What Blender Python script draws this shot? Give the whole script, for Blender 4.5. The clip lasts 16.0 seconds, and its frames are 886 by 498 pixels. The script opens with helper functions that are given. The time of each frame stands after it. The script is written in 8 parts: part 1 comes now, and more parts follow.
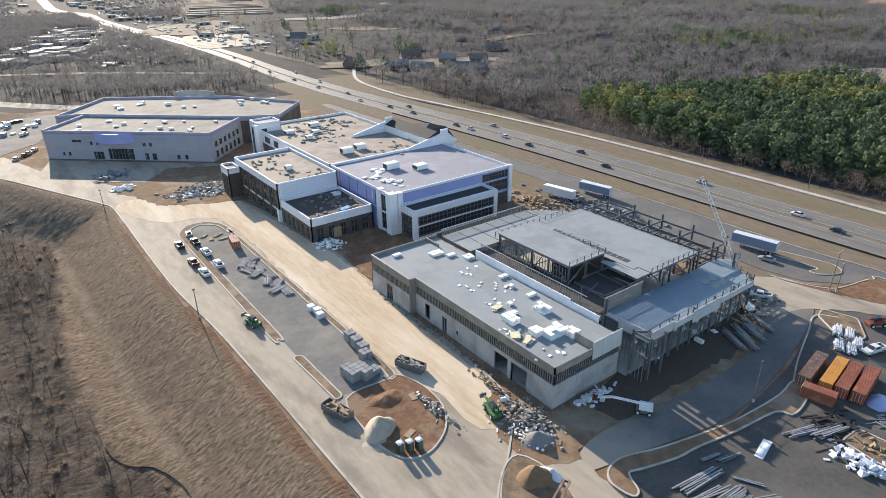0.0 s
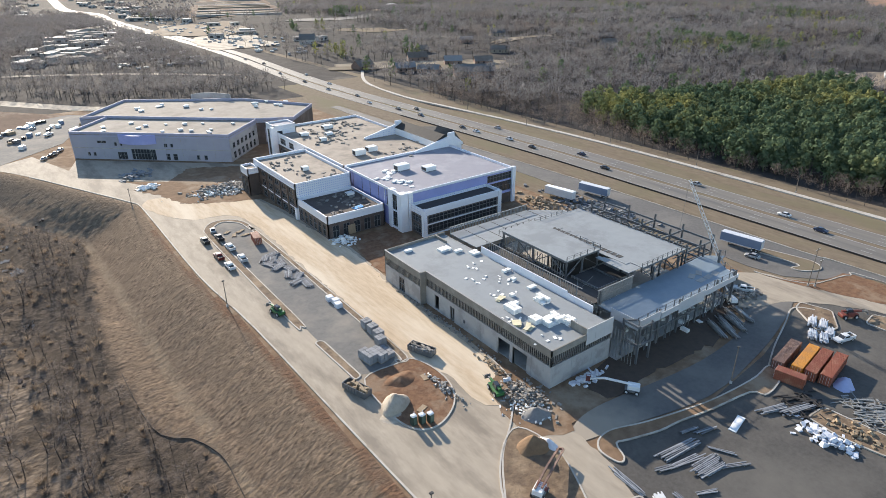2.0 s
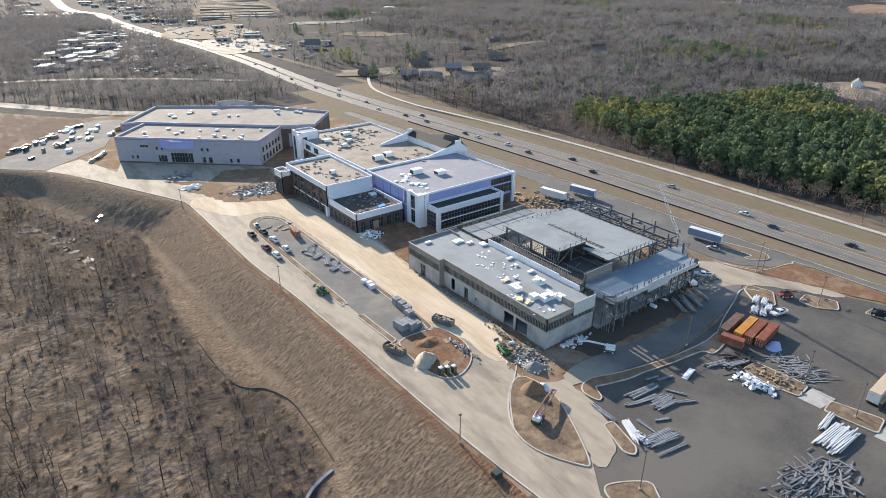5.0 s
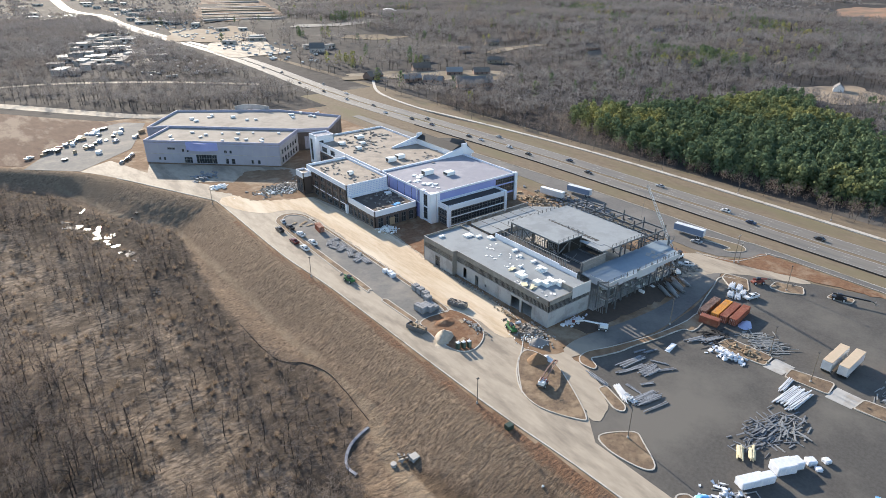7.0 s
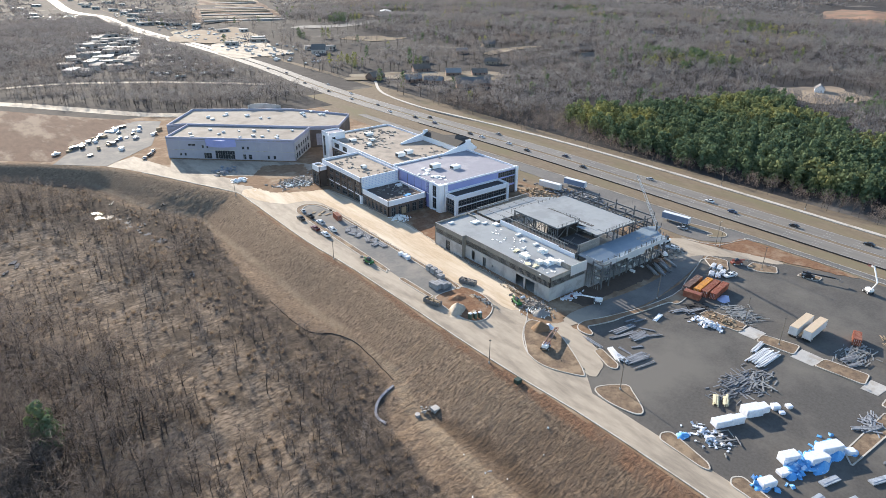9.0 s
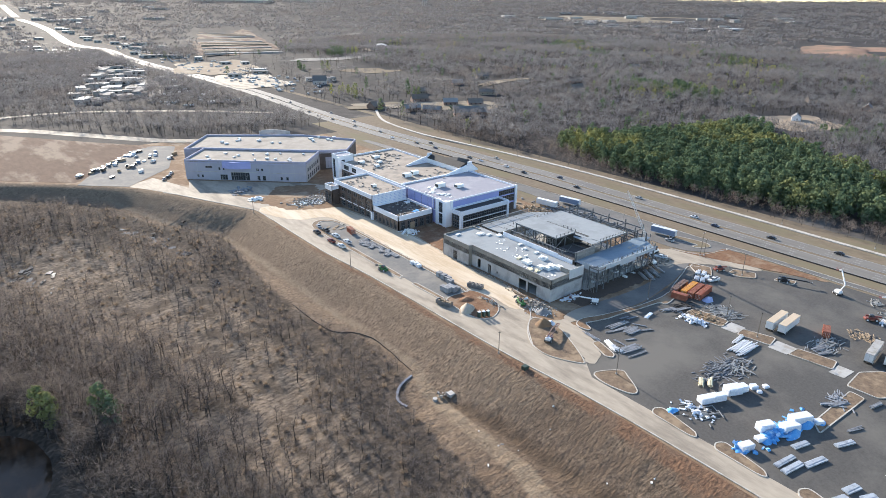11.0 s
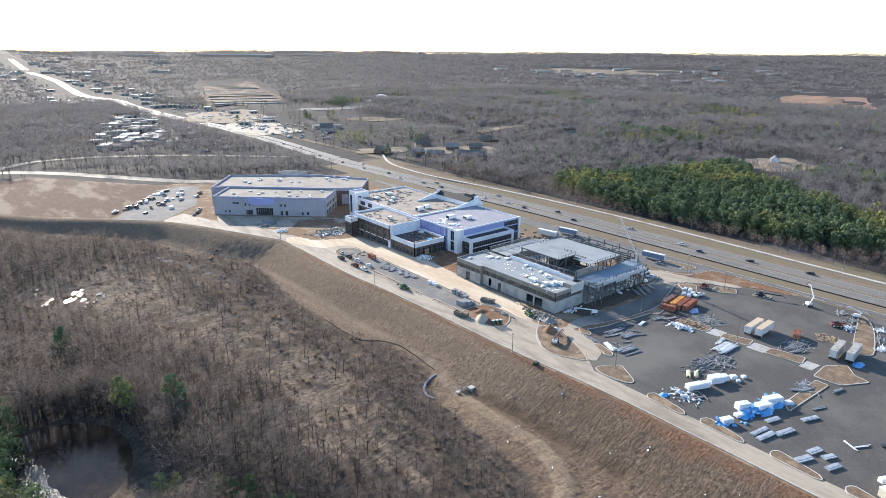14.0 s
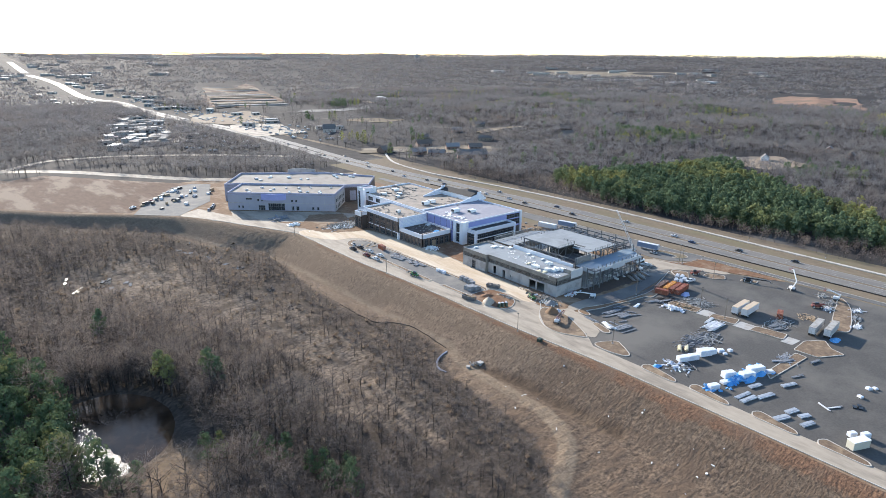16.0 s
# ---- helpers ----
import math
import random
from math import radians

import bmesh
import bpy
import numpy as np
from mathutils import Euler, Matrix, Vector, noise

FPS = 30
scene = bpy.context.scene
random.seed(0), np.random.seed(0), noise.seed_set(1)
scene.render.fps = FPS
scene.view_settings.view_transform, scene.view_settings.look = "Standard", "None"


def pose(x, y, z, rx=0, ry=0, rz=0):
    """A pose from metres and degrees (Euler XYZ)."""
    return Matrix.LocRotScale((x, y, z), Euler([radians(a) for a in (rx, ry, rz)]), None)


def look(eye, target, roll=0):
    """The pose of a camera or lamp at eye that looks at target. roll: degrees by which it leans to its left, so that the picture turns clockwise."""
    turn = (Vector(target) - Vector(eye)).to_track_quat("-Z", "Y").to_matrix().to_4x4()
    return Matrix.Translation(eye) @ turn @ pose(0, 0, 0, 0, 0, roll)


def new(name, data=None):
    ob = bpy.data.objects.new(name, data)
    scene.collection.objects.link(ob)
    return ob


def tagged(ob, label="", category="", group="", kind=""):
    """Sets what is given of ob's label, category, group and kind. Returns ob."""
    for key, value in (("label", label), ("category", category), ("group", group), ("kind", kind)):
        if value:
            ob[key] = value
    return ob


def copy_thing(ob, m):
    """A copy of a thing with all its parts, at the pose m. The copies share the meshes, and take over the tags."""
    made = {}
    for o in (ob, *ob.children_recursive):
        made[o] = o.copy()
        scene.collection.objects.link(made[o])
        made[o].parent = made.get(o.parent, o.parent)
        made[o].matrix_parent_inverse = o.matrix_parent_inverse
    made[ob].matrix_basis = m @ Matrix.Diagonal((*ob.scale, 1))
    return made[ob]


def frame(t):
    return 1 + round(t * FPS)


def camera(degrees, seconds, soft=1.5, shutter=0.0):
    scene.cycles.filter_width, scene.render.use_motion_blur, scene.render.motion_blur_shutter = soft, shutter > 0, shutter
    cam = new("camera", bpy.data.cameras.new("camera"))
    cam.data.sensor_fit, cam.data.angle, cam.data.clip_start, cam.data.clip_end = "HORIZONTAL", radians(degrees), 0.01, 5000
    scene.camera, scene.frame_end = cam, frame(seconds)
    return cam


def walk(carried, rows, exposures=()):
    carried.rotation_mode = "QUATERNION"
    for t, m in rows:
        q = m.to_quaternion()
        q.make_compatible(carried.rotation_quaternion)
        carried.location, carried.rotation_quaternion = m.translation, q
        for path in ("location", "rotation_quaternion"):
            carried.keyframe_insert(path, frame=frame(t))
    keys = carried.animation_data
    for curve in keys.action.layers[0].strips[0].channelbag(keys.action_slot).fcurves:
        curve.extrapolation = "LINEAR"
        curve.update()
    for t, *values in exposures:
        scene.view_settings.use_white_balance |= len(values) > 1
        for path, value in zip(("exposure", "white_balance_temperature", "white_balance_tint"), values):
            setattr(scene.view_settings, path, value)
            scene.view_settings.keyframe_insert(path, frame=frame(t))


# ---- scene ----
cam = camera(71.95, 16.0, soft=0.6)
PATH = [
    (0.0, (-74.35, -65.01, 80.00), (-20.440, 8.004, 38.009), -0.70),
    (0.5, (-75.66, -66.89, 81.21), (-21.951, 6.235, 39.163), -0.67),
    (1.0, (-77.49, -69.09, 82.35), (-23.970, 4.168, 40.288), -0.64),
    (1.5, (-80.00, -71.63, 83.65), (-26.655, 1.733, 41.550), -0.59),
    (2.0, (-82.94, -74.65, 85.19), (-29.595, -1.341, 43.002), -0.59),
    (2.5, (-86.65, -78.21, 87.13), (-33.244, -5.034, 44.775), -0.56),
    (3.0, (-90.82, -82.10, 89.42), (-37.274, -9.055, 47.025), -0.46),
    (3.5, (-95.19, -86.06, 91.79), (-41.450, -13.157, 49.405), -0.37),
    (4.0, (-99.67, -90.18, 94.17), (-45.810, -17.397, 51.737), -0.28),
    (4.5, (-104.36, -94.19, 96.66), (-50.342, -21.559, 54.147), -0.19),
    (5.0, (-109.21, -98.07, 99.20), (-55.010, -25.616, 56.612), -0.10),
    (5.5, (-114.16, -101.88, 101.71), (-59.775, -29.614, 59.051), -0.04),
    (6.0, (-119.15, -105.71, 104.10), (-64.598, -33.602, 61.385), 0.01),
    (6.5, (-124.11, -109.62, 106.28), (-69.441, -37.627, 63.533), 0.03),
    (7.0, (-129.04, -113.59, 108.20), (-74.284, -41.669, 65.433), 0.04),
    (7.5, (-134.11, -117.37, 109.85), (-79.211, -45.571, 67.046), 0.09),
    (8.0, (-139.30, -121.19, 111.14), (-84.272, -49.566, 68.222), 0.16),
    (8.5, (-144.43, -125.01, 112.11), (-89.169, -53.637, 69.068), 0.19),
    (9.0, (-149.62, -128.77, 112.74), (-93.956, -57.533, 70.000), 0.24),
    (9.5, (-154.88, -132.48, 113.10), (-98.692, -61.218, 71.098), 0.32),
    (10.0, (-160.21, -136.14, 113.26), (-103.404, -64.726, 72.341), 0.39),
    (10.5, (-165.57, -139.73, 113.30), (-108.123, -68.090, 73.703), 0.45),
    (11.0, (-170.96, -143.25, 113.30), (-112.876, -71.338, 75.159), 0.47),
    (11.5, (-176.31, -146.74, 113.30), (-117.657, -74.511, 76.664), 0.45),
    (12.0, (-181.48, -150.30, 113.25), (-122.350, -77.716, 78.095), 0.46),
    (12.5, (-186.51, -153.87, 113.13), (-126.928, -81.010, 79.356), 0.47),
    (13.0, (-191.41, -157.44, 113.11), (-131.490, -84.304, 80.542), 0.46),
    (13.5, (-196.29, -160.92, 113.13), (-136.063, -87.588, 81.580), 0.43),
    (14.0, (-201.25, -164.39, 113.11), (-140.733, -90.985, 82.301), 0.41),
    (14.5, (-206.18, -167.77, 113.02), (-145.465, -94.397, 82.533), 0.40),
    (15.0, (-210.85, -171.06, 112.91), (-150.026, -97.761, 82.448), 0.41),
    (15.5, (-215.20, -174.03, 112.86), (-154.259, -100.822, 82.430), 0.35),
    (16.0, (-219.49, -177.01, 112.86), (-158.437, -103.903, 82.411), 0.35),
]
walk(cam, [(t, look(e, g, r)) for t, e, g, r in PATH],
     exposures=[(0.0, 1.02, 6650, 10), (4.0, 1.08, 6650, 10), (8.0, 1.22, 6600, 10), (12.0, 1.34, 6300, 10), (16.0, 1.24, 6150, 10)])

# ---- light ----
SUN_AZ, SUN_EL = radians(5.7), radians(19.7)
SUN_DIR = Vector((math.sin(SUN_AZ) * math.cos(SUN_EL), math.cos(SUN_AZ) * math.cos(SUN_EL), math.sin(SUN_EL)))
world = bpy.data.worlds.new("sky")
scene.world = world
world.use_nodes = True
wn = world.node_tree
sky = wn.nodes.new("ShaderNodeTexSky")
sky.sky_type, sky.sun_disc = "NISHITA", False
sky.sun_elevation, sky.sun_rotation = SUN_EL, SUN_AZ
sky.air_density, sky.dust_density, sky.ozone_density = 1.0, 0.3, 2.0
wn.links.new(sky.outputs[0], wn.nodes["Background"].inputs[0])
wn.nodes["Background"].inputs[1].default_value = 0.125
sun = new("sun", bpy.data.lights.new("sun", "SUN"))
sun.data.energy, sun.data.angle, sun.data.color = 4.5, radians(0.55), (1.0, 0.90, 0.77)
sun.matrix_world = look(SUN_DIR * 200, (0, 0, 0))


# ---- materials ----
def mat(name, c1, c2=None, scale=0.5, rough=0.85, metal=0.0, bump=0.0, c3=None, scale3=0.05, cut3=(0.5, 0.62), rnd=0.0,
        island=0.0, stretch=(1, 1, 1), spec=0.4, detail=5, dots=None, dust=None, turn=0.0, thin=0.0):
    """A surface of two colours in grain of one size, with stains of a third colour in patches of another."""
    m = bpy.data.materials.new(name)
    m.use_nodes = True
    t = m.node_tree
    b = t.nodes["Principled BSDF"]
    b.inputs["Roughness"].default_value, b.inputs["Metallic"].default_value = rough, metal
    b.inputs["Specular IOR Level"].default_value = spec
    geo = t.nodes.new("ShaderNodeNewGeometry")
    mp = t.nodes.new("ShaderNodeMapping")
    mp.inputs["Scale"].default_value = stretch
    mp.inputs["Rotation"].default_value = (0, 0, radians(turn))
    t.links.new(geo.outputs["Position"], mp.inputs["Vector"])

    def noise_at(s, d, vec):
        n = t.nodes.new("ShaderNodeTexNoise")
        n.inputs["Scale"].default_value, n.inputs["Detail"].default_value, n.inputs["Roughness"].default_value = s, d, 0.65
        t.links.new(vec, n.inputs["Vector"])
        return n

    def ramp(fac, lo, hi):
        r = t.nodes.new("ShaderNodeMapRange")
        r.inputs["From Min"].default_value, r.inputs["From Max"].default_value = lo, hi
        t.links.new(fac, r.inputs["Value"])
        return r.outputs[0]

    def mix(fac, a, c, kind="MIX"):
        x = t.nodes.new("ShaderNodeMix")
        x.data_type, x.blend_type = "RGBA", kind
        for sock, val in ((x.inputs["Factor"], fac), (x.inputs["A"], a), (x.inputs["B"], c)):
            if isinstance(val, (tuple, list)):
                sock.default_value = (*val, 1)
            elif isinstance(val, float):
                sock.default_value = val
            else:
                t.links.new(val, sock)
        return x.outputs["Result"]

    fine = noise_at(scale, detail, mp.outputs[0])
    col = mix(ramp(fine.outputs["Fac"], 0.3, 0.7), tuple(c1), tuple(c2 or [v * 0.8 for v in c1]))
    if c3:
        patch = noise_at(scale3, 6, mp.outputs[0])
        col = mix(ramp(patch.outputs["Fac"], *cut3), col, tuple(c3))
    if dust:
        dx, dy, drx, dry, dcol = dust
        dm = t.nodes.new("ShaderNodeMapping")
        dm.vector_type = "TEXTURE"
        dm.inputs["Location"].default_value, dm.inputs["Scale"].default_value = (dx, dy, 0), (drx, dry, 50)
        t.links.new(geo.outputs["Position"], dm.inputs["Vector"])
        ln = t.nodes.new("ShaderNodeVectorMath")
        ln.operation = "LENGTH"
        t.links.new(dm.outputs[0], ln.inputs[0])
        wob = noise_at(.09, 8, geo.outputs["Position"])
        am = t.nodes.new("ShaderNodeMath")
        am.operation = "MULTIPLY_ADD"
        am.inputs[1].default_value = 1.7
        t.links.new(wob.outputs["Fac"], am.inputs[0])
        t.links.new(ln.outputs["Value"], am.inputs[2])
        col = mix(ramp(am.outputs[0], 2.1, 1.35), col, tuple(dcol))
    if dots:
        vo = t.nodes.new("ShaderNodeTexVoronoi")
        vo.inputs["Scale"].default_value, vo.inputs["Randomness"].default_value = 1.15, 0.12
        t.links.new(mp.outputs[0], vo.inputs["Vector"])
        col = mix(ramp(vo.outputs["Distance"], .30, .18), col, tuple(dots))
    if rnd or island:
        src = t.nodes.new("ShaderNodeObjectInfo").outputs["Random"] if rnd else geo.outputs["Random Per Island"]
        amount = rnd or island
        g = ramp(src, 0, 1)
        sc = t.nodes.new("ShaderNodeMapRange")
        sc.inputs["To Min"].default_value, sc.inputs["To Max"].default_value = 1 - amount, 1 + amount
        t.links.new(g, sc.inputs["Value"])
        cmb = t.nodes.new("ShaderNodeCombineColor")
        for k in range(3):
            t.links.new(sc.outputs[0], cmb.inputs[k])
        col = mix(1.0, col, cmb.outputs[0], "MULTIPLY")
    t.links.new(col, b.inputs["Base Color"])
    if thin:
        tl, ms = t.nodes.new("ShaderNodeBsdfTranslucent"), t.nodes.new("ShaderNodeMixShader")
        ms.inputs[0].default_value = thin
        t.links.new(col, tl.inputs["Color"])
        t.links.new(b.outputs[0], ms.inputs[1])
        t.links.new(tl.outputs[0], ms.inputs[2])
        t.links.new(ms.outputs[0], t.nodes["Material Output"].inputs["Surface"])
    if bump:
        bp = t.nodes.new("ShaderNodeBump")
        bp.inputs["Strength"].default_value, bp.inputs["Distance"].default_value = 1.0, bump
        t.links.new(fine.outputs["Fac"], bp.inputs["Height"])
        t.links.new(bp.outputs[0], b.inputs["Normal"])
    return m


ASPHALT = mat("asphalt", (.058, .053, .047), (.094, .086, .077), 1.2, .8, bump=.01, c3=(.150, .136, .116), scale3=.035, cut3=(.46, .76), detail=10, dust=(-6, -48, 30, 12, (.130, .118, .102)))
LOOP = mat("dusty parking asphalt", (.150, .145, .138), (.195, .187, .174), .7, .92, spec=.15, bump=.01, c3=(.27, .245, .21), scale3=.07, cut3=(.46, .68), detail=8)
ASPHALT_WORN = mat("worn asphalt", (.105, .099, .093), (.145, .136, .126), .9, .82, bump=.01, c3=(.20, .183, .160), scale3=.04, cut3=(.47, .7), detail=9, dust=(-6, -14, 14, 14, (.33, .28, .22)))
HIGHWAY = mat("highway asphalt", (.165, .150, .130), (.215, .195, .170), .35, .70, spec=.28, bump=.008, stretch=(1, .06, 1), c3=(.12, .115, .112), scale3=.2, cut3=(.5, .7))
ROAD = mat("dusty road", (.335, .284, .222), (.425, .358, .278), .45, .85, bump=.015, c3=(.245, .206, .162), scale3=.09, cut3=(.48, .62), stretch=(1.3, .35, 1), detail=10, spec=.25)
DIRT = mat("tan dirt track", (.60, .475, .335), (.46, .352, .242), .6, .92, bump=.07, c3=(.66, .56, .43), scale3=.07, cut3=(.46, .64), stretch=(1.8, .30, 1), detail=9, spec=.15)
SITE_SOIL = mat("site soil", (.270, .180, .115), (.165, .108, .070), .4, .95, bump=.15, c3=(.31, .235, .165), scale3=.07, detail=9, spec=.06)
RED_SOIL = mat("red clay soil", (.262, .150, .090), (.140, .082, .054), .7, .95, bump=.25, c3=(.27, .19, .13), scale3=.14, detail=9, spec=.06)


def layered(name, base, layers, bump):
    """Ground whose covers meet along ragged borders: each layer is (attribute, ragged metres, softness, c1, c2, scale, stretch)."""
    m = bpy.data.materials.new(name)
    m.use_nodes = True
    t = m.node_tree
    b = t.nodes["Principled BSDF"]
    b.inputs["Roughness"].default_value, b.inputs["Specular IOR Level"].default_value = .95, .05
    geo = t.nodes.new("ShaderNodeNewGeometry")

    def noise_at(scale, stretch, detail=8, rough=.62):
        mp = t.nodes.new("ShaderNodeMapping")
        mp.inputs["Scale"].default_value = stretch
        t.links.new(geo.outputs["Position"], mp.inputs["Vector"])
        n = t.nodes.new("ShaderNodeTexNoise")
        n.inputs["Scale"].default_value, n.inputs["Detail"].default_value, n.inputs["Roughness"].default_value = scale, detail, rough
        t.links.new(mp.outputs[0], n.inputs["Vector"])
        return n.outputs["Fac"]

    def span(v, lo, hi):
        r = t.nodes.new("ShaderNodeMapRange")
        r.inputs["From Min"].default_value, r.inputs["From Max"].default_value = lo, hi
        t.links.new(v, r.inputs["Value"])
        return r.outputs[0]

    def mix(fac, p, q):
        x = t.nodes.new("ShaderNodeMix")
        x.data_type = "RGBA"
        t.links.new(fac, x.inputs["Factor"])
        for sock, val in ((x.inputs["A"], p), (x.inputs["B"], q)):
            if isinstance(val, tuple):
                sock.default_value = (*val, 1)
            else:
                t.links.new(val, sock)
        return x.outputs["Result"]

    c1, c2, scale, stretch, c3, scale3 = base
    fine = noise_at(scale, stretch, 10)
    col = mix(span(fine, .36, .66), c1, c2)
    col = mix(span(noise_at(scale3, (1, 1, 1)), .46, .66), col, c3)
    border = noise_at(.55, (1, 1, 1), 9, .7)
    for key, ragged_, soft, d1, d2, sc, st, e3 in layers:
        grain = noise_at(sc, st, 10)
        lay = mix(span(noise_at(.11, (1, 1, 1), 7), .47, .62), mix(span(grain, .36, .66), d1, d2), e3)
        at = t.nodes.new("ShaderNodeAttribute")
        at.attribute_name = key
        ma = t.nodes.new("ShaderNodeMath")
        ma.operation = "MULTIPLY_ADD"
        ma.inputs[1].default_value = ragged_ * 2
        t.links.new(border, ma.inputs[0])
        t.links.new(at.outputs["Fac"], ma.inputs[2])
        col = mix(span(ma.outputs[0], ragged_ - soft, ragged_ + soft), col, lay)
    t.links.new(col, b.inputs["Base Color"])
    bp = t.nodes.new("ShaderNodeBump")
    bp.inputs["Strength"].default_value, bp.inputs["Distance"].default_value = 1.0, bump
    t.links.new(fine, bp.inputs["Height"])
    t.links.new(bp.outputs[0], b.inputs["Normal"])
    return m


VALLEY = layered("dry grass slope and valley floor", ((.295, .214, .148), (.100, .073, .052), .95, (.75, 1.3, .75), (.190, .138, .096), .16), (
    ("in_soil", 14.0, 8.0, (.225, .162, .112), (.080, .059, .044), .8, (1, 1, 1), (.150, .106, .074)),
    ("in_wood", 3.0, 1.2, (.155, .120, .092), (.052, .042, .034), .62, (.9, 1.4, 1), (.070, .056, .044)),
    ("in_reed", 14.0, 6.0, (.310, .242, .180), (.070, .055, .043), .55, (.8, 1.5, 1), (.105, .082, .062)),
    ("in_sand", 4.0, 2.0, (.300, .218, .142), (.15, .110, .075), .8, (1, 1, 1), (.21, .155, .10)),
    ("in_mud", 2.2, 1.6, (.135, .094, .063), (.088, .063, .045), .6, (1, 1, 1), (.17, .122, .082)),
    ("in_track", 1.2, .6, (.290, .218, .150), (.160, .118, .082), 1.2, (1, .6, 1), (.26, .20, .14)),
    ("in_clay", 2.2, .8, (.235, .136, .084), (.108, .068, .047), .9, (1, 1, 1), (.165, .112, .078))), .55)
VERGE = mat("winter verge grass", (.240, .190, .135), (.160, .127, .092), .6, .95, bump=.15, c3=(.185, .160, .102), scale3=.035, stretch=(1, .3, 1), detail=10, spec=.06)
FIELD = mat("graded field soil", (.185, .122, .088), (.105, .070, .054), .16, .95, bump=.3, c3=(.265, .205, .155), scale3=.03, cut3=(.50, .60), stretch=(1.6, .5, 1), detail=11, spec=.05)
# Darkened to match the unlit trees, so their shade is in the ground colour.
FAR = mat("far woods floor at shade level", (.085, .077, .072), (.052, .048, .046), .08, .95, bump=1.0, c3=(.19, .168, .145), scale3=.008, cut3=(.60, .70), detail=9, spec=.06)
CONCRETE = mat("concrete", (.46, .44, .41), (.38, .365, .34), .8, .85, bump=.01, c3=(.33, .30, .26), scale3=.15)
KERB = mat("kerb concrete", (.52, .48, .42), (.42, .38, .33), .6, .85, c3=(.34, .29, .23), scale3=.1)
MULCH = mat("island soil", (.225, .155, .098), (.105, .073, .050), .7, .95, bump=.2, c3=(.27, .195, .125), scale3=.2, detail=9)
WRAP = mat("white building wrap", (.82, .82, .84), (.74, .75, .80), 1.1, .6, c3=(.76, .77, .80), scale3=.25, rnd=.03, dots=(.40, .44, .66))
LAVENDER = mat("lavender sheathing", (.33, .35, .62), (.29, .31, .56), .25, .6, c3=(.37, .39, .66), scale3=.08, rnd=.06)
LAV_PALE = mat("pale lavender wall band", (.37, .37, .47), (.32, .32, .42), .2, .75, c3=(.34, .33, .40), scale3=.08, rnd=.05)
PANEL_A = mat("grey lavender wall panel", (.365, .36, .415), (.325, .32, .37), .15, .75, c3=(.30, .295, .33), scale3=.06, rnd=.05)
PANEL_C = mat("grey concrete wall panel", (.40, .39, .38), (.34, .33, .325), .35, .8, c3=(.28, .27, .265), scale3=.2, rnd=.07)
BROWN = mat("dark brown sheathing", (.108, .080, .068), (.078, .060, .053), .5, .65, rnd=.18, c3=(.14, .105, .09), scale3=.2)
GLASS = mat("dark glazing", (.042, .045, .050), (.034, .036, .040), .2, .12, spec=.7)
ROOF_TAN = mat("tan roof membrane", (.345, .290, .235), (.275, .230, .185), .35, .85, c3=(.215, .180, .147), scale3=.12, cut3=(.48, .66), detail=9)
ROOF_DARK = mat("dark brown roof underlay", (.110, .086, .072), (.078, .062, .053), .5, .9, c3=(.20, .165, .135), scale3=.2, cut3=(.54, .64))
ROOF_A = mat("pale roof membrane", (.36, .322, .277), (.30, .268, .23), .25, .9, c3=(.25, .222, .19), scale3=.07, cut3=(.48, .66), spec=.12, detail=9)
ROOF_LAV = mat("lavender grey roof board", (.275, .27, .305), (.245, .24, .275), .3, .8, c3=(.31, .305, .34), scale3=.1)
DECK = mat("grey roof board", (.285, .305, .315), (.255, .275, .285), .35, .75, c3=(.225, .24, .25), scale3=.1, rnd=.05)
DECK_BLUE = mat("galvanised roof deck", (.24, .30, .35), (.205, .26, .31), .5, .55, metal=.15, rnd=.06)
STEEL = mat("primed structural steel", (.19, .195, .20), (.15, .155, .16), 1.0, .6, metal=.3, rnd=.12)
STUD = mat("galvanised steel stud", (.36, .35, .33), (.29, .285, .27), 1.5, .5, metal=.4)
SHEATH = mat("weathered wall sheathing", (.255, .235, .205), (.215, .195, .17), .6, .85, c3=(.30, .28, .245), scale3=.3)
# Near-black that stands in for interior shade; plain dark parts use it too.
DARK = mat("interior shade and dark parts", (.078, .075, .073), (.060, .057, .055), .5, .9)
BLACK_ROOF = mat("black roof underlay", (.028, .026, .026), (.04, .037, .036), .6, .85)
WHITE = mat("white paint", (.80, .80, .79), (.74, .74, .73), .8, .35, rnd=.04)
FOAM = mat("white insulation board", (.85, .84, .81), (.78, .77, .74), 1.2, .8, island=.06)
YELLOW_FOAM = mat("yellow insulation board", (.66, .60, .42), (.58, .52, .35), 1.0, .8, island=.1)
WHITE_TARP = mat("white plastic wrap", (.74, .75, .78), (.58, .60, .66), 1.3, .4, bump=.1)
BLUE_TARP = mat("blue tarpaulin", (.085, .30, .62), (.12, .38, .70), 1.4, .45, bump=.12, c3=(.45, .60, .78), scale3=.5, cut3=(.55, .62))
PALE_TARP = mat("pale lavender tarpaulin", (.42, .46, .66), (.35, .39, .58), .8, .5, bump=.1)
DRAIN = mat("grey blue drain fabric", (.21, .225, .27), (.16, .17, .21), .8, .7, bump=.1)
LUMBER = mat("weathered lumber", (.36, .27, .175), (.27, .20, .13), 1.2, .85, island=.25)
PALE_STEEL = mat("pale banded metal panels", (.40, .43, .47), (.29, .32, .36), .9, .6, rnd=.15, c3=(.22, .24, .27), scale3=.6)
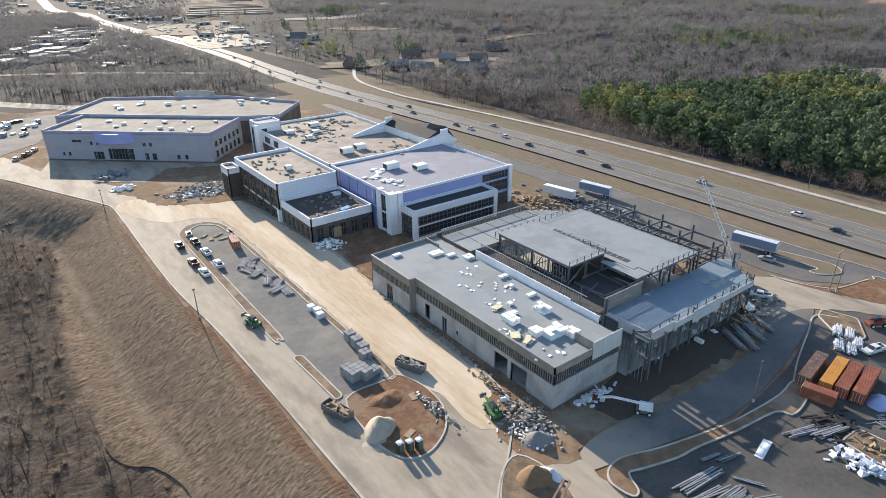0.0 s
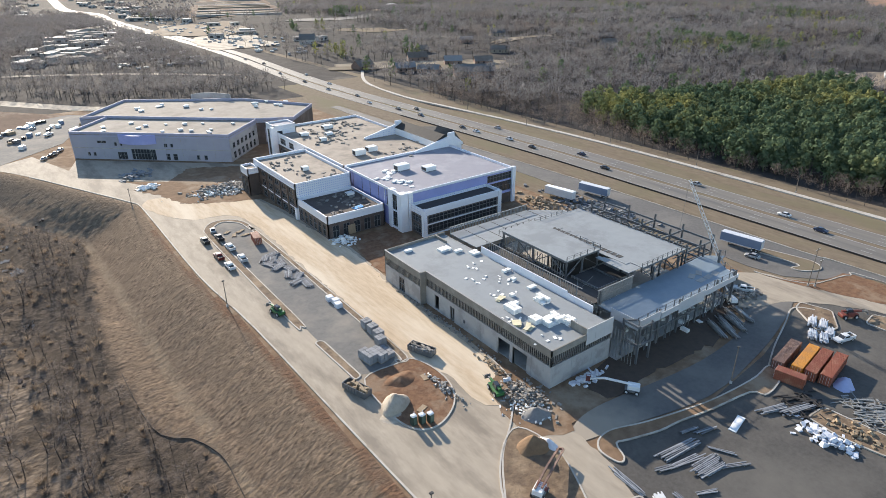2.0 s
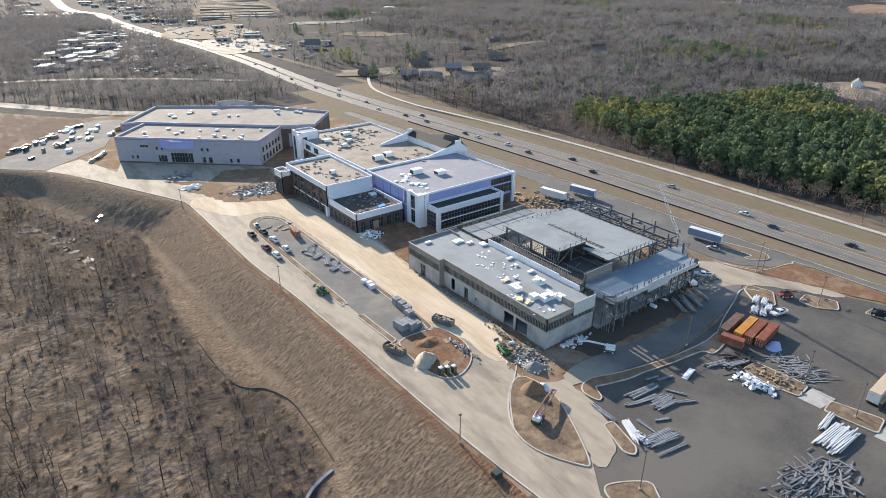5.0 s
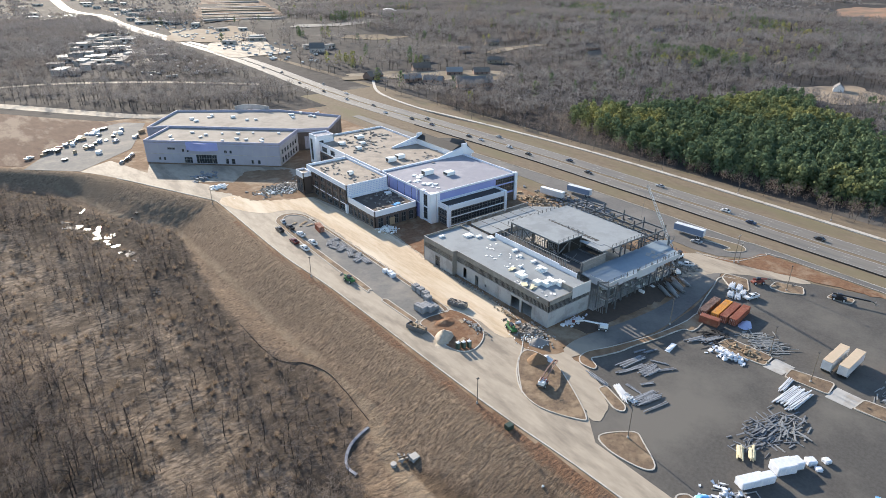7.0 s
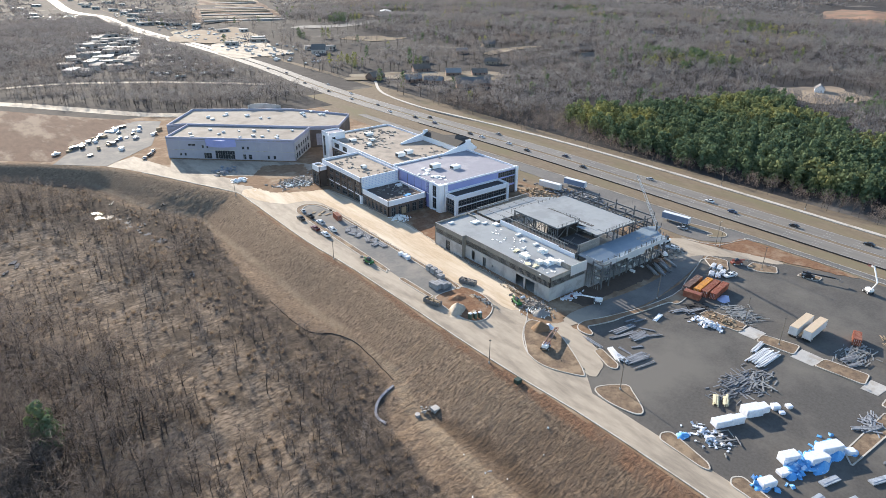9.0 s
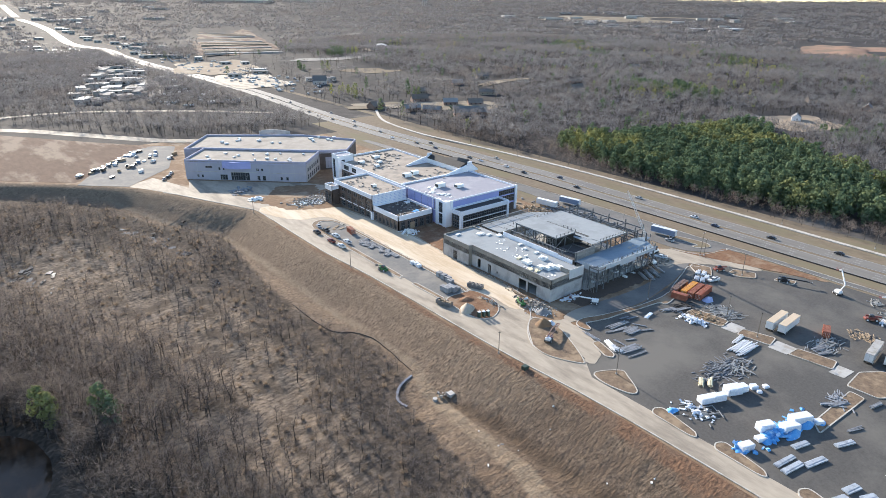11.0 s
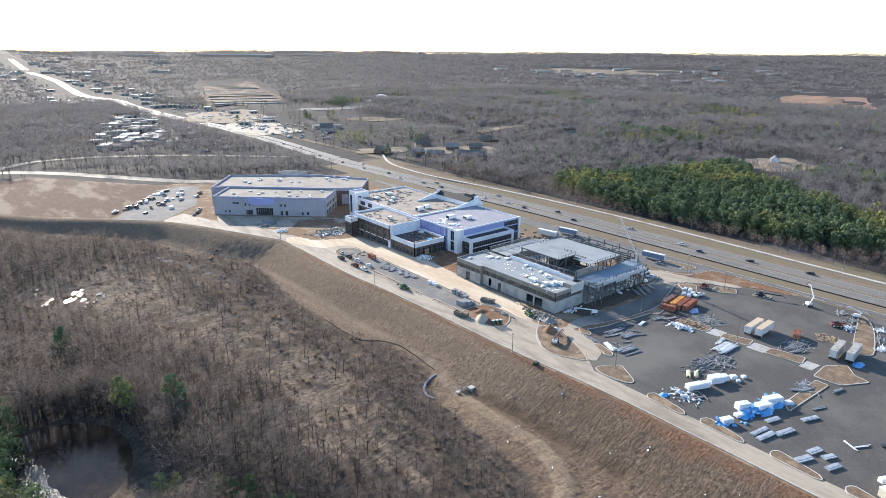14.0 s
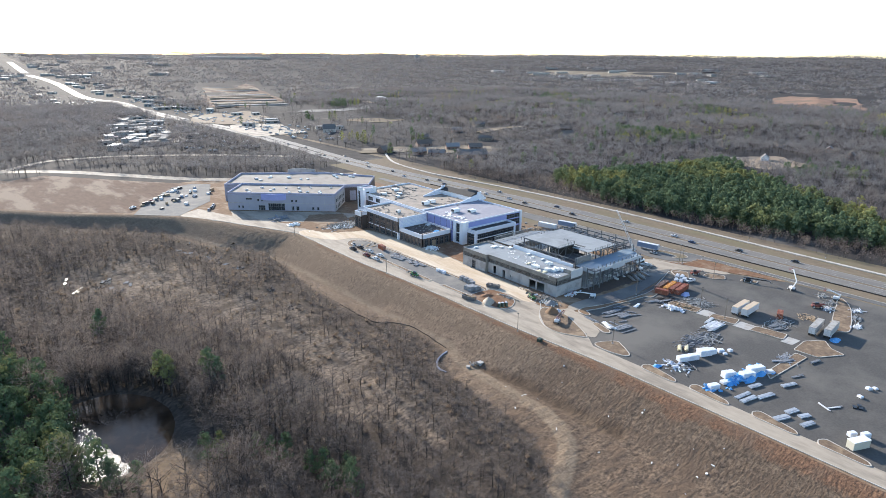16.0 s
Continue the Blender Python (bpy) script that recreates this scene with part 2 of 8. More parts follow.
STEEL_STOCK = mat("stacked steel members", (.270, .280, .298), (.165, .174, .190), 1.0, .8, rnd=.35, spec=.2)
PIPE = mat("pale metal pipe", (.72, .72, .72), (.60, .60, .61), .8, .4, metal=.2, island=.15)
BLOCK = mat("grey concrete block", (.30, .30, .305), (.25, .25, .255), 1.2, .9, rnd=.12)
RUBBLE = mat("broken concrete", (.34, .31, .275), (.215, .195, .17), 1.0, .9, island=.4, spec=.1)
SAND = mat("pale sand", (.50, .425, .335), (.40, .34, .265), 1.2, .95, bump=.15, c3=(.33, .27, .21), scale3=.4)
GRAVEL = mat("grey gravel", (.25, .24, .23), (.19, .185, .18), 2.0, .95, bump=.1)
RUST = mat("rust red container steel", (.29, .095, .055), (.24, .075, .045), .8, .6, c3=(.34, .15, .09), scale3=.4, rnd=.12)
ORANGE = mat("orange container steel", (.66, .30, .055), (.58, .25, .045), .8, .55, c3=(.50, .24, .08), scale3=.4)
BROWN_STEEL = mat("brown container steel", (.17, .105, .08), (.21, .13, .10), .8, .6, c3=(.34, .22, .16), scale3=.4)
TRAILER_TAN = mat("tan trailer roof", (.56, .44, .31), (.50, .39, .27), .7, .6)
TRAILER_BLUE = mat("blue grey trailer side", (.20, .26, .36), (.17, .225, .32), .5, .45)
RUBBER = mat("black rubber", (.022, .022, .022), (.03, .03, .03), 2, .8)
GREEN = mat("green machine paint", (.05, .17, .055), (.04, .14, .045), 1, .45)
RED_PAINT = mat("red machine paint", (.22, .058, .042), (.17, .046, .035), 1, .5)
CARS = [mat(n + " car paint", c, None, 1, .28, spec=.6) for n, c in (("white", (.72, .72, .72)), ("black", (.022, .023, .026)),
        ("silver", (.38, .39, .40)), ("dark red", (.17, .03, .028)), ("navy", (.03, .045, .09)), ("grey", (.14, .145, .15)))]
LAMP = mat("clear headlight", (.7, .7, .7), None, 1, .15)
BARK = mat("grey brown bark", (.155, .128, .106), (.105, .086, .073), .6, .9, island=.25)
TRUNK = mat("dark grey trunks", (.085, .074, .066), (.055, .048, .044), .6, .95, island=.3, spec=.05)
TWIG = mat("bare twigs", (.255, .212, .184), (.180, .150, .131), .05, .9, island=.25, spec=.05, thin=.4)
# Greyer and bluer than the near twigs: distance haze put into the colour.
HAZE_TWIG = mat("far bare crowns greyed for haze", (.225, .215, .216), (.150, .143, .146), .03, .95, island=.22, spec=.05, thin=.45, c3=(.190, .168, .158), scale3=.010, cut3=(.50, .62))
SCRUB = mat("dry scrub twigs", (.330, .258, .188), (.245, .188, .140), .1, .9, island=.3, spec=.05, thin=.4)
NEEDLE = mat("pine needles", (.128, .172, .098), (.095, .134, .077), .05, .95, island=.16, c3=(.300, .288, .108), scale3=.010, cut3=(.49, .62), spec=.05, thin=.3)
CEDAR = mat("cedar foliage", (.120, .165, .085), (.085, .125, .068), .2, .95, island=.25, c3=(.20, .20, .08), scale3=.07, cut3=(.54, .64), spec=.05, thin=.3)
WATER = mat("muddy pond water", (.030, .020, .013), (.020, .014, .010), .08, .06, bump=.012, c3=(.060, .038, .023), scale3=.05, spec=.16)
POLE = mat("weathered pole", (.17, .145, .12), (.13, .11, .09), 1, .8)
LINE = mat("road paint", (.42, .41, .39), (.33, .32, .30), .6, .7)
FAR_WHITE = mat("far pale roof", (.50, .49, .48), (.38, .37, .36), .02, .7, rnd=.3, c3=(.30, .29, .28), scale3=.01, spec=.12)
FAR_GREY = mat("far grey roof", (.24, .23, .225), (.18, .175, .17), .03, .85, rnd=.3, spec=.1)
BRICK = mat("far brick wall", (.28, .19, .15), (.23, .155, .12), .2, .9, rnd=.2)


# ---- mesh helpers ----
class Build:
    """Collects the faces of one mesh."""
    def __init__(s):
        s.v, s.f = [], []

    def add(s, vs, fs):
        n = len(s.v)
        s.v += [tuple(p) for p in vs]
        s.f += [tuple(i + n for i in f) for f in fs]
        return s

    def box(s, x0, x1, y0, y1, z0, z1):
        return s.add([(x, y, z) for z in (z0, z1) for x, y in ((x0, y0), (x1, y0), (x1, y1), (x0, y1))],
                     [(3, 2, 1, 0), (4, 5, 6, 7), (0, 1, 5, 4), (1, 2, 6, 5), (2, 3, 7, 6), (3, 0, 4, 7)])

    def bev(s, x0, x1, y0, y1, z0, z1, e=.08):
        """A box with chamfered upper edges and upright corners."""
        def ring(d, z):
            c = e + d
            return [(x0 + c, y0 + d, z), (x1 - c, y0 + d, z), (x1 - d, y0 + c, z), (x1 - d, y1 - c, z),
                    (x1 - c, y1 - d, z), (x0 + c, y1 - d, z), (x0 + d, y1 - c, z), (x0 + d, y0 + c, z)]
        vs = ring(0, z0) + ring(0, z1 - e) + ring(e, z1)
        fs = [tuple(range(7, -1, -1)), tuple(range(16, 24))]
        for r in (0, 8):
            fs += [(r + i, r + (i + 1) % 8, r + 8 + (i + 1) % 8, r + 8 + i) for i in range(8)]
        return s.add(vs, fs)

    def obox(s, cx, cy, z0, z1, lx, ly, rz=0.0):
        c, q = math.cos(radians(rz)), math.sin(radians(rz))
        pts = [(cx + a * c - b * q, cy + a * q + b * c) for a, b in ((-lx / 2, -ly / 2), (lx / 2, -ly / 2), (lx / 2, ly / 2), (-lx / 2, ly / 2))]
        return s.prism(pts, z0, z1)

    def prism(s, pts, z0, z1):
        n = len(pts)
        area = sum(pts[i][0] * pts[(i + 1) % n][1] - pts[(i + 1) % n][0] * pts[i][1] for i in range(n))
        if area < 0:
            pts = pts[::-1]
        return s.add([(x, y, z0) for x, y in pts] + [(x, y, z1) for x, y in pts],
                     [tuple(range(n - 1, -1, -1)), tuple(range(n, 2 * n))] + [(i, (i + 1) % n, n + (i + 1) % n, n + i) for i in range(n)])

    def tube(s, p, q, r0, r1=None, n=6):
        p, q = Vector(p), Vector(q)
        r1 = r0 if r1 is None else r1
        d = (q - p).normalized()
        a = d.orthogonal().normalized()
        b = d.cross(a)
        vs = [p + (a * math.cos(k) + b * math.sin(k)) * r0 for k in (2 * math.pi * i / n for i in range(n))]
        vs += [q + (a * math.cos(k) + b * math.sin(k)) * r1 for k in (2 * math.pi * i / n for i in range(n))]
        return s.add(vs, [tuple(range(n - 1, -1, -1)), tuple(range(n, 2 * n))] + [(i, (i + 1) % n, n + (i + 1) % n, n + i) for i in range(n)])

    def beam(s, p, q, w, h):
        p, q = Vector(p), Vector(q)
        d = (q - p).normalized()
        up = Vector((0, 0, 1)) if abs(d.z) < .95 else Vector((0, 1, 0))
        a = d.cross(up).normalized() * w / 2
        b = a.cross(d).normalized() * h / 2
        vs = [e + i * a + j * b for e in (p, q) for i, j in ((-1, -1), (1, -1), (1, 1), (-1, 1))]
        return s.add(vs, [(3, 2, 1, 0), (4, 5, 6, 7), (0, 1, 5, 4), (1, 2, 6, 5), (2, 3, 7, 6), (3, 0, 4, 7)])

    def heap(s, cx, cy, z0, rx, ry, h, seed, n=18, rings=6, bow=1.1):
        """A loose pile with an uneven outline."""
        r = random.Random(seed)
        ph = [r.uniform(0, 6.28) for _ in range(4)]
        vs = [(cx, cy, z0 + h)]
        for k in range(1, rings + 1):
            u = k / rings
            for i in range(n):
                a = 2 * math.pi * i / n
                w = 1 + .13 * math.sin(2 * a + ph[0]) + .09 * math.sin(3 * a + ph[1]) + .05 * math.sin(5 * a + ph[2]) + r.uniform(-.04, .04)
                z = h * (1 - u) ** bow + (r.uniform(-.06, .06) * h if k < rings else -.1)
                vs.append((cx + rx * u * w * math.cos(a), cy + ry * u * w * math.sin(a), z0 + z))
        fs = [(0, 1 + i, 1 + (i + 1) % n) for i in range(n)]
        for k in range(rings - 1):
            o = 1 + k * n
            fs += [(o + i, o + n + i, o + n + (i + 1) % n, o + (i + 1) % n) for i in range(n)]
        return s.add(vs, fs)

    def chunk(s, cx, cy, cz, r, rnd):
        """One broken lump."""
        m = Euler((rnd.uniform(-.5, .5), rnd.uniform(-.5, .5), rnd.uniform(0, 3.1))).to_matrix()
        k = (r * rnd.uniform(.6, 1.2), r * rnd.uniform(.5, .9), r * rnd.uniform(.25, .7))
        vs = []
        for z in (-1, 1):
            for x, y in ((-1, -1), (1, -1), (1, 1), (-1, 1)):
                w = m @ Vector((x * k[0] * rnd.uniform(.6, 1), y * k[1] * rnd.uniform(.6, 1), z * k[2]))
                vs.append((cx + w.x, cy + w.y, cz + w.z))
        return s.add(vs, [(3, 2, 1, 0), (4, 5, 6, 7), (0, 1, 5, 4), (1, 2, 6, 5), (2, 3, 7, 6), (3, 0, 4, 7)])


def mesh_of(name, b, material, smooth=False):
    me = bpy.data.meshes.new(name)
    me.from_pydata(b.v, [], b.f)
    me.materials.append(material)
    if smooth:
        me.polygons.foreach_set("use_smooth", [True] * len(me.polygons))
    me.update()
    return me


def base_of(ob):
    v = Vector(ob.location)
    while ob.parent:
        ob = ob.parent
        v += ob.location
    return v


def part(name, b, material, parent, label="", smooth=False):
    """Links the faces, given in world places, as one mesh under a thing or a part."""
    o = base_of(parent)
    b.v = [(x - o.x, y - o.y, z - o.z) for x, y, z in b.v]
    ob = new(name, mesh_of(name, b, material, smooth))
    ob.parent = parent
    return tagged(ob, label)


def piece(name, me, parent, x, y, z, rz=0.0):
    """One of many alike pieces that share a mesh, at a world place under an unturned thing or part."""
    ob = new(name, me)
    ob.parent = parent
    ob.location = Vector((x, y, z)) - base_of(parent)
    ob.rotation_euler.z = radians(rz)
    return ob


def thing(name, x, y, z, label, category, group="", kind=""):
    ob = new(name)
    ob.empty_display_size = .5
    ob.location = (x, y, z)
    return tagged(ob, label, category, group, kind)


def solid(name, b, material, label, category="", group="", kind="", smooth=False):
    """A thing that is one mesh."""
    return tagged(new(name, mesh_of(name, b, material, smooth)), label, category, group, kind)


def curve_pts(pts, closed=False, steps=5):
    """Catmull-Rom points through the given ones."""
    n, out = len(pts), []
    rng = range(n if closed else n - 1)
    for i in rng:
        p = [pts[(i + k) % n] if closed else pts[min(max(i + k, 0), n - 1)] for k in (-1, 0, 1, 2)]
        for s in range(steps):
            t = s / steps
            out.append(tuple(.5 * (2 * p[1][c] + (p[2][c] - p[0][c]) * t + (2 * p[0][c] - 5 * p[1][c] + 4 * p[2][c] - p[3][c]) * t * t
                                   + (3 * p[1][c] - p[0][c] - 3 * p[2][c] + p[3][c]) * t ** 3) for c in (0, 1)))
    if not closed:
        out.append(tuple(pts[-1]))
    return out


def offset_line(pts, d, closed=False):
    """The line moved d metres to its left."""
    n, out = len(pts), []
    for i in range(n):
        a = Vector(pts[(i - 1) % n] if closed or i else pts[0])
        c = Vector(pts[(i + 1) % n] if closed or i < n - 1 else pts[-1])
        t = (c - a).normalized()
        out.append((pts[i][0] - t.y * d, pts[i][1] + t.x * d))
    return out


def ribbon(b, pts, w, z0, z1, closed=False):
    """A raised strip of width w along a line."""
    l, r = offset_line(pts, w / 2, closed), offset_line(pts, -w / 2, closed)
    n = len(pts)
    vs, fs = [], []
    for i in range(n):
        vs += [(*r[i], z0), (*l[i], z0), (*l[i], z1), (*r[i], z1)]
    for i in range(n if closed else n - 1):
        a, c = 4 * i, 4 * ((i + 1) % n)
        fs += [(a + k, c + k, c + (k + 1) % 4, a + (k + 1) % 4) for k in range(1, 4)]
    if not closed:
        fs += [(0, 3, 2, 1), (4 * n - 4, 4 * n - 3, 4 * n - 2, 4 * n - 1)]
    return b.add(vs, fs)

# ---- ground ----
EDGE = curve_pts([(-37, -900), (-37.5, -300), (-38, -150), (-38.5, -60), (-41.5, -15), (-44, 63), (-46.8, 102), (-47.2, 157), (-47.6, 178), (-49.6, 185), (-63, 214), (-79, 248),
                  (-93, 272), (-119, 300), (-152, 330), (-183, 366), (-260, 440), (-420, 560), (-900, 800)], steps=4)
EDGE_A = np.array(EDGE)


def edge_distance(X, Y):
    """Metres outside the plateau's edge (positive in the valley)."""
    best = np.full(X.shape, 1e9)
    sign = np.ones(X.shape)
    for (ax, ay), (bx, by) in zip(EDGE_A[:-1], EDGE_A[1:]):
        dx, dy = bx - ax, by - ay
        t = np.clip(((X - ax) * dx + (Y - ay) * dy) / (dx * dx + dy * dy), 0, 1)
        px, py = X - ax - t * dx, Y - ay - t * dy
        d = np.hypot(px, py)
        near = d < best
        best = np.where(near, d, best)
        sign = np.where(near, np.sign(dx * py - dy * px), sign)
    return best * sign


def smooth(a, b, x):
    t = np.clip((x - a) / (b - a), 0, 1)
    return t * t * (3 - 2 * t)


def waves(X, Y, size, seed):
    r = np.random.RandomState(seed)
    out = np.zeros(X.shape)
    for k in range(7):
        a, ph, s = r.uniform(0, 6.28), r.uniform(0, 6.28), size * r.uniform(.6, 1.7)
        out += np.sin((X * math.cos(a) + Y * math.sin(a)) * 6.28 / s + ph)
    return out / 7


def value_noise(X, Y, seed):
    """Smooth lattice noise, 0 to 1, one cell to the unit."""
    g = np.random.RandomState(seed).rand(256, 256)
    i, j = np.floor(X).astype(int), np.floor(Y).astype(int)
    u, v = X - i, Y - j
    u, v = u * u * (3 - 2 * u), v * v * (3 - 2 * v)
    a, b, c, d = g[i % 256, j % 256], g[(i + 1) % 256, j % 256], g[i % 256, (j + 1) % 256], g[(i + 1) % 256, (j + 1) % 256]
    return (a * (1 - u) + b * u) * (1 - v) + (c * (1 - u) + d * u) * v


CREEK = curve_pts([(-112, 232), (-99, 207), (-94, 190), (-92, 161), (-93, 124), (-97, 89), (-90, 60), (-84, 30), (-77, 8), (-78, -6), (-86, -22), (-98, -60), (-110, -120)], steps=5)


def line_distance(X, Y, pts):
    best = np.full(X.shape, 1e9)
    for (ax, ay), (bx, by) in zip(pts[:-1], pts[1:]):
        dx, dy = bx - ax, by - ay
        t = np.clip(((X - ax) * dx + (Y - ay) * dy) / (dx * dx + dy * dy), 0, 1)
        best = np.minimum(best, np.hypot(X - ax - t * dx, Y - ay - t * dy))
    return best


FOOT_Y = [-160, -30, -12, 10, 34, 120, 157, 183, 214, 250, 276, 300, 420]
FOOT_S = [22, 20.5, 21, 20.5, 20.5, 21, 19.5, 19.5, 21.5, 18, 15, 13, 14]
WOOD_Y = [12, 38, 44, 54, 66, 86, 114, 144, 171, 197, 229, 250, 276, 300, 420]
WOOD_S = [22, 22, 24.5, 28.5, 29.5, 28.5, 26.5, 23.5, 20.5, 22, 24, 20, 17, 15, 15]
SWALE = [(-66, -10), (-60, -32), (-59.5, -44), (-59.5, -56), (-59.5, -69), (-58.4, -78)]
BENCH = [(-71, 104), (-68.5, 69), (-64.5, 44), (-61.6, 26), (-61.5, 8), (-66, -5), (-67.5, -22), (-67.8, -39), (-67.6, -52), (-71, -62), (-75, -69), (-81, -74.5), (-94, -82), (-110, -92)]
FOOT_PATH = [(-140, 300), (-122, 291), (-107, 273), (-97, 248), (-86, 215), (-76, 197), (-68, 183), (-66, 132), (-64.5, 89), (-64, 58), (-62, 41)]
REEDS = [(-150, 205), (-133, 150), (-124, 90), (-117, 40), (-112, 0), (-108, -40)]


def foot(Y):
    """Metres from the plateau's edge to the foot of the slope."""
    return np.interp(Y, FOOT_Y, FOOT_S)


def wood_edge(Y):
    """Metres from the plateau's edge to the first trees."""
    return np.where(Y < 12, np.interp(Y, [-160, -92, -78, -60, -35, -8, 6, 12], [74, 66, 54, 43, 39, 34, 25, 22]), np.interp(Y, WOOD_Y, WOOD_S))


def height(X, Y):
    X, Y = np.asarray(X, float), np.asarray(Y, float)
    s = edge_distance(X, Y)
    wide = foot(Y)
    u = (s - 1.5) / wide
    z = -np.interp(Y, [120, 200, 250, 300], [10.5, 10, 8.6, 6.5]) * (.5 * smooth(0, 1, u) + .5 * np.clip(u, 0, 1)) * (s > 0)
    z += np.where(s > 8, smooth(8, 45, s) * (.7 * waves(X, Y, 60, 3) + .35 * waves(X, Y, 17, 4)), 0)
    z += .22 * waves(X, Y, 5.5, 9) * smooth(3, 8, s) * smooth(60, 25, s)
    groove = value_noise(X / 2.9, Y / 1.3, 5) + .7 * value_noise(X / 1.9, Y / 1.05, 6) - .85
    z += (.11 + .16 * value_noise(X / 14, Y / 19, 8)) * groove * smooth(2.5, 6, s) * smooth(wide + 12, wide + 1, s)
    z += .30 * (value_noise(X / 3.1, Y / 1.7, 15) - .5) * smooth(wide, wide + 8, s) * smooth(160, 120, s)
    z -= .22 * np.exp(-((line_distance(X, Y, FOOT_PATH) - .9) / .5) ** 2) * (s > 5)
    z -= .4 * np.exp(-(line_distance(X, Y, SWALE) / 3.2) ** 2) * (s > 10)
    z += .6 * np.exp(-(line_distance(X, Y, BENCH) / 4.0) ** 2) * (s > 12)
    z -= 1.0 * np.exp(-(line_distance(X, Y, CREEK) / 4) ** 2) * (s > 15) * smooth(70, 110, Y)
    z -= 3.2 * smooth(25, 17, np.hypot((X + 193) / 1.0, (Y - 35) / 1.25)) * (s > 30)
    # rolling country beyond the highway and far off
    e = smooth(172, 320, X)
    z += e * (2.5 * waves(X, Y, 330, 5) + 1.5)
    r = np.hypot(X, Y)
    hills = smooth(430, 640, X + .55 * np.maximum(Y - 120, 0)) * smooth(200, 330, X) * smooth(2600, 1800, r)
    z += hills * (6 * waves(X, Y, 300, 51) + 4 * waves(X, Y, 140, 52) + 2)
    z += 9 * smooth(-60, -260, X) * smooth(640, 800, Y) * smooth(1500, 1100, Y) + 5 * waves(X, Y, 170, 53) * smooth(20, -120, X) * smooth(640, 760, Y) * smooth(2600, 1800, r)
    far = smooth(700, 2600, r)
    z += far * (9 * waves(X, Y, 900, 6) + 5 * waves(X, Y, 420, 7))
    z += 98 * smooth(1500, 4800, r) + 9 * smooth(3300, 4600, r) * waves(X, Y, 1500, 8)
    corridor = smooth(75, 40, np.abs(X - 130)) * smooth(-900, -700, Y) * smooth(2600, 2000, Y)
    z = z * (1 - corridor) + corridor * np.where(r > 1500, 98 * smooth(1500, 4800, r), 0)
    ditch = np.exp(-((X - 156) / 2.5) ** 2) * smooth(330, 250, Y)
    return z - .9 * ditch


def axis(lo, f0, f1, hi, step, n0=0.0, n1=0.0, fine=1.25):
    out = sorted({float(v) for v in np.arange(f0, f1 + .1, step) if not n0 <= v < n1} | {float(v) for v in np.arange(n0, n1, fine)})
    d, x = step, f1
    while x < hi:
        d *= 1.13
        x += d
        out.append(min(x, hi))
    d, x = step, f0
    while x > lo:
        d *= 1.13
        x -= d
        out.insert(0, max(x, lo))
    return np.array(out)


gx, gy = axis(-4900, -235, 180, 4900, 2.5, -105, -36, 1.15), axis(-4900, -205, 400, 4900, 2.5, -115, 240, .6)
GX, GY = np.meshgrid(gx, gy)
GZ = height(GX, GY)
nx, ny = len(gx), len(gy)
idx = np.arange(nx * ny).reshape(ny, nx)
quads = np.stack([idx[:-1, :-1], idx[:-1, 1:], idx[1:, 1:], idx[1:, :-1]], -1).reshape(-1, 4)


def mesh_arrays(name, verts, quads_):
    me = bpy.data.meshes.new(name)
    k = quads_.shape[1]
    me.vertices.add(len(verts))
    me.vertices.foreach_set("co", np.asarray(verts, np.float32).ravel())
    me.loops.add(quads_.size)
    me.loops.foreach_set("vertex_index", quads_.astype(np.int32).ravel())
    me.polygons.add(len(quads_))
    me.polygons.foreach_set("loop_start", np.arange(0, quads_.size, k, dtype=np.int32))
    me.polygons.foreach_set("loop_total", np.full(len(quads_), k, np.int32))
    me.update(calc_edges=True)
    return me


ground_me = mesh_arrays("ground", np.stack([GX, GY, GZ], -1).reshape(-1, 3), quads)
cx, cy = GX.ravel()[quads].mean(1), GY.ravel()[quads].mean(1)
raw = edge_distance(cx, cy)
cr = np.hypot(cx, cy)
zone = np.full(len(cx), 1)                                            # site soil on the plateau
zone[(cx > 88) & (raw < 0)] = 2
zone[(cx > 173) | (cy > 395) | ((cy > 345) & (cx < 100) & (cy > 392 - 1.15 * (cx + 30))) | ((cx > 88) & (cy < -400))] = 3
zone[(cx > 173) & (cx < 179)] = 2
zone[((cr > 1300) & (np.abs(cx - 130) > 45)) | (cx > 182)] = 3
zone[(raw > 0) & (cy < 460)] = 0
# how far each place lies inside the kinds of ground of the valley, in metres
FX, FY = GX.ravel(), GY.ravel()
FS = edge_distance(FX, FY)
inside = {
    "in_wood": FS - wood_edge(FY) - 1.5 * waves(FX, FY, 14, 11),
    "in_clay": np.where(FY < 150, np.interp(FY, [-120, -70, -35, -14, 20, 150], [6.2, 5.2, 3.6, 2.6, 2.0, 1.4]) + 1.2 * waves(FX, FY, 26, 13) - FS, -9),
    "in_track": np.where(FS > 8, np.maximum(np.interp(FY, [-60, -10, 10, 40, 60], [3.2, 2.6, 1.6, .4, -2]) - line_distance(FX, FY, BENCH), 1.3 - line_distance(FX, FY, FOOT_PATH)), -9),
    "in_mud": np.where(FS > 8, 2.6 + 1.2 * waves(FX, FY, 13, 17) - line_distance(FX, FY, SWALE), -9),
    "in_reed": np.where(FY > -60, 30 - .35 * np.maximum(25 - FY, 0) + 9 * waves(FX, FY, 60, 18) - line_distance(FX, FY, REEDS), -30),
    "in_soil": np.where(FS > 3, -34 - FY - .25 * np.abs(FS - 22), -40),
    "in_sand": 13 - np.hypot((FX + 178) / 1.0, (FY + 6) / 1.0),
}
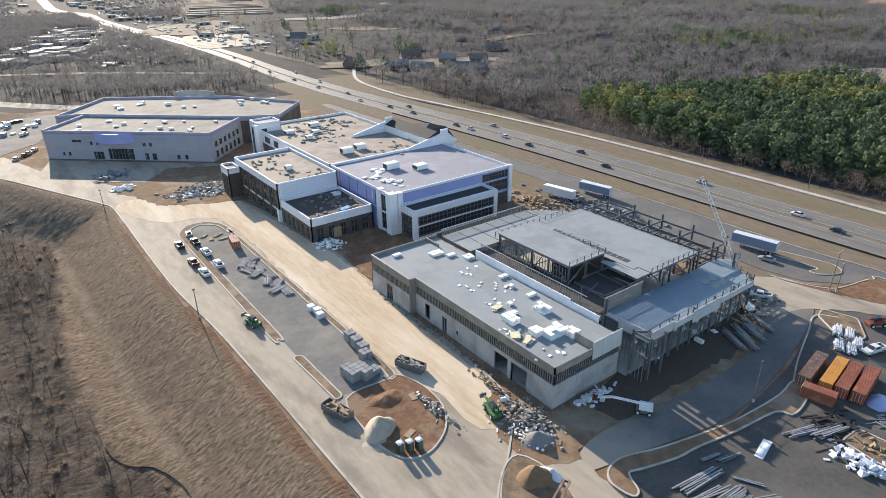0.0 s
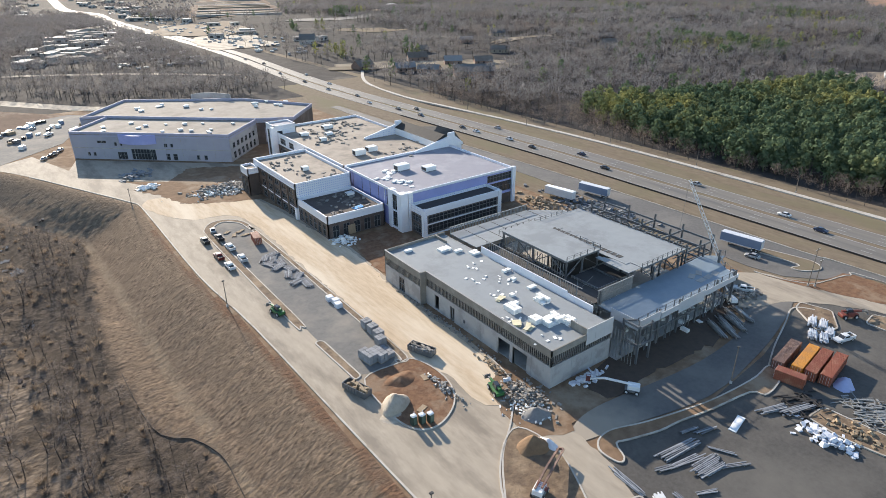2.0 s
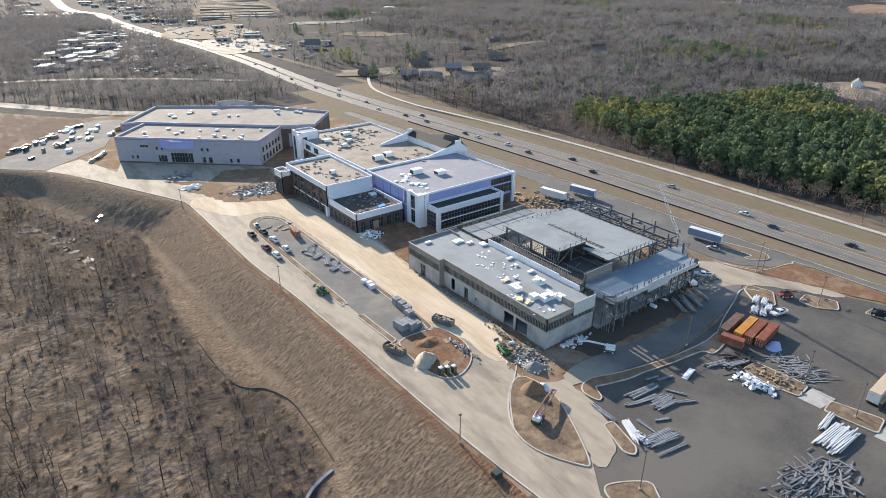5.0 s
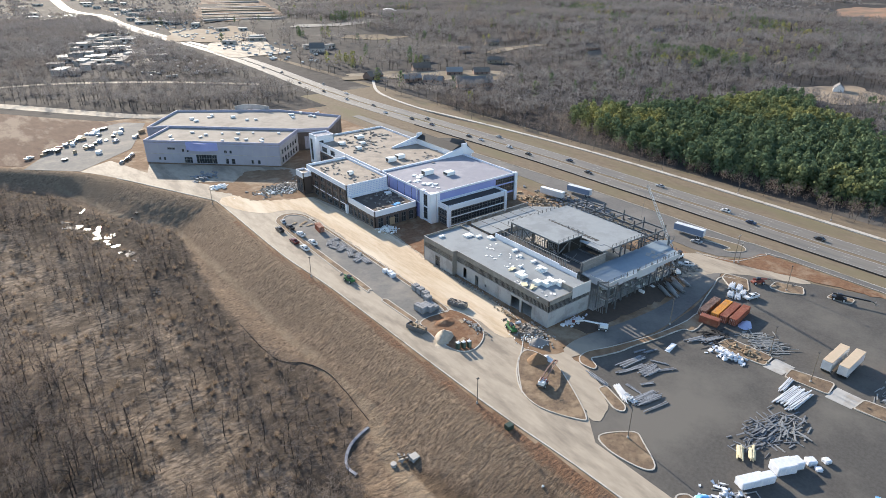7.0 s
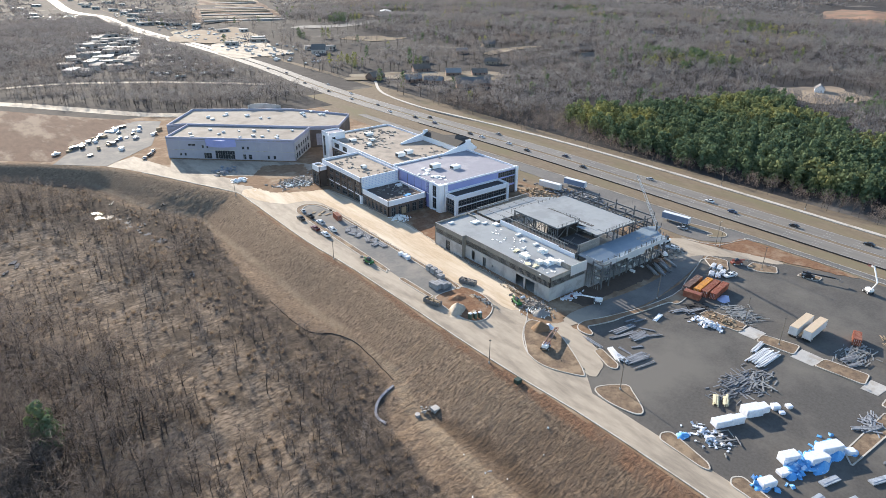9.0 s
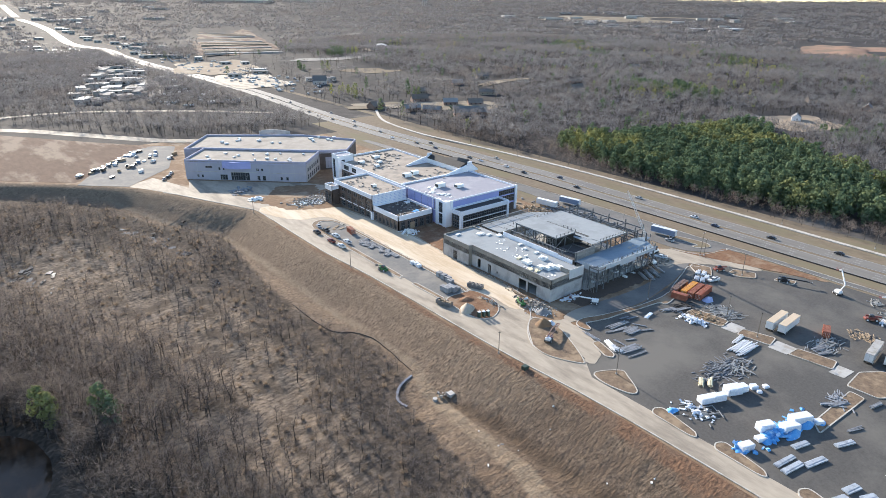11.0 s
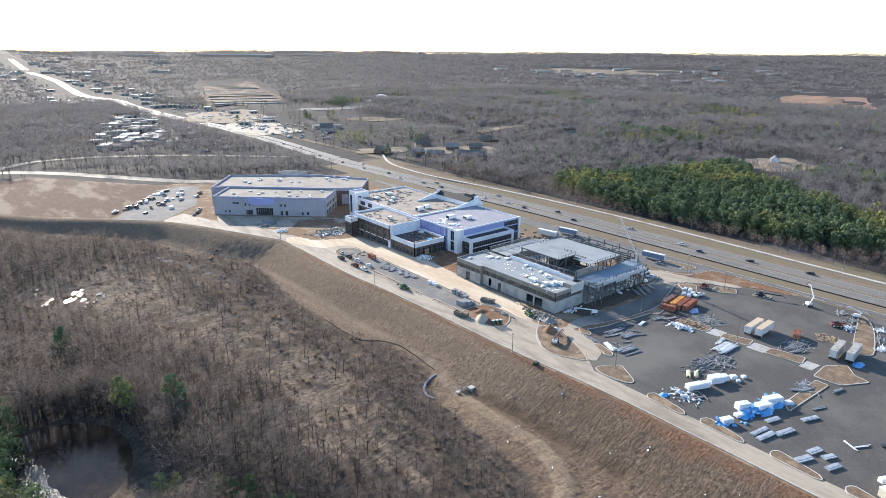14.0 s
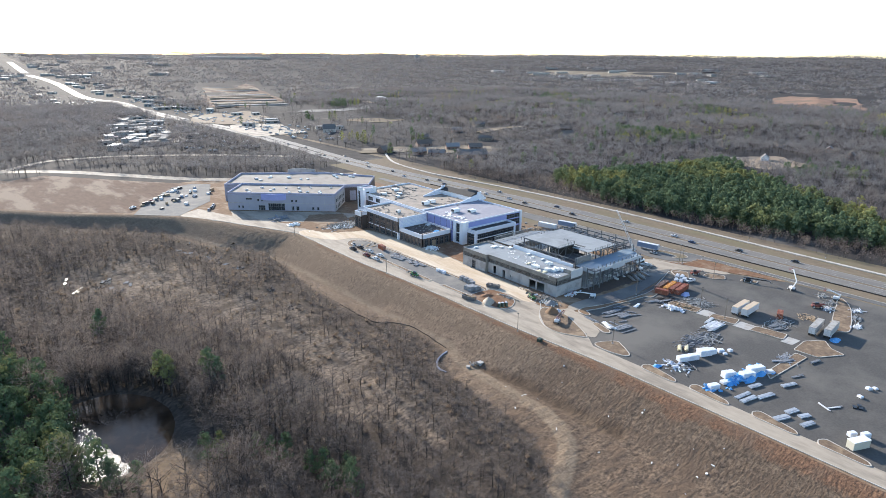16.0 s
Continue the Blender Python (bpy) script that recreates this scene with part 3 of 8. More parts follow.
inside["in_clay"] = np.maximum(inside["in_clay"], 4.6 - np.hypot((FX + 43.5) / .8, FY + 90))
for key, val in inside.items():
    at = ground_me.attributes.new(key, "FLOAT", "POINT")
    at.data.foreach_set("value", np.clip(val, -50, 50).astype(np.float32))
for m_ in (VALLEY, SITE_SOIL, VERGE, FAR):
    ground_me.materials.append(m_)
ground_me.polygons.foreach_set("material_index", zone.astype(np.int32))
ground_me.polygons.foreach_set("use_smooth", np.ones(len(zone), bool))
ground = tagged(new("ground", ground_me), "rolling winter ground with a dry grass embankment above brown woodland", "ground", kind="structure")


def zat(x, y):
    return float(height(np.array([x]), np.array([y]))[0])


# ---- pavements and roads ----
def paved(name, pts, z, material, label, category="pavement"):
    return solid(name, Build().prism(pts, z - .25, z), material, label, category, kind="structure")


def ragged(pts, seed, amount=.7, step=1.6):
    """The outline broken into short runs and shaken, as earth spreads."""
    r, out = random.Random(seed), []
    for (ax, ay), (bx, by) in zip(pts, pts[1:] + pts[:1]):
        n = max(int(math.hypot(bx - ax, by - ay) / step), 1)
        for k in range(n):
            out.append((ax + (bx - ax) * k / n + r.gauss(0, amount * .55), ay + (by - ay) * k / n + r.gauss(0, amount * .55)))
    return out


ROAD_LEFT = [p for p in EDGE if -420 < p[1] < 275]
LEFT_IN = offset_line(ROAD_LEFT, -1.0)
paved("parking_lot", [(-37, -420), (111, -420), (111, -60), (104, -48), (97, -30), (88, -16), (80, -14.5), (68, -18), (50, -21.6), (26, -23.6), (4, -19),
                      (-3.4, -17.2), (-5.6, -20), (-14, -9), (-30, -8), (-37, -8)], .06, ASPHALT, "dark asphalt car park with pale worn patches", "car park")
paved("road", LEFT_IN + [(-86, 279), (-74, 286), (-60, 240), (-40, 205), (-15, 172), (-6, 160), (-3, 140), (-1, 118), (1.5, 100), (0, 76), (-2, 54), (-1.7, 30),
                         (-3.5, 10.5), (-7, 4), (-9, -4), (-12, -14), (-22, -36), (-28.5, -44), (-28.5, -420)], .10, ROAD,
      "dusty pale access road round the loop", "road")
paved("dirt_track", ragged(curve_pts([(-17.6, 30), (-17.6, 90), (-17.3, 128), (-21, 146), (-33, 150), (-40, 158), (-46, 176), (-40, 184), (-24, 172), (-9, 162), (-5, 140), (-3, 118), (-.6, 98),
                               (-.8, 76), (-3.6, 54), (-3.2, 30), (-5, 10), (-9, 1), (-15.5, 6), (-14.6, 16)], True, 4), 1, 0.45), .14, DIRT,
      "tan dirt haul track with wheel ruts beside the buildings", "track")
paved("loop_parking", curve_pts([(-32.4, 40), (-32.4, 90), (-32.6, 130), (-30, 140), (-25, 141), (-20.6, 134), (-20.2, 90), (-20.2, 40), (-22, 29.5), (-30.5, 29.5)], True, 4), .13, LOOP,
      "grey asphalt parking inside the loop", "car park")
paved("south_drive", curve_pts([(-9, -14.5), (-3.2, -11), (6, -10.5), (24, -13), (40, -14), (58, -12), (70, -5), (84, -2), (90, -8), (80, -13.6), (68, -17), (50, -20.6), (26, -22.6), (4, -18), (-3.4, -16.4)], True, 4), .11,
      ASPHALT_WORN, "grey drive curving past the steel frame", "road")
paved("east_dirt", ragged(curve_pts([(66, -6), (74, 3), (84, 6), (92, -1), (96, -12), (101, -26), (99, -38), (90, -24), (80, -13)], True, 4), 2, 0.5), .13, ROAD, "tan dirt crossing by the site entrance", "track")
paved("east_soil", ragged(curve_pts([(90, 0), (95, -9), (104, -13), (111, -16), (112, -40), (110.5, -62), (104, -44), (98, -26), (93, -12)], True, 4), 3, 0.5), .17, RED_SOIL, "wedge of red soil beside the frontage road", "soil")
paved("red_yard", ragged(curve_pts([(2, 68), (20, 68), (22, 84), (20, 99), (6, 99), (2.5, 92), (0.4, 80)], True, 4), 4, 0.6), .12, RED_SOIL, "red soil yard between the two buildings", "soil")
paved("dark_yard", ragged(curve_pts([(8, -9.5), (22, -10), (44, -11.5), (60, -9), (66, 0), (58, 6), (30, 6), (20, 0), (9, -1.5)], True, 4), 5, 0.6), .12, mat("dark brown soil", (.105, .075, .055), (.075, .055, .042), .6, .9, bump=.08), "dark brown soil under the steel frame", "soil")
JUNCTION = [(-12.6, -7.6), (-7.4, -7.4), (-5.6, -12.4), (-6.2, -16.6), (-6.6, -22), (-8.6, -28), (-14.6, -36.6), (-20.6, -39.4), (-22.4, -36.6), (-16.4, -25), (-12.4, -14)]
paved("corner_soil", ragged(curve_pts([(-1.4, 8), (-1.2, -5), (-3, -11), (-8, -12.6), (-14, -6), (-12.6, 3), (-8, 10), (-4.6, 12)], True, 3), 8, .8), .17, SITE_SOIL, "churned soil under rubble at the corner", "soil")
paved("junction_dirt", ragged(curve_pts(JUNCTION, True, 4), 7, .5), .145, ROAD, "pale dusty apron between island and kerb", "track")
paved("forecourt", [(-61, 229), (-63, 246), (-57, 266), (3, 211), (12, 196), (-12, 190), (-25, 199)], .12, ROAD, "dusty forecourt in shade before the far building", "pavement")
paved("yard_soil", ragged([(-17, 218), (4, 206), (-3.4, 183), (-4, 172), (-5.4, 157), (-16, 160), (-33, 171), (-37, 186), (-45, 200), (-30, 203)], 6, .9), .16, SITE_SOIL, "churned brown soil before the far buildings", "soil")
paved("far_parking", [(-117, 297), (-92, 274), (-76, 289), (-58, 306), (-34, 372), (-46, 384), (-64, 378), (-95, 338)], .09, LOOP, "pale unfinished parking beside the far building", "car park")
paved("dirt_field", [(-172, 498), (-143, 509), (-88, 434), (-47, 384), (-68, 363), (-117, 304), (-152, 335), (-183, 370), (-262, 446), (-240, 560)], .05, FIELD, "graded brown field awaiting building", "field")
FAR_ROAD = curve_pts([(20, 366), (-26, 392), (-52, 421), (-88, 470), (-127, 520), (-170, 552), (-260, 590), (-420, 640)], steps=4)
solid("side_road", ribbon(Build(), FAR_ROAD, 13, -.1, .12), ROAD, "pale two-lane side road behind the field", "road", kind="structure")
solid("branch_road", ribbon(Build(), curve_pts([(-170, 560), (-137, 594), (-111, 600), (-60, 590), (20, 540), (96, 470)], steps=4), 9, -.1, .14), ROAD, "pale branch road curving to the highway", "road", kind="structure")
HWY = curve_pts([(139, -900), (139, -300), (139, 60), (138, 150), (133, 250), (129, 350), (131, 450), (139, 600), (139, 800), (126, 1000), (124, 1230), (131, 1430), (102, 1616), (118, 1950), (131, 2240), (116, 2750), (140, 3500)], steps=5)


def draped(b):
    """Far stretches of a strip laid onto the rising land."""
    v = np.array(b.v)
    up = np.where(v[:, 1] > 1300, height(v[:, 0], v[:, 1]) + .6, 0)
    b.v = [(x, y, z + u) for (x, y, z), u in zip(b.v, up)]
    return b


for off, nm in ((-6.2, "carriageway_east"), (6.2, "carriageway_west")):
    solid(nm, draped(ribbon(Build(), offset_line(HWY, off), 9.8, -.3, .16)), HIGHWAY, "grey multi-lane highway carriageway with pale lane marks", "highway", kind="structure")
zline = Build()
for off in (-10.8, -1.6, 1.6, 10.8):
    ribbon(zline, [p for p in offset_line(HWY, off) if p[1] < 1300], .28, .1, .19)
solid("edge_lines", zline, LINE, "pale edge lines along the highway", "road marking", kind="structure")
dash = Build()
for off in (-7.7, -4.6, 4.6, 7.7):
    ln = offset_line(HWY, off)
    for (ax, ay), (bx, by) in zip(ln[:-1], ln[1:]):
        n = max(int(math.hypot(bx - ax, by - ay) / 12), 1)
        for k in range(n):
            if -200 < ay < 700:
                u, w = (k + .2) / n, (k + .2) / n + 3.2 / max(math.hypot(bx - ax, by - ay), 1)
                ribbon(dash, [(ax + (bx - ax) * u, ay + (by - ay) * u), (ax + (bx - ax) * w, ay + (by - ay) * w)], .22, .1, .19)
solid("lane_marks", dash, LINE, "pale broken lane marks on the highway", "road marking", kind="stuff")
solid("median_strip", ribbon(Build(), [p for p in HWY if p[1] < 500], 2.4, -.2, .12), VERGE, "narrow tan median strip", "median", kind="structure")
paved("frontage_road", [(92, 6), (94, -4), (101, -12), (110, -15.5), (113, -22), (113, -160), (117.4, -160), (117, -20), (115.5, 0), (115, 60), (113, 110), (108, 190), (104, 300), (98, 300), (98, 190), (101, 110), (99, 60), (93, 30)], .10, ASPHALT_WORN,
      "asphalt frontage road behind the site", "road")
solid("silt_fence", ribbon(Build(), offset_line([p for p in HWY if -200 < p[1] < 260], 12.2), .16, -.2, .62), mat("black silt fabric", (.075, .062, .052), (.05, .042, .036), .5, .9), "low black silt fence along the highway verge", "fence")
solid("footpath", ribbon(Build(), curve_pts([(160, -300), (163, -90), (166.5, 0), (168.5, 60), (168.5, 130), (165, 190), (159, 250), (155, 300), (163, 365), (190, 420)], steps=5), 2.6, -.4, .45), KERB,
      "pale concrete footpath along the woodland edge", "path", kind="structure")
paved("verge", [(117.5, -160), (126.5, -160), (126.5, 40), (125.5, 150), (120, 250), (112, 300), (106, 300), (110, 190), (115, 110), (117, 60)], .05, VERGE, "strip of tan verge between the roads", "verge")

# kerbs
kerbs = Build()
ribbon(kerbs, [p for p in LEFT_IN if p[1] < 250], .42, -.1, .26)
solid("kerb_edge", kerbs, KERB, "pale concrete kerb along the embankment", "kerb", kind="structure")
for nm, pts in (("kerb_drive", [(46.6, -24.6), (50, -23.3), (56.5, -21), (69, -17.3), (76, -15), (79, -15.9), (81, -19)]),
                ("kerb_east", [(90, 3), (91, -3), (95, -10.8), (101, -13.2), (106, -14.2), (110, -15.8), (113, -22), (113, -90)]),
                ("kerb_frontage", [(117.2, -160), (117, -20), (115.6, 0), (115, 60), (113, 110), (108, 190)]),
                ("kerb_track", [(-29.5, -19), (-22, -9.5), (-14.5, -3.4), (-7.2, 3.6), (-4.2, 9), (-2.6, 18)])):
    solid(nm, ribbon(Build(), curve_pts(pts, steps=4), .36, -.1, .27), KERB, "pale concrete kerb", "kerb", kind="structure")


def round_poly(pts, r=1.1):
    """The outline with its corners cut round."""
    out, n = [], len(pts)
    for i in range(n):
        a, c, e = Vector(pts[i - 1]), Vector(pts[i]), Vector(pts[(i + 1) % n])
        k = min(r, (a - c).length * .45, (e - c).length * .45)
        p, q = c + (a - c).normalized() * k, c + (e - c).normalized() * k
        for u in (0, .33, .67, 1):
            w = p.lerp(c, u).lerp(c.lerp(q, u), u)
            out.append((w.x, w.y))
    return out


def island(pts, label, fill=MULCH, steps=4, w=.34, h=.22):
    line = curve_pts(pts, True, steps) if len(pts) > 6 else round_poly(pts)
    cxm, cym = sum(p[0] for p in pts) / len(pts), sum(p[1] for p in pts) / len(pts)
    t = thing("traffic_island", cxm, cym, .1, label, "island", kind="structure")
    part("kerb", ribbon(Build(), line, w, -.05, .1 + h, True), KERB, t)
    part("soil", Build().prism(line, -.05, .1 + h - .06), fill, t)
    return t


LBL = "kerbed traffic island filled with brown soil"
island([(-34.4, 58.5), (-33.2, 57.2), (-32.1, 58.5), (-32.3, 90), (-32.4, 128), (-31.4, 136), (-28, 140.6), (-24.5, 140.4), (-21.2, 136), (-20.3, 128), (-19, 128), (-19.6, 136.6), (-23.5, 142.4), (-29, 143.2), (-33.4, 138.5), (-34.6, 130), (-34.6, 95)], "long kerbed island curving round the loop's end", MULCH)
island([(-33.6, 47.6), (-32.5, 48), (-31.5, 47), (-31, 29), (-32.8, 28.4)], "narrow kerbed island with brown soil in the loop")
island([(-20.2, 128), (-19, 128), (-18.4, 90), (-18.2, 50), (-18.4, 29.4), (-21.4, 28.2), (-21.4, 29.6), (-19.9, 31), (-19.9, 60), (-19.9, 95)], "long narrow kerbed island beside the dirt track")
island([(-31, 27.5), (-21.4, 28), (-17.8, 27.4), (-16, 21), (-16.6, 14), (-20, 8.4), (-25.6, 5.2), (-29.8, 5.8), (-32, 9.4), (-32.6, 16)], "rounded island end of churned red soil", RED_SOIL)
island([(-14, -5.2), (-20.8, -8), (-28.4, -17), (-30, -26), (-25.5, -35.6), (-22.8, -36), (-16, -24), (-12.2, -14)], "teardrop island of brown soil by the junction")
island([(-11.4, -30.4), (-8.6, -31), (-11.4, -40), (-13.6, -41.2), (-14.8, -39)], "small kerbed island beside stacked steel")
island([(-26.8, -43.6), (-23.6, -43.6), (-17.8, -47.6), (-19, -51), (-23.4, -57.6), (-26.4, -56.6), (-28, -49)], "kerbed island with brown grass and a lamp pole")
for y0 in (-66.5, -86, -108, -128):
    island([(-29.4, y0 - .4), (-27, y0 + .8), (-24.6, y0 - .8), (-27.2, y0 - 13), (-29, y0 - 14.5), (-29.8, y0 - 12.5)], "slender kerbed island at the end of a parking row")
island([(35.6, -38.6), (41.4, -39), (42.4, -52.6), (36, -53.2), (34.6, -45)], "square brown soil island ringed by pallets")
island([(35.4, -59.4), (40.6, -58.8), (43.6, -69.6), (37, -70.6)], LBL)
island([(36.2, -77.2), (42.4, -77.6), (44.4, -89.6), (38, -90.6)], LBL)
island([(31.6, -97.2), (43, -96.8), (50.4, -102), (44, -106.6), (42.4, -112), (31.8, -106)], "brown soil island where two planting strips cross")
island([(29, -99), (4, -98.4), (0, -101.6), (28.4, -103.4)], "long brown soil island between parking bays")
island([(84.6, -30), (90.6, -29.4), (94.2, -37.6), (89, -40.4), (84.6, -35.4)], LBL)
island([(93.4, -46), (98.6, -46.4), (99.4, -53), (95, -53.4)], LBL)
island([(78, -15.4), (82, -14.6), (84, -22), (76, -27), (71, -24)], "kerbed corner island of tan soil")
island([(107, 11.6), (110, 1), (110.6, -5.4), (107, -8.6), (101.6, -5.6), (101.4, -2.6), (105, -2.8), (104, 10.6)], "kerbed island with tan grass in the frontage road", VERGE)
island([(-5.4, -23.6), (-6, -20), (-4.6, -17.8), (-2.2, -16.9), (1, -17.1), (6.6, -19.2), (12.8, -21), (23, -23.4), (32.2, -24.6), (40.4, -25.1), (46.6, -24.6), (45.6, -28), (40, -29.6), (35.6, -29.6), (34, -27.2), (22.7, -25.5), (13.5, -23.6), (8, -22.9), (1, -20.8), (-1.8, -20), (-3.6, -23.4)], "curved kerbed strip of brown soil beside the drive", SITE_SOIL, 3)
for y0, y1 in ((-58.6, -53.6), (-77, -70.8), (-95, -90.8)):
    paved("walkway", [(35.6, y0), (42.4, y0 - .6), (42.4, y1), (35.4, y1 + .4)], .14, CONCRETE, "pale concrete crossing between two islands", "walkway")

# creek and pond
POOLS = ((-97.5, 203, 7, 2.6, 62), (-93.6, 193, 4, 1.4, 70), (-91.6, 168, 6, 2.4, 85), (-91, 158, 3, 1.2, 95), (-91.2, 125, 4.4, 1.7, 80), (-94.6, 92, 4.6, 1.8, 100), (-79.6, 207, 3.4, 1.1, 40), (-100, 232, 4, 1.2, 60), (-172, 186, 9, 2.6, 60), (-160, 186, 6, 2, 30), (-153, 158, 5, 1.0, 75), (-178, 203, 9, 2.2, 70), (-166, 181, 8, 2, 40), (-158, 170, 5, 1.6, 75), (-109, 218, 11, 5, 120), (-104, 211, 9, 4, 120), (-160, 184, 12, 5, 60), (-152, 176, 9, 3, 60), (-99, 196, 9, 4, 110), (-95.4, 184, 8, 3.4, 100), (-92, 168, 7, 3, 95))
for x, y, l, w, a in POOLS:
    r_ = random.Random(int(x * 7 + y))
    ca, sa = math.cos(radians(a)), math.sin(radians(a))
    for j in range(6):
        du, dv = l * r_.uniform(-.6, .6), w * r_.uniform(-.8, .8)
        px_, py_ = x + du * ca - dv * sa, y + du * sa + dv * ca
        rim = []
        for k in range(11):
            q, m = 6.283 * k / 11, r_.uniform(.35, 1.1)
            u, v = l * .26 * m * math.cos(q), w * .34 * m * math.sin(q)
            rim.append((px_ + u * ca - v * sa, py_ + u * sa + v * ca))
        zz = zat(px_, py_)
        solid("pool", Build().prism(rim, zz - 1.5, zz + .24), WATER, "small pool of standing water in reeds", "pool", kind="structure")
pond_pts = [(-193 + 26 * math.cos(6.283 * k / 40), 35 + 32 * math.sin(6.283 * k / 40)) for k in range(40)]
solid("pond", Build().prism(pond_pts, -14.5, -11.8), WATER, "shallow muddy pond among trees", "pond", kind="structure")
ripple_pts = ragged(curve_pts([(-208, 62), (-203, 55), (-198.4, 46), (-195, 36), (-194.4, 24), (-192, 16), (-191, 10), (-195, 6), (-203, 9), (-206, 30), (-210, 48)], True, 4), 41, .8, 1.2)
solid("ruffled_water", Build().prism(ripple_pts, -11.9, -11.792), mat("wind-ruffled water", (.030, .022, .016), (.020, .015, .011), .9, .22, bump=.07, spec=.35, stretch=(1, .5, 1)), "wind-ruffled bright strip of the pond", "pond", kind="structure")

# toe of the embankment
FENCE = curve_pts([(-74, 80), (-73.6, 66), (-72.6, 54), (-70, 47.4), (-66.2, 43.4), (-63, 34), (-62.8, 24), (-63.2, 14), (-63.6, 7)], steps=5)
fb = Build()
fz = [zat(*p) for p in FENCE]
fb.add([(x, y, z - .4) for (x, y), z in zip(FENCE, fz)] + [(x, y, z + .32) for (x, y), z in zip(FENCE, fz)] + [(x + .12, y, z + .32) for (x, y), z in zip(FENCE, fz)] + [(x + .12, y, z - .4) for (x, y), z in zip(FENCE, fz)],
       [(r * len(FENCE) + i, r * len(FENCE) + i + 1, (r + 1) * len(FENCE) + i + 1, (r + 1) * len(FENCE) + i) for r in range(3) for i in range(len(FENCE) - 1)])
solid("toe_fence", fb, bpy.data.materials["black silt fabric"], "low black silt fence at the slope's foot", "fence")

# ---- buildings ----
def wall(name, parent, p, q, z0, z1, material, openings=(), thick=.35, label="", window_name="window", mull=1.6, frame_mat=None, pane=True):
    """An upright wall from p to q, facing to the right of that way, with openings (from, to, sill, head) cut through it and glazed."""
    P, Q = Vector((*p, 0)), Vector((*q, 0))
    d = (Q - P)
    L = d.length
    d.normalize()
    n = Vector((d.y, -d.x, 0))
    us = sorted({0.0, L, *[min(max(o[k], 0), L) for o in openings for k in (0, 1)]})
    zs = sorted({z0, z1, *[o[k] for o in openings for k in (2, 3)]})
    b = Build()

    def cell(bb, u0, u1, a0, a1, f0, f1):
        pts = [P + d * u0 - n * f1, P + d * u1 - n * f1, P + d * u1 - n * f0, P + d * u0 - n * f0]
        bb.prism([(v.x, v.y) for v in pts], a0, a1)
    nu, nz = len(us), len(zs)
    full = [[not any(o[0] < (us[i] + us[i + 1]) / 2 < o[1] and o[2] < (zs[k] + zs[k + 1]) / 2 < o[3] for o in openings) for k in range(nz - 1)] for i in range(nu - 1)]
    vs = []
    for back in (0, thick):
        for u in us:
            for z in zs:
                c = P + d * u - n * back
                vs.append((c.x, c.y, z))
    at = lambda i, k, back: back * nu * nz + i * nz + k
    solid_at = lambda i, k: 0 <= i < nu - 1 and 0 <= k < nz - 1 and full[i][k]
    fs = []
    for i in range(nu - 1):
        for k in range(nz - 1):
            if full[i][k]:
                fs += [(at(i, k, 0), at(i + 1, k, 0), at(i + 1, k + 1, 0), at(i, k + 1, 0)), (at(i, k, 1), at(i, k + 1, 1), at(i + 1, k + 1, 1), at(i + 1, k, 1))]
                for di, dk, e0, e1 in ((-1, 0, (i, k), (i, k + 1)), (1, 0, (i + 1, k + 1), (i + 1, k)), (0, -1, (i + 1, k), (i, k)), (0, 1, (i, k + 1), (i + 1, k + 1))):
                    if not solid_at(i + di, k + dk):
                        fs.append((at(*e0, 0), at(*e1, 0), at(*e1, 1), at(*e0, 1)))
    used = sorted({j for f in fs for j in f})
    order = {j: m for m, j in enumerate(used)}
    b.add([vs[j] for j in used], [tuple(order[j] for j in f) for f in fs])
    w = part(name, b, material, parent, label)
    for o in openings if pane else ():
        k = max(int(round((o[1] - o[0]) / mull)), 1)
        f, rim, m = Build(), [], .12
        for back in (.05, .2):
            for u, z in ((o[0], o[2]), (o[1], o[2]), (o[1], o[3]), (o[0], o[3]), (o[0] + m, o[2] + m), (o[1] - m, o[2] + m), (o[1] - m, o[3] - m), (o[0] + m, o[3] - m)):
                c = P + d * u - n * back
                rim.append((c.x, c.y, z))
        f.add(rim, [(i, (i + 1) % 4, 4 + (i + 1) % 4, 4 + i) for i in range(4)] + [(8 + i, 12 + i, 12 + (i + 1) % 4, 8 + (i + 1) % 4) for i in range(4)] + [(4 + i, 4 + (i + 1) % 4, 12 + (i + 1) % 4, 12 + i) for i in range(4)])
        win = part(window_name, f, frame_mat or STEEL, parent)
        for i in range(1, k):
            u = o[0] + (o[1] - o[0]) * i / k
            part("mullion", Build().prism([((P + d * uu - n * ff).x, (P + d * uu - n * ff).y) for uu, ff in ((u - .06, .19), (u + .06, .19), (u + .06, .06), (u - .06, .06))], o[2] + m, o[3] - m), frame_mat or STEEL, win)
        if o[3] - o[2] > 2.4:
            z = o[2] + (o[3] - o[2]) * .55
            part("transom", Build().prism([((P + d * uu - n * ff).x, (P + d * uu - n * ff).y) for uu, ff in ((o[0] + m, .18), (o[1] - m, .18), (o[1] - m, .07), (o[0] + m, .07))], z, z + .12), frame_mat or STEEL, win)
        g = Build()
        cell(g, o[0], o[1], o[2], o[3], .22, .26)
        part("pane", g, GLASS, win)
    return w


def roof_slab(parent, pts, z, material, name="roof", thick=.4, label=""):
    return part(name, Build().prism(pts, z - thick, z), material, parent, label)


def inset(pts, d):
    return offset_line(pts, d, True)


def parapet(parent, pts, z0, z1, material, w=.45, name="parapet"):
    return part(name, ribbon(Build(), offset_line(pts, w / 2, True), w, z0, z1, True), material, parent)


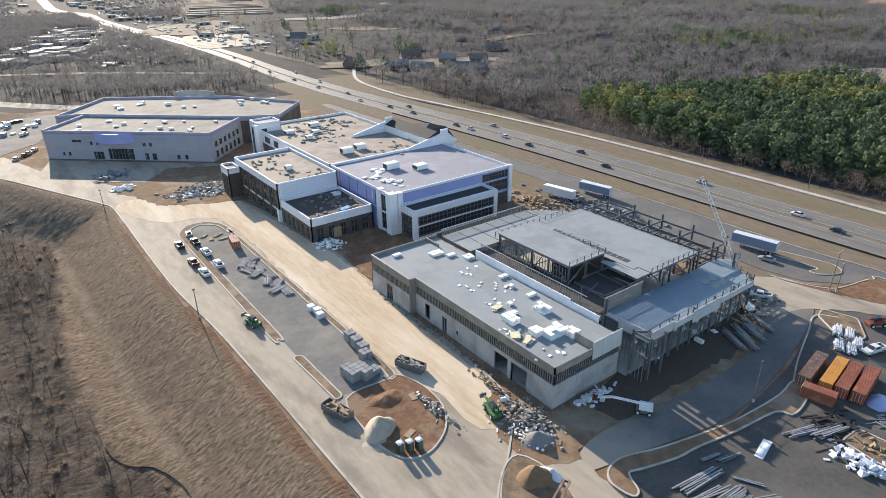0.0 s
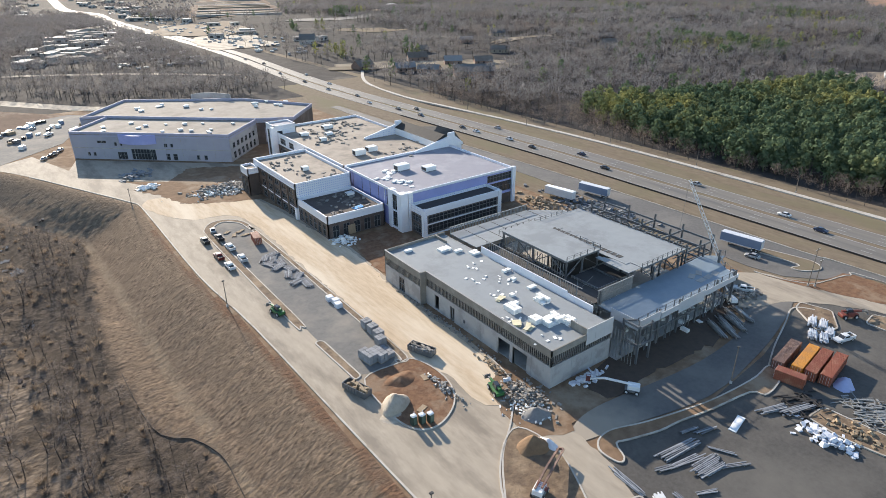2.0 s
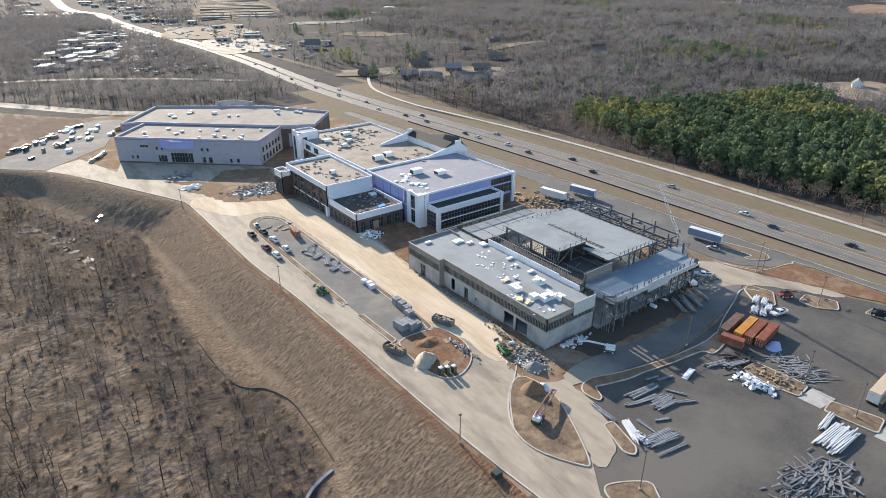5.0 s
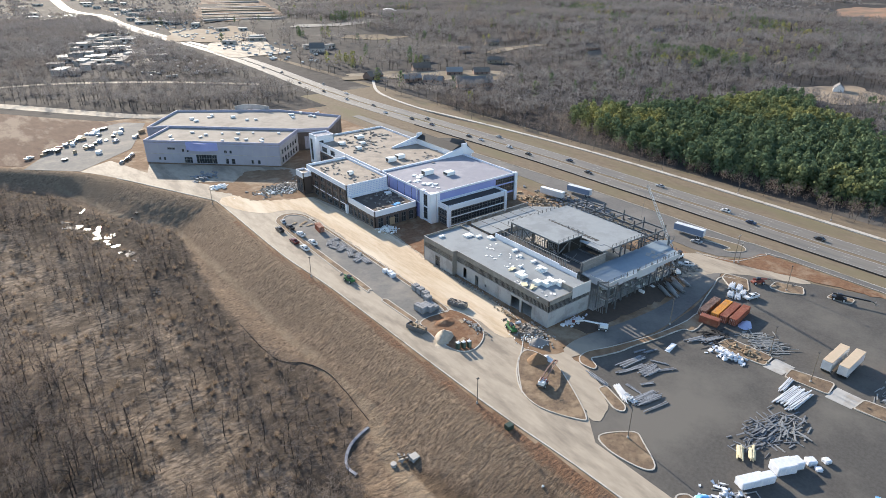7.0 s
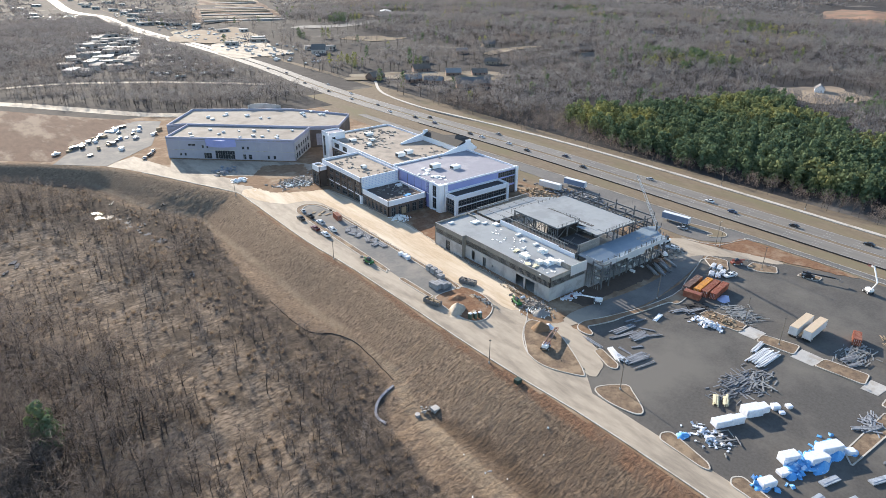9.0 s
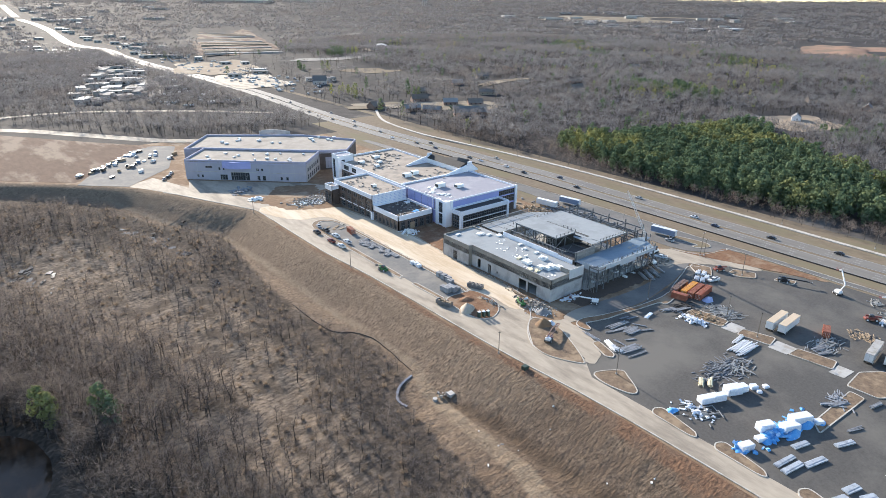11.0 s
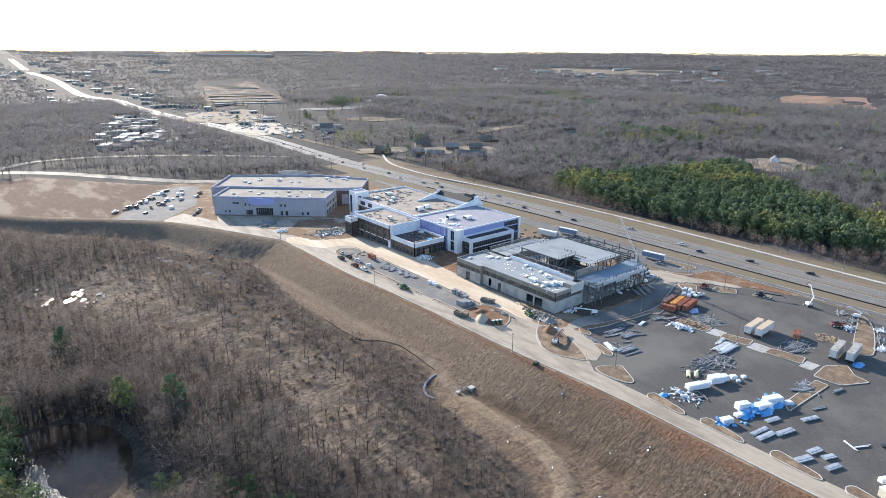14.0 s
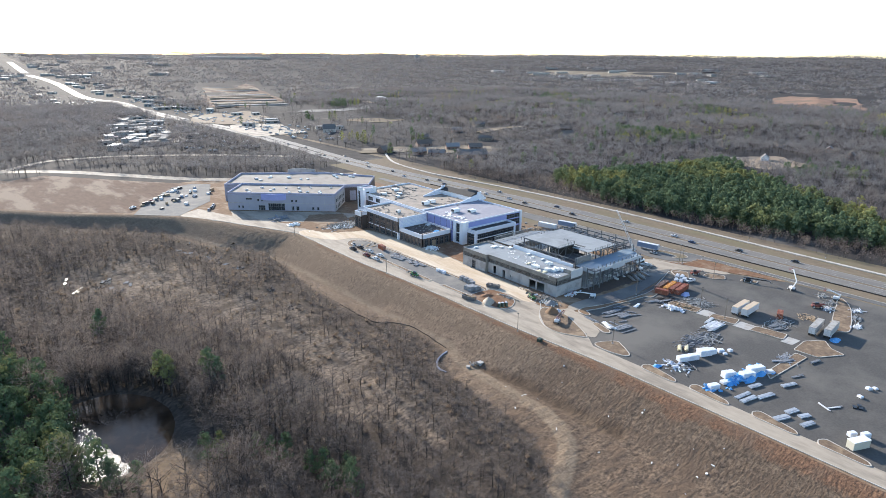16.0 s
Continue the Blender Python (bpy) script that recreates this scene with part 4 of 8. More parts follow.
def roof_unit(x, y, z, lx, ly, h, group, label="pale boxy rooftop air handling unit on a kerb"):
    t = thing("rooftop_unit", x, y, z, label, "air handler", group)
    part("body", Build().bev(x - lx / 2, x + lx / 2, y - ly / 2, y + ly / 2, z + .25, z + h), WHITE, t)
    part("base", Build().box(x - lx / 2 + .15, x + lx / 2 - .15, y - ly / 2 + .15, y + ly / 2 - .15, z - .02, z + .25), STEEL, t)
    part("grille", Build().box(x - lx / 2 - .03, x - lx / 2 + .05, y - ly / 2 + .3, y + ly / 2 - .3, z + .5, z + h - .3), DARK, t)
    return t


def clutter(name, label, category, spots, z, material, seed, size=(.4, 1.6), h=(.12, .5), count=14, spread=3.0):
    """Loose small pieces of building material strewn round the given spots."""
    r = random.Random(seed)
    b = Build()
    for x, y in spots:
        for _ in range(count):
            b.obox(x + r.gauss(0, spread), y + r.gauss(0, spread), z, z + r.uniform(*h), r.uniform(*size), r.uniform(size[0], size[1] * .7), r.uniform(0, 90))
    return solid(name, b, material, label, category, kind="stuff")


# far building: two grey lavender blocks set at an angle
A = thing("retail_building", -20, 280, 0, "long two-storey grey and lavender building with flat pale roofs", "building")
PA = [(-57, 270), (3, 215), (25, 238), (-36, 294.5)]
roof_slab(A, PA, 12.4, ROOF_A, label="pale flat roof membrane")
LA = math.hypot(60, 55)
ua = lambda x: (x - 88) / 300 * LA
wall("front_wall", A, PA[0], PA[1], 0, 11.2, PANEL_A, [(ua(116), ua(121), 1.6, 3.4), (ua(127), ua(132), 1.6, 3.4), (ua(139), ua(156), 8.0, 9.3), (ua(171), ua(176), 6.8, 8.6), (ua(182), ua(186), 6.8, 8.6),
      (ua(174), ua(192), .2, 3.8), (ua(201), ua(247), .2, 5.6), (ua(265), ua(271), 6.6, 8.4), (ua(277), ua(282), 6.6, 8.4), (ua(266), ua(273), .3, 3.4), (ua(279), ua(287), .3, 3.4), (ua(323), ua(329), .8, 3.0), (ua(337), ua(343), .8, 3.0)], label="grey wall panels with small dark windows")
wall("end_wall", A, PA[1], PA[2], 0, 11.2, PANEL_C, [(3 + 4.6 * k, 5.4 + 4.6 * k, 1.0, 4.2) for k in range(6)] + [(3 + 4.6 * k, 5.4 + 4.6 * k, 6.0, 8.6) for k in range(6)])
wall("return_wall", A, PA[2], (42, 229), 0, 11.5, BROWN, [(4, 9, 1, 9), (11, 16, 1, 9)])
wall("side_wall", A, PA[3], PA[0], 0, 11.2, PANEL_A)
for i in (0, 1, 3):
    p, q = PA[i], PA[(i + 1) % 4]
    wall("top_band", A, p, q, 11.2, 13.5, LAV_PALE, thick=.5)
part("band_joint", ribbon(Build(), offset_line(PA, -.06, False)[:2], .16, 5.4, 5.7), CONCRETE, A)
d_a = Vector((60, -55)).normalized()
n_a = Vector((-55, -60)).normalized()
arc_out = [Vector(PA[0]) + d_a * (ua(182) + (ua(252) - ua(182)) * kk / 12) + n_a * (2.4 * math.sin(math.pi * kk / 12) + .3) for kk in range(13)]
arc = Build().prism([tuple(v) for v in arc_out] + [tuple(Vector(PA[0]) + d_a * ua(252)), tuple(Vector(PA[0]) + d_a * ua(182))], 8.2, 12.6)
part("curved_fascia", arc, LAVENDER, A, "bowed lavender fascia over the entrance")
for k in range(1, 10):
    c = Vector(PA[0]) + d_a * LA * k / 10 + n_a * .02
    part("panel_joint", Build().obox(c.x, c.y, 0, 11.2, .1, .08, math.degrees(math.atan2(d_a.y, d_a.x))), CONCRETE, A)
PB = [(42, 229), (64.5, 254.5), (39, 295), (-19, 337), (-48, 299), (-37.5, 296), (25, 238.2)]
roof_slab(A, PB, 12.6, ROOF_A, name="rear_roof")
for i, (p, q) in enumerate(zip(PB, PB[1:] + PB[:1])):
    wall("rear_wall", A, p, q, 0, 12.0, PANEL_A if i else BROWN, thick=.4)
    wall("rear_band", A, p, q, 12.0, 13.9, LAV_PALE, thick=.5)
part("roof_screen", ribbon(Build(), curve_pts([(14, 314), (20, 316), (27, 312), (33, 300)], steps=4), .5, 12.6, 16.2), PANEL_C, A)
r_ = random.Random(5)
for k in range(16):
    u, w = r_.uniform(.08, .92), r_.uniform(.15, .85)
    c = Vector(PA[0]) + (Vector(PA[1]) - Vector(PA[0])) * u + (Vector(PA[3]) - Vector(PA[0])) * w
    roof_unit(c.x, c.y, 12.4, r_.uniform(1.2, 2.4), r_.uniform(1, 1.8), r_.uniform(.7, 1.2), "units on the far roof", "small pale rooftop vent unit")
for k in range(14):
    u, w = r_.uniform(.1, .9), r_.uniform(.15, .85)
    c = Vector((-40, 300)) + Vector((88, -56)) * u + Vector((28, 36)) * w * .8
    roof_unit(c.x, c.y, 12.6, r_.uniform(1.4, 3.2), r_.uniform(1.2, 2.2), r_.uniform(.8, 1.5), "units on the far roof", "small pale rooftop vent unit")

# middle building: white wrap and lavender boards, several blocks
Bd = thing("office_building", 30, 140, 0, "unfinished three-storey building in white wrap and lavender boards", "building")


def block(pts, z, roofmat, bands, parap=.9, top=WRAP):
    """A flat-roofed block: bands give, for each side, the wall's courses (from, to, material, openings)."""
    roof_slab(Bd, inset(pts, .3), z, roofmat)
    n = len(pts)
    for i in range(n):
        p, q = pts[i], pts[(i + 1) % n]
        L = math.hypot(q[0] - p[0], q[1] - p[1])
        for z0, z1, m, ops in bands[i] if isinstance(bands, dict) else bands:
            wall("wall", Bd, p, q, z0, z1, m, ops(L) if ops else ())
        wall("parapet", Bd, p, q, z - .1, z + parap, top, thick=.45)


def bays(n, z0, z1, fill=.8, m=1.0):
    return lambda L: [(m + (L - 2 * m) * (k + (1 - fill) / 2) / n, m + (L - 2 * m) * (k + (1 + fill) / 2) / n, z0, z1) for k in range(n)]


B1 = [(-2.5, 127), (20.5, 127), (20.5, 168.5), (-2.5, 168.5)]
low_band = [(0, 3.9, BROWN, bays(6, .4, 3.2, .7)), (3.9, 4.4, WRAP, None), (4.4, 8.2, BROWN, bays(6, 4.9, 7.6, .7)), (8.2, 8.6, BROWN, None), (8.6, 11.4, BROWN, bays(6, 8.9, 10.9, .6)), (11.4, 12.7, WRAP, None)]
block(B1, 12.7, ROOF_TAN, {0: [(0, 12.7, WRAP, None)], 1: [(0, 12.7, WRAP, None)], 2: [(0, 12.7, WRAP, None)], 3: low_band}, 1.1)
part("corner_pier", Build().box(-3.1, -1.6, 126.4, 127.9, 0, 4.4), WRAP, Bd)
for yy in (134, 141, 148, 155, 162):
    part("pilaster", Build().box(-2.9, -2.4, yy - .35, yy + .35, 0, 11.4), BROWN, Bd)
ANX = [(-7.4, 162.5), (-2.6, 162.5), (-2.6, 171), (-7.4, 171)]
block(ANX, 10.6, ROOF_TAN, {0: [(0, 9.2, BROWN, None), (9.2, 10.6, WRAP, None)], 1: [(0, 10.6, WRAP, None)], 2: [(0, 10.6, WRAP, None)], 3: [(0, 8.4, BROWN, bays(2, .8, 7.4)), (8.4, 10.6, WRAP, None)]}, .8)
B2_ = [(-2, 103), (20.5, 103), (20.5, 127), (-2, 127)]
block(B2_, 7.2, ROOF_DARK, {0: [(0, 5.6, BROWN, bays(5, .2, 4.6, .62)), (5.6, 7.2, WRAP, None)], 1: [(0, 7.2, WRAP, None)], 2: [(0, 7.2, WRAP, None)], 3: [(0, 5.6, BROWN, bays(6, .6, 4.8, .62)), (5.6, 7.2, WRAP, None)]}, 1.1)
part("plywood_door", Build().box(5.6, 8.4, 102.85, 102.98, .1, 3.6), LUMBER, Bd, "plywood sheet over a doorway")
MAIN = [(22, 93.5), (73.5, 93.5), (73.5, 135.5), (22, 135.5)]
block(MAIN, 13.2, ROOF_LAV, {0: [(0, 4.2, BROWN, None), (4.2, 13.2, LAVENDER, lambda L: [(38.5, 50.6, 9.8, 12.6), (38.5, 50.6, 5.2, 9.2)])], 1: [(0, 12.2, BROWN, bays(9, 1, 10.5, .6)), (12.2, 13.2, WRAP, None)],
                             2: [(0, 13.2, WRAP, None)], 3: [(0, 13.2, LAVENDER, None)]}, .8, WRAP)
for yy in (103, 109, 115, 121, 128):
    part("board_joint", Build().box(21.9, 21.99, yy - .08, yy + .08, 7, 13), BROWN, Bd)
# corner piers in white wrap with dark glazing between
for x0, x1, y0, y1 in ((21.4, 23.6, 99.4, 101.6), (21.2, 24.0, 92.6, 95.4), (24.2, 26.0, 92.4, 94.4)):
    part("pier", Build().box(x0, x1, y0, y1, 0, 14.1), WRAP, Bd, "white-wrapped corner pier")
wall("stair_glazing", Bd, (21.7, 99.4), (21.7, 95.4), 0, 14, WRAP, [(.4, 3.6, 1, 6.6), (.4, 3.6, 7.2, 12.8)])
wall("stair_glazing", Bd, (21.9, 105), (21.9, 101.6), 7, 14, WRAP, [(.3, 3.1, 7.6, 13.2)])
part("corner_column", Build().box(72.6, 74.3, 92.8, 94.4, 0, 14.1), WRAP, Bd, "white-wrapped corner column")
FRT = [(25.2, 85), (60, 85), (60, 93.4), (25.2, 93.4)]
block(FRT, 9.0, mat("dark gravel roof", (.075, .068, .064), (.055, .05, .047), .8, .9), {0: [(0, .6, WRAP, None), (.6, 7.6, BROWN, lambda L: [(2, L - 2, 1.0, 3.9), (2, L - 2, 4.6, 7.3)]), (7.6, 9.0, WRAP, None)],
      1: [(0, 9, WRAP, None)], 2: [(0, 9, BROWN, None)], 3: [(0, 7.6, BROWN, lambda L: [(1.6, L - 1.6, .8, 3.8), (1.6, L - 1.6, 4.6, 7.2)]), (7.6, 9.0, WRAP, None)]}, 1.0)
for x in (25.3, 58.8):
    part("pier", Build().box(x - .3, x + 1.2, 84.6, 86, 0, 9.9), WRAP, Bd)
part("floor_band", Build().box(25.4, 60, 84.86, 84.98, 4.05, 4.5), WRAP, Bd)
REAR = [(22, 135.6), (70, 135.6), (70, 213), (30.5, 213), (30.5, 203), (22, 203)]
block(REAR, 13.0, ROOF_TAN, {0: [(0, 13, WRAP, None)], 1: [(0, 13, BROWN, bays(14, 1, 10.5, .6))], 2: [(0, 13, PANEL_C, None)], 3: [(0, 13, WRAP, None)], 4: [(0, 13, WRAP, None)],
                             5: [(0, 8.6, BROWN, bays(6, 1, 7.5, .6)), (8.6, 13, WRAP, lambda L: [(4, 10, 9.4, 12.2), (14, 19, 9.4, 12.2)])]}, 1.0)
TW = [(20.5, 202), (31.5, 202), (31.5, 212), (20.5, 212)]
block(TW, 16.6, ROOF_LAV, {k: [(0, 16.6, WRAP, lambda L: [(1.6, 4.2, 2, 14.6)] if L > 9 else ())] for k in range(4)}, .7)
part("tower_pier", Build().box(18.8, 20.4, 200.6, 202.2, 0, 16.8), WRAP, Bd)
# two wrapped gables with a black roof between and behind


def gable(x0, x1, y, z0, zr, xr, th=.7):
    b = Build()
    pts = [(x0, z0), (x1, z0), (x1, z0 + .9), (xr + 1.7, zr - .6), (xr + 1.7, zr + 1.0), (xr - 1.7, zr + 1.0), (xr - 1.7, zr - .6), (x0, z0 + .9)]
    n = len(pts)
    b.add([(x, y, z) for x, z in pts] + [(x, y + th, z) for x, z in pts],
          [tuple(range(n)), tuple(range(2 * n - 1, n - 1, -1))] + [(i, n + i, n + (i + 1) % n, (i + 1) % n) for i in range(n)])
    return b


part("gable_wall", gable(55, 81, 134.6, 13.0, 18.2, 74.5), WRAP, Bd, "stepped white-wrapped gable with a chimney head")
part("gable_wall", gable(50, 76, 168, 13.0, 18.2, 68.5), WRAP, Bd, "stepped white-wrapped gable with a chimney head")
part("inner_wall", Build().box(66.6, 67.2, 135.3, 168, 13.0, 16.2), WRAP, Bd)
part("ridge_roof", Build().add([(66.2, 135.4, 16.2), (71.4, 135.4, 18.6), (78.5, 135.4, 13.6), (66.2, 168, 16.2), (71.4, 168, 18.6), (78.5, 168, 13.6)],
                               [(0, 1, 4, 3), (1, 2, 5, 4), (0, 3, 5, 2), (0, 2, 1), (3, 4, 5)]), BLACK_ROOF, Bd, "black underlay on a pitched roof")
part("porch_roof", Build().add([(70.2, 143, 17.6), (88, 143, 10), (88, 160, 10), (70.2, 160, 17.6), (79, 151.5, 18.0), (88, 151.5, 15.2)],
                               [(0, 1, 5, 4), (4, 5, 2, 3), (0, 4, 3), (1, 2, 5)]), BLACK_ROOF, Bd)
part("porch_wall", Build().box(78.6, 87.4, 144, 159, 0, 10.2), WRAP, Bd)
for x, y, lx, ly, h in ((36, 148, 5, 3, 2.4), (43, 150, 4.4, 3.4, 2.2), (34, 178, 3, 2.4, 1.6), (31, 192, 4, 3, 1.6), (46, 198, 5, 3.6, 1.8), (41, 186, 3.4, 2.6, 1.4)):
    roof_unit(x, y, 13.0, lx, ly, h, "units on the middle roof")
roof_unit(38.5, 119, 13.2, 5.4, 3.4, 2.4, "units on the middle roof", "white boxy rooftop air handler casting a long shadow")
roof_unit(46.5, 112, 13.2, 4.8, 3.6, 1.9, "units on the middle roof", "skeletal grey rooftop fan unit")
roof_unit(9, 143, 12.7, 2.6, 2.4, 1.7, "units on the middle roof")
roof_unit(16.4, 121, 7.2, 3, 2.2, 1.2, "units on the middle roof")
clutter("roof_debris", "pale scraps and boards strewn on the tan roof", "debris", [(38, 196), (46, 188), (52, 204), (34, 182), (44, 176), (60, 146), (48, 142), (58, 196)], 13.0, RUBBLE, 3, (.5, 2.4), (.15, .7), 15, 4.5)
clutter("roof_boards", "bundles of pale boards on the lavender roof", "boards", [(29, 108), (31, 104), (28, 113), (33, 119)], 13.2, FOAM, 4, (.8, 2.4), (.2, .6), 7, 1.6)
clutter("low_roof_debris", "scraps and bundles on the lower roof", "debris", [(4, 150), (2, 158), (8, 136), (14, 132), (12, 162)], 12.7, RUBBLE, 6, (.4, 1.8), (.15, .6), 9, 2.4)
clutter("terrace_debris", "white buckets and boards on the low terrace roof", "debris", [(9, 112), (3, 106), (14, 108), (12, 122), (17, 117)], 7.2, RUBBLE, 8, (.4, 1.6), (.15, .6), 7, 2.0)
solid("roof_tarpaulin", Build().obox(12.5, 107.5, 7.2, 7.5, 4.2, 2.2, 12), BLUE_TARP, "blue tarpaulin lying on the low terrace roof", "tarpaulin")

# near building: low wing of concrete panels and studs
C = thing("low_wing", 10, 33, 0, "low grey concrete wing with studwork band and flat roof", "building")
CP = [(0, 0), (20, 0), (20, 66), (-1.8, 66), (-1.8, 47.5), (0, 47.5)]
roof_slab(C, inset(CP, .25), 9.2, DECK, label="grey flat roof board")
part("floor_slab", Build().prism(inset(CP, .4), .02, .16), CONCRETE, C)
yv = lambda y: 47.5 - y


def panels(p, q, z1, ops, step=6.2):
    """Wall panels side by side with open joints, each a part of its own."""
    P, Q = Vector(p), Vector(q)
    L = (Q - P).length
    d = (Q - P) / L
    n = max(int(round(L / step)), 1)
    for k in range(n):
        a, b_ = L * k / n + .03, L * (k + 1) / n - .03
        mine = [(max(o[0] - a, 0), min(o[1] - a, b_ - a), o[2], o[3]) for o in ops if o[1] > a + .1 and o[0] < b_ - .1]
        wall("wall_panel", C, tuple(P + d * a), tuple(P + d * b_), 0, z1, PANEL_C, mine, pane=False, thick=.3)


OPEN_C = [(yv(17.4), yv(13.2), 0, 4.6), (yv(12.2), yv(7.4), 0, 4.6), (yv(36.5), yv(34.6), 0, 4.2), (yv(43.4), yv(41.4), .6, 4.6), (yv(31), yv(30.2), 1.8, 2.8)]
panels((0, 47.5), (0, 0), 5.6, OPEN_C)
panels((-1.8, 66), (-1.8, 47.5), 5.6, [(7.4, 10.4, 0, 4.6)])
panels((0, 0), (20, 0), 5.6, [])
wall("glazed_door", C, (-1.75, 58.6), (-1.75, 55.6), 0, 4.6, STEEL, [(.15, 2.85, .1, 4.4)], thick=.12, window_name="door_frame", mull=.9)
part("wall_jog", Build().box(-1.8, 0, 47.4, 47.7, 0, 9.95), SHEATH, C)
for p, q in (((0, 47.4), (0, 0)), ((-1.8, 66), (-1.8, 47.7))):
    P, Q = Vector(p), Vector(q)
    L = (Q - P).length
    b = Build()
    for k in range(int(L / .62)):
        c = P + (Q - P) * ((k + .5) * .62 / L)
        b.box(c.x + .02, c.x + .2, c.y - .06, c.y + .06, 5.6, 7.9)
    tagged(part("stud_band", b, STUD, C, "row of bare metal studs"), kind="stuff")
    # Dark sheet painted as the shade in the recess behind the studs.
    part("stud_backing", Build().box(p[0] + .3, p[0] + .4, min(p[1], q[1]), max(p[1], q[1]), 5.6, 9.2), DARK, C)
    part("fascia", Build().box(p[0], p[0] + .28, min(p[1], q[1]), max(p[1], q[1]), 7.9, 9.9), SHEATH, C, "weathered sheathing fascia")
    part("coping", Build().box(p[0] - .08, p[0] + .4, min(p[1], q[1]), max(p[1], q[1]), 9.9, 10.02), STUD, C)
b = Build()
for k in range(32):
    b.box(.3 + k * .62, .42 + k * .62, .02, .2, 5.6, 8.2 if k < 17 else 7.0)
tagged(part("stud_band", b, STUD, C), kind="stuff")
# Same dark sheet for the shade behind the end wall's studs.
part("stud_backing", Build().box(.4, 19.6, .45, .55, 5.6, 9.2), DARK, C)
part("fascia", Build().box(0, 11, 0, .28, 8.2, 9.9), SHEATH, C)
for k in range(3):
    part("parapet_panel", Build().box(11.06 + k * 3, 14 + k * 3, -.02, .2, 7.0, 11.2), mat("pale parapet panel", (.56, .55, .54), (.50, .49, .48), .3, .8) if k == 0 else bpy.data.materials["pale parapet panel"], C, "pale tall parapet panel")
part("parapet_return", Build().box(11.06, 11.3, .2, 5, 9.2, 11.2), SHEATH, C)
brace = Build()
for k in range(4):
    y0 = 7.4 + k * 2.6
    brace.beam((.3, y0, 4.7), (.3, y0 + 1.3, 7.6), .12, .12).beam((.3, y0 + 1.3, 7.6), (.3, y0 + 2.6, 4.7), .12, .12)
part("truss", brace, STUD, C)
part("back_parapet", Build().box(-1.8, 20, 65.7, 66, 0, 10), SHEATH, C)
part("back_wall", Build().box(19.7, 20, 0, 66, 0, 9.2), PANEL_C, C)
part("step_parapet", Build().box(16.2, 16.6, 60, 65.7, 9.2, 10.0), SHEATH, C)
r_ = random.Random(12)
for x, y, nx_, ny_, nz_ in ((9.4, 9.6, 4, 3, 2), (12.2, 7.4, 2, 3, 2), (6.4, 11.6, 2, 2, 2), (14.4, 17.8, 2, 3, 2), (5.6, 18.8, 2, 3, 2), (7.8, 20.6, 2, 1, 1), (10.4, 24.2, 1, 1, 1), (18.2, 35.2, 2, 1, 1), (18.6, 49.4, 2, 2, 1), (13.0, 56.6, 3, 2, 1), (15.6, 53.2, 2, 1, 1), (16.4, 30.4, 1, 1, 1), (4.0, 62.2, 2, 1, 1), (17.2, 24.2, 2, 1, 1), (12.6, 5.2, 1, 1, 1)):
    t = thing("insulation_stack", x, y, 9.2, "stack of white insulation packs on the roof", "insulation", "insulation on the low roof")
    for i in range(nx_):
        for j in range(ny_):
            for k in range(nz_ - (r_.random() < .25 and nz_ > 1)):
                z0 = 9.2 + k * .66 + r_.uniform(0, .02)
                part("pack", Build().obox(x + (i - (nx_ - 1) / 2) * 1.28 + r_.uniform(-.1, .1), y + (j - (ny_ - 1) / 2) * 1.28 + r_.uniform(-.1, .1), z0, z0 + .62, 1.2, 1.2, r_.uniform(-7, 7)), FOAM, t)
for x, y, a in ((3.2, 10.6, 30), (2.0, 13.4, 55), (6.8, 24.6, 20)):
    b = Build()
    for j in range(4):
        b.obox(x + r_.uniform(-.7, .7), y + r_.uniform(-.6, .6), 9.2 + j * .12, 9.31 + j * .12 + j * .003, 2.4, 1.1, a + r_.uniform(-25, 25))
    solid("foam_boards", b, YELLOW_FOAM, "yellow insulation boards lying loose on the roof", "insulation", "yellow boards on the low roof")
clutter("roof_scraps", "small scraps strewn on the grey roof", "debris", [(2, 17), (4, 4), (9, 28), (13, 44), (15, 33), (10, 36)], 9.2, FOAM, 15, (.3, 1.3), (.05, .25), 6, 2.2)

# near building: steel frame with roof decks
S = thing("unfinished_building", 45, 25, 0, "open grey steel frame with partly laid roof decks", "building")


def columns(spots, z1, w=.42, z0=0):
    me = mesh_of("column", Build().box(-w / 2, w / 2, -w / 2, -w / 2 + .09, 0, z1 - z0).box(-w / 2, w / 2, w / 2 - .09, w / 2, 0, z1 - z0).box(-.05, .05, -w / 2 + .09, w / 2 - .09, 0, z1 - z0), STEEL)
    for x, y in spots:
        piece("column", me, S, x, y, z0)


def beams(name, lines, w=.3, h=.55):
    for p, q in lines:
        part(name, Build().beam(p, q, w, h), STEEL, S)


def deck(name, pts, z, material, label=""):
    part(name, Build().prism(pts, z - .16, z), material, S, label)


def posts(p, q, n, z0, h, rail=True, w=.16):
    b = Build()
    for k in range(n + 1):
        x, y = p[0] + (q[0] - p[0]) * k / n, p[1] + (q[1] - p[1]) * k / n
        b.box(x - w / 2, x + w / 2, y - w / 2, y + w / 2, z0, z0 + h)
    if rail:
        for z in (z0 + h * .55, z0 + h - .06):
            b.beam((*p, z), (*q, z), .06, .06)
    part("guard_rail", b, STEEL, S)


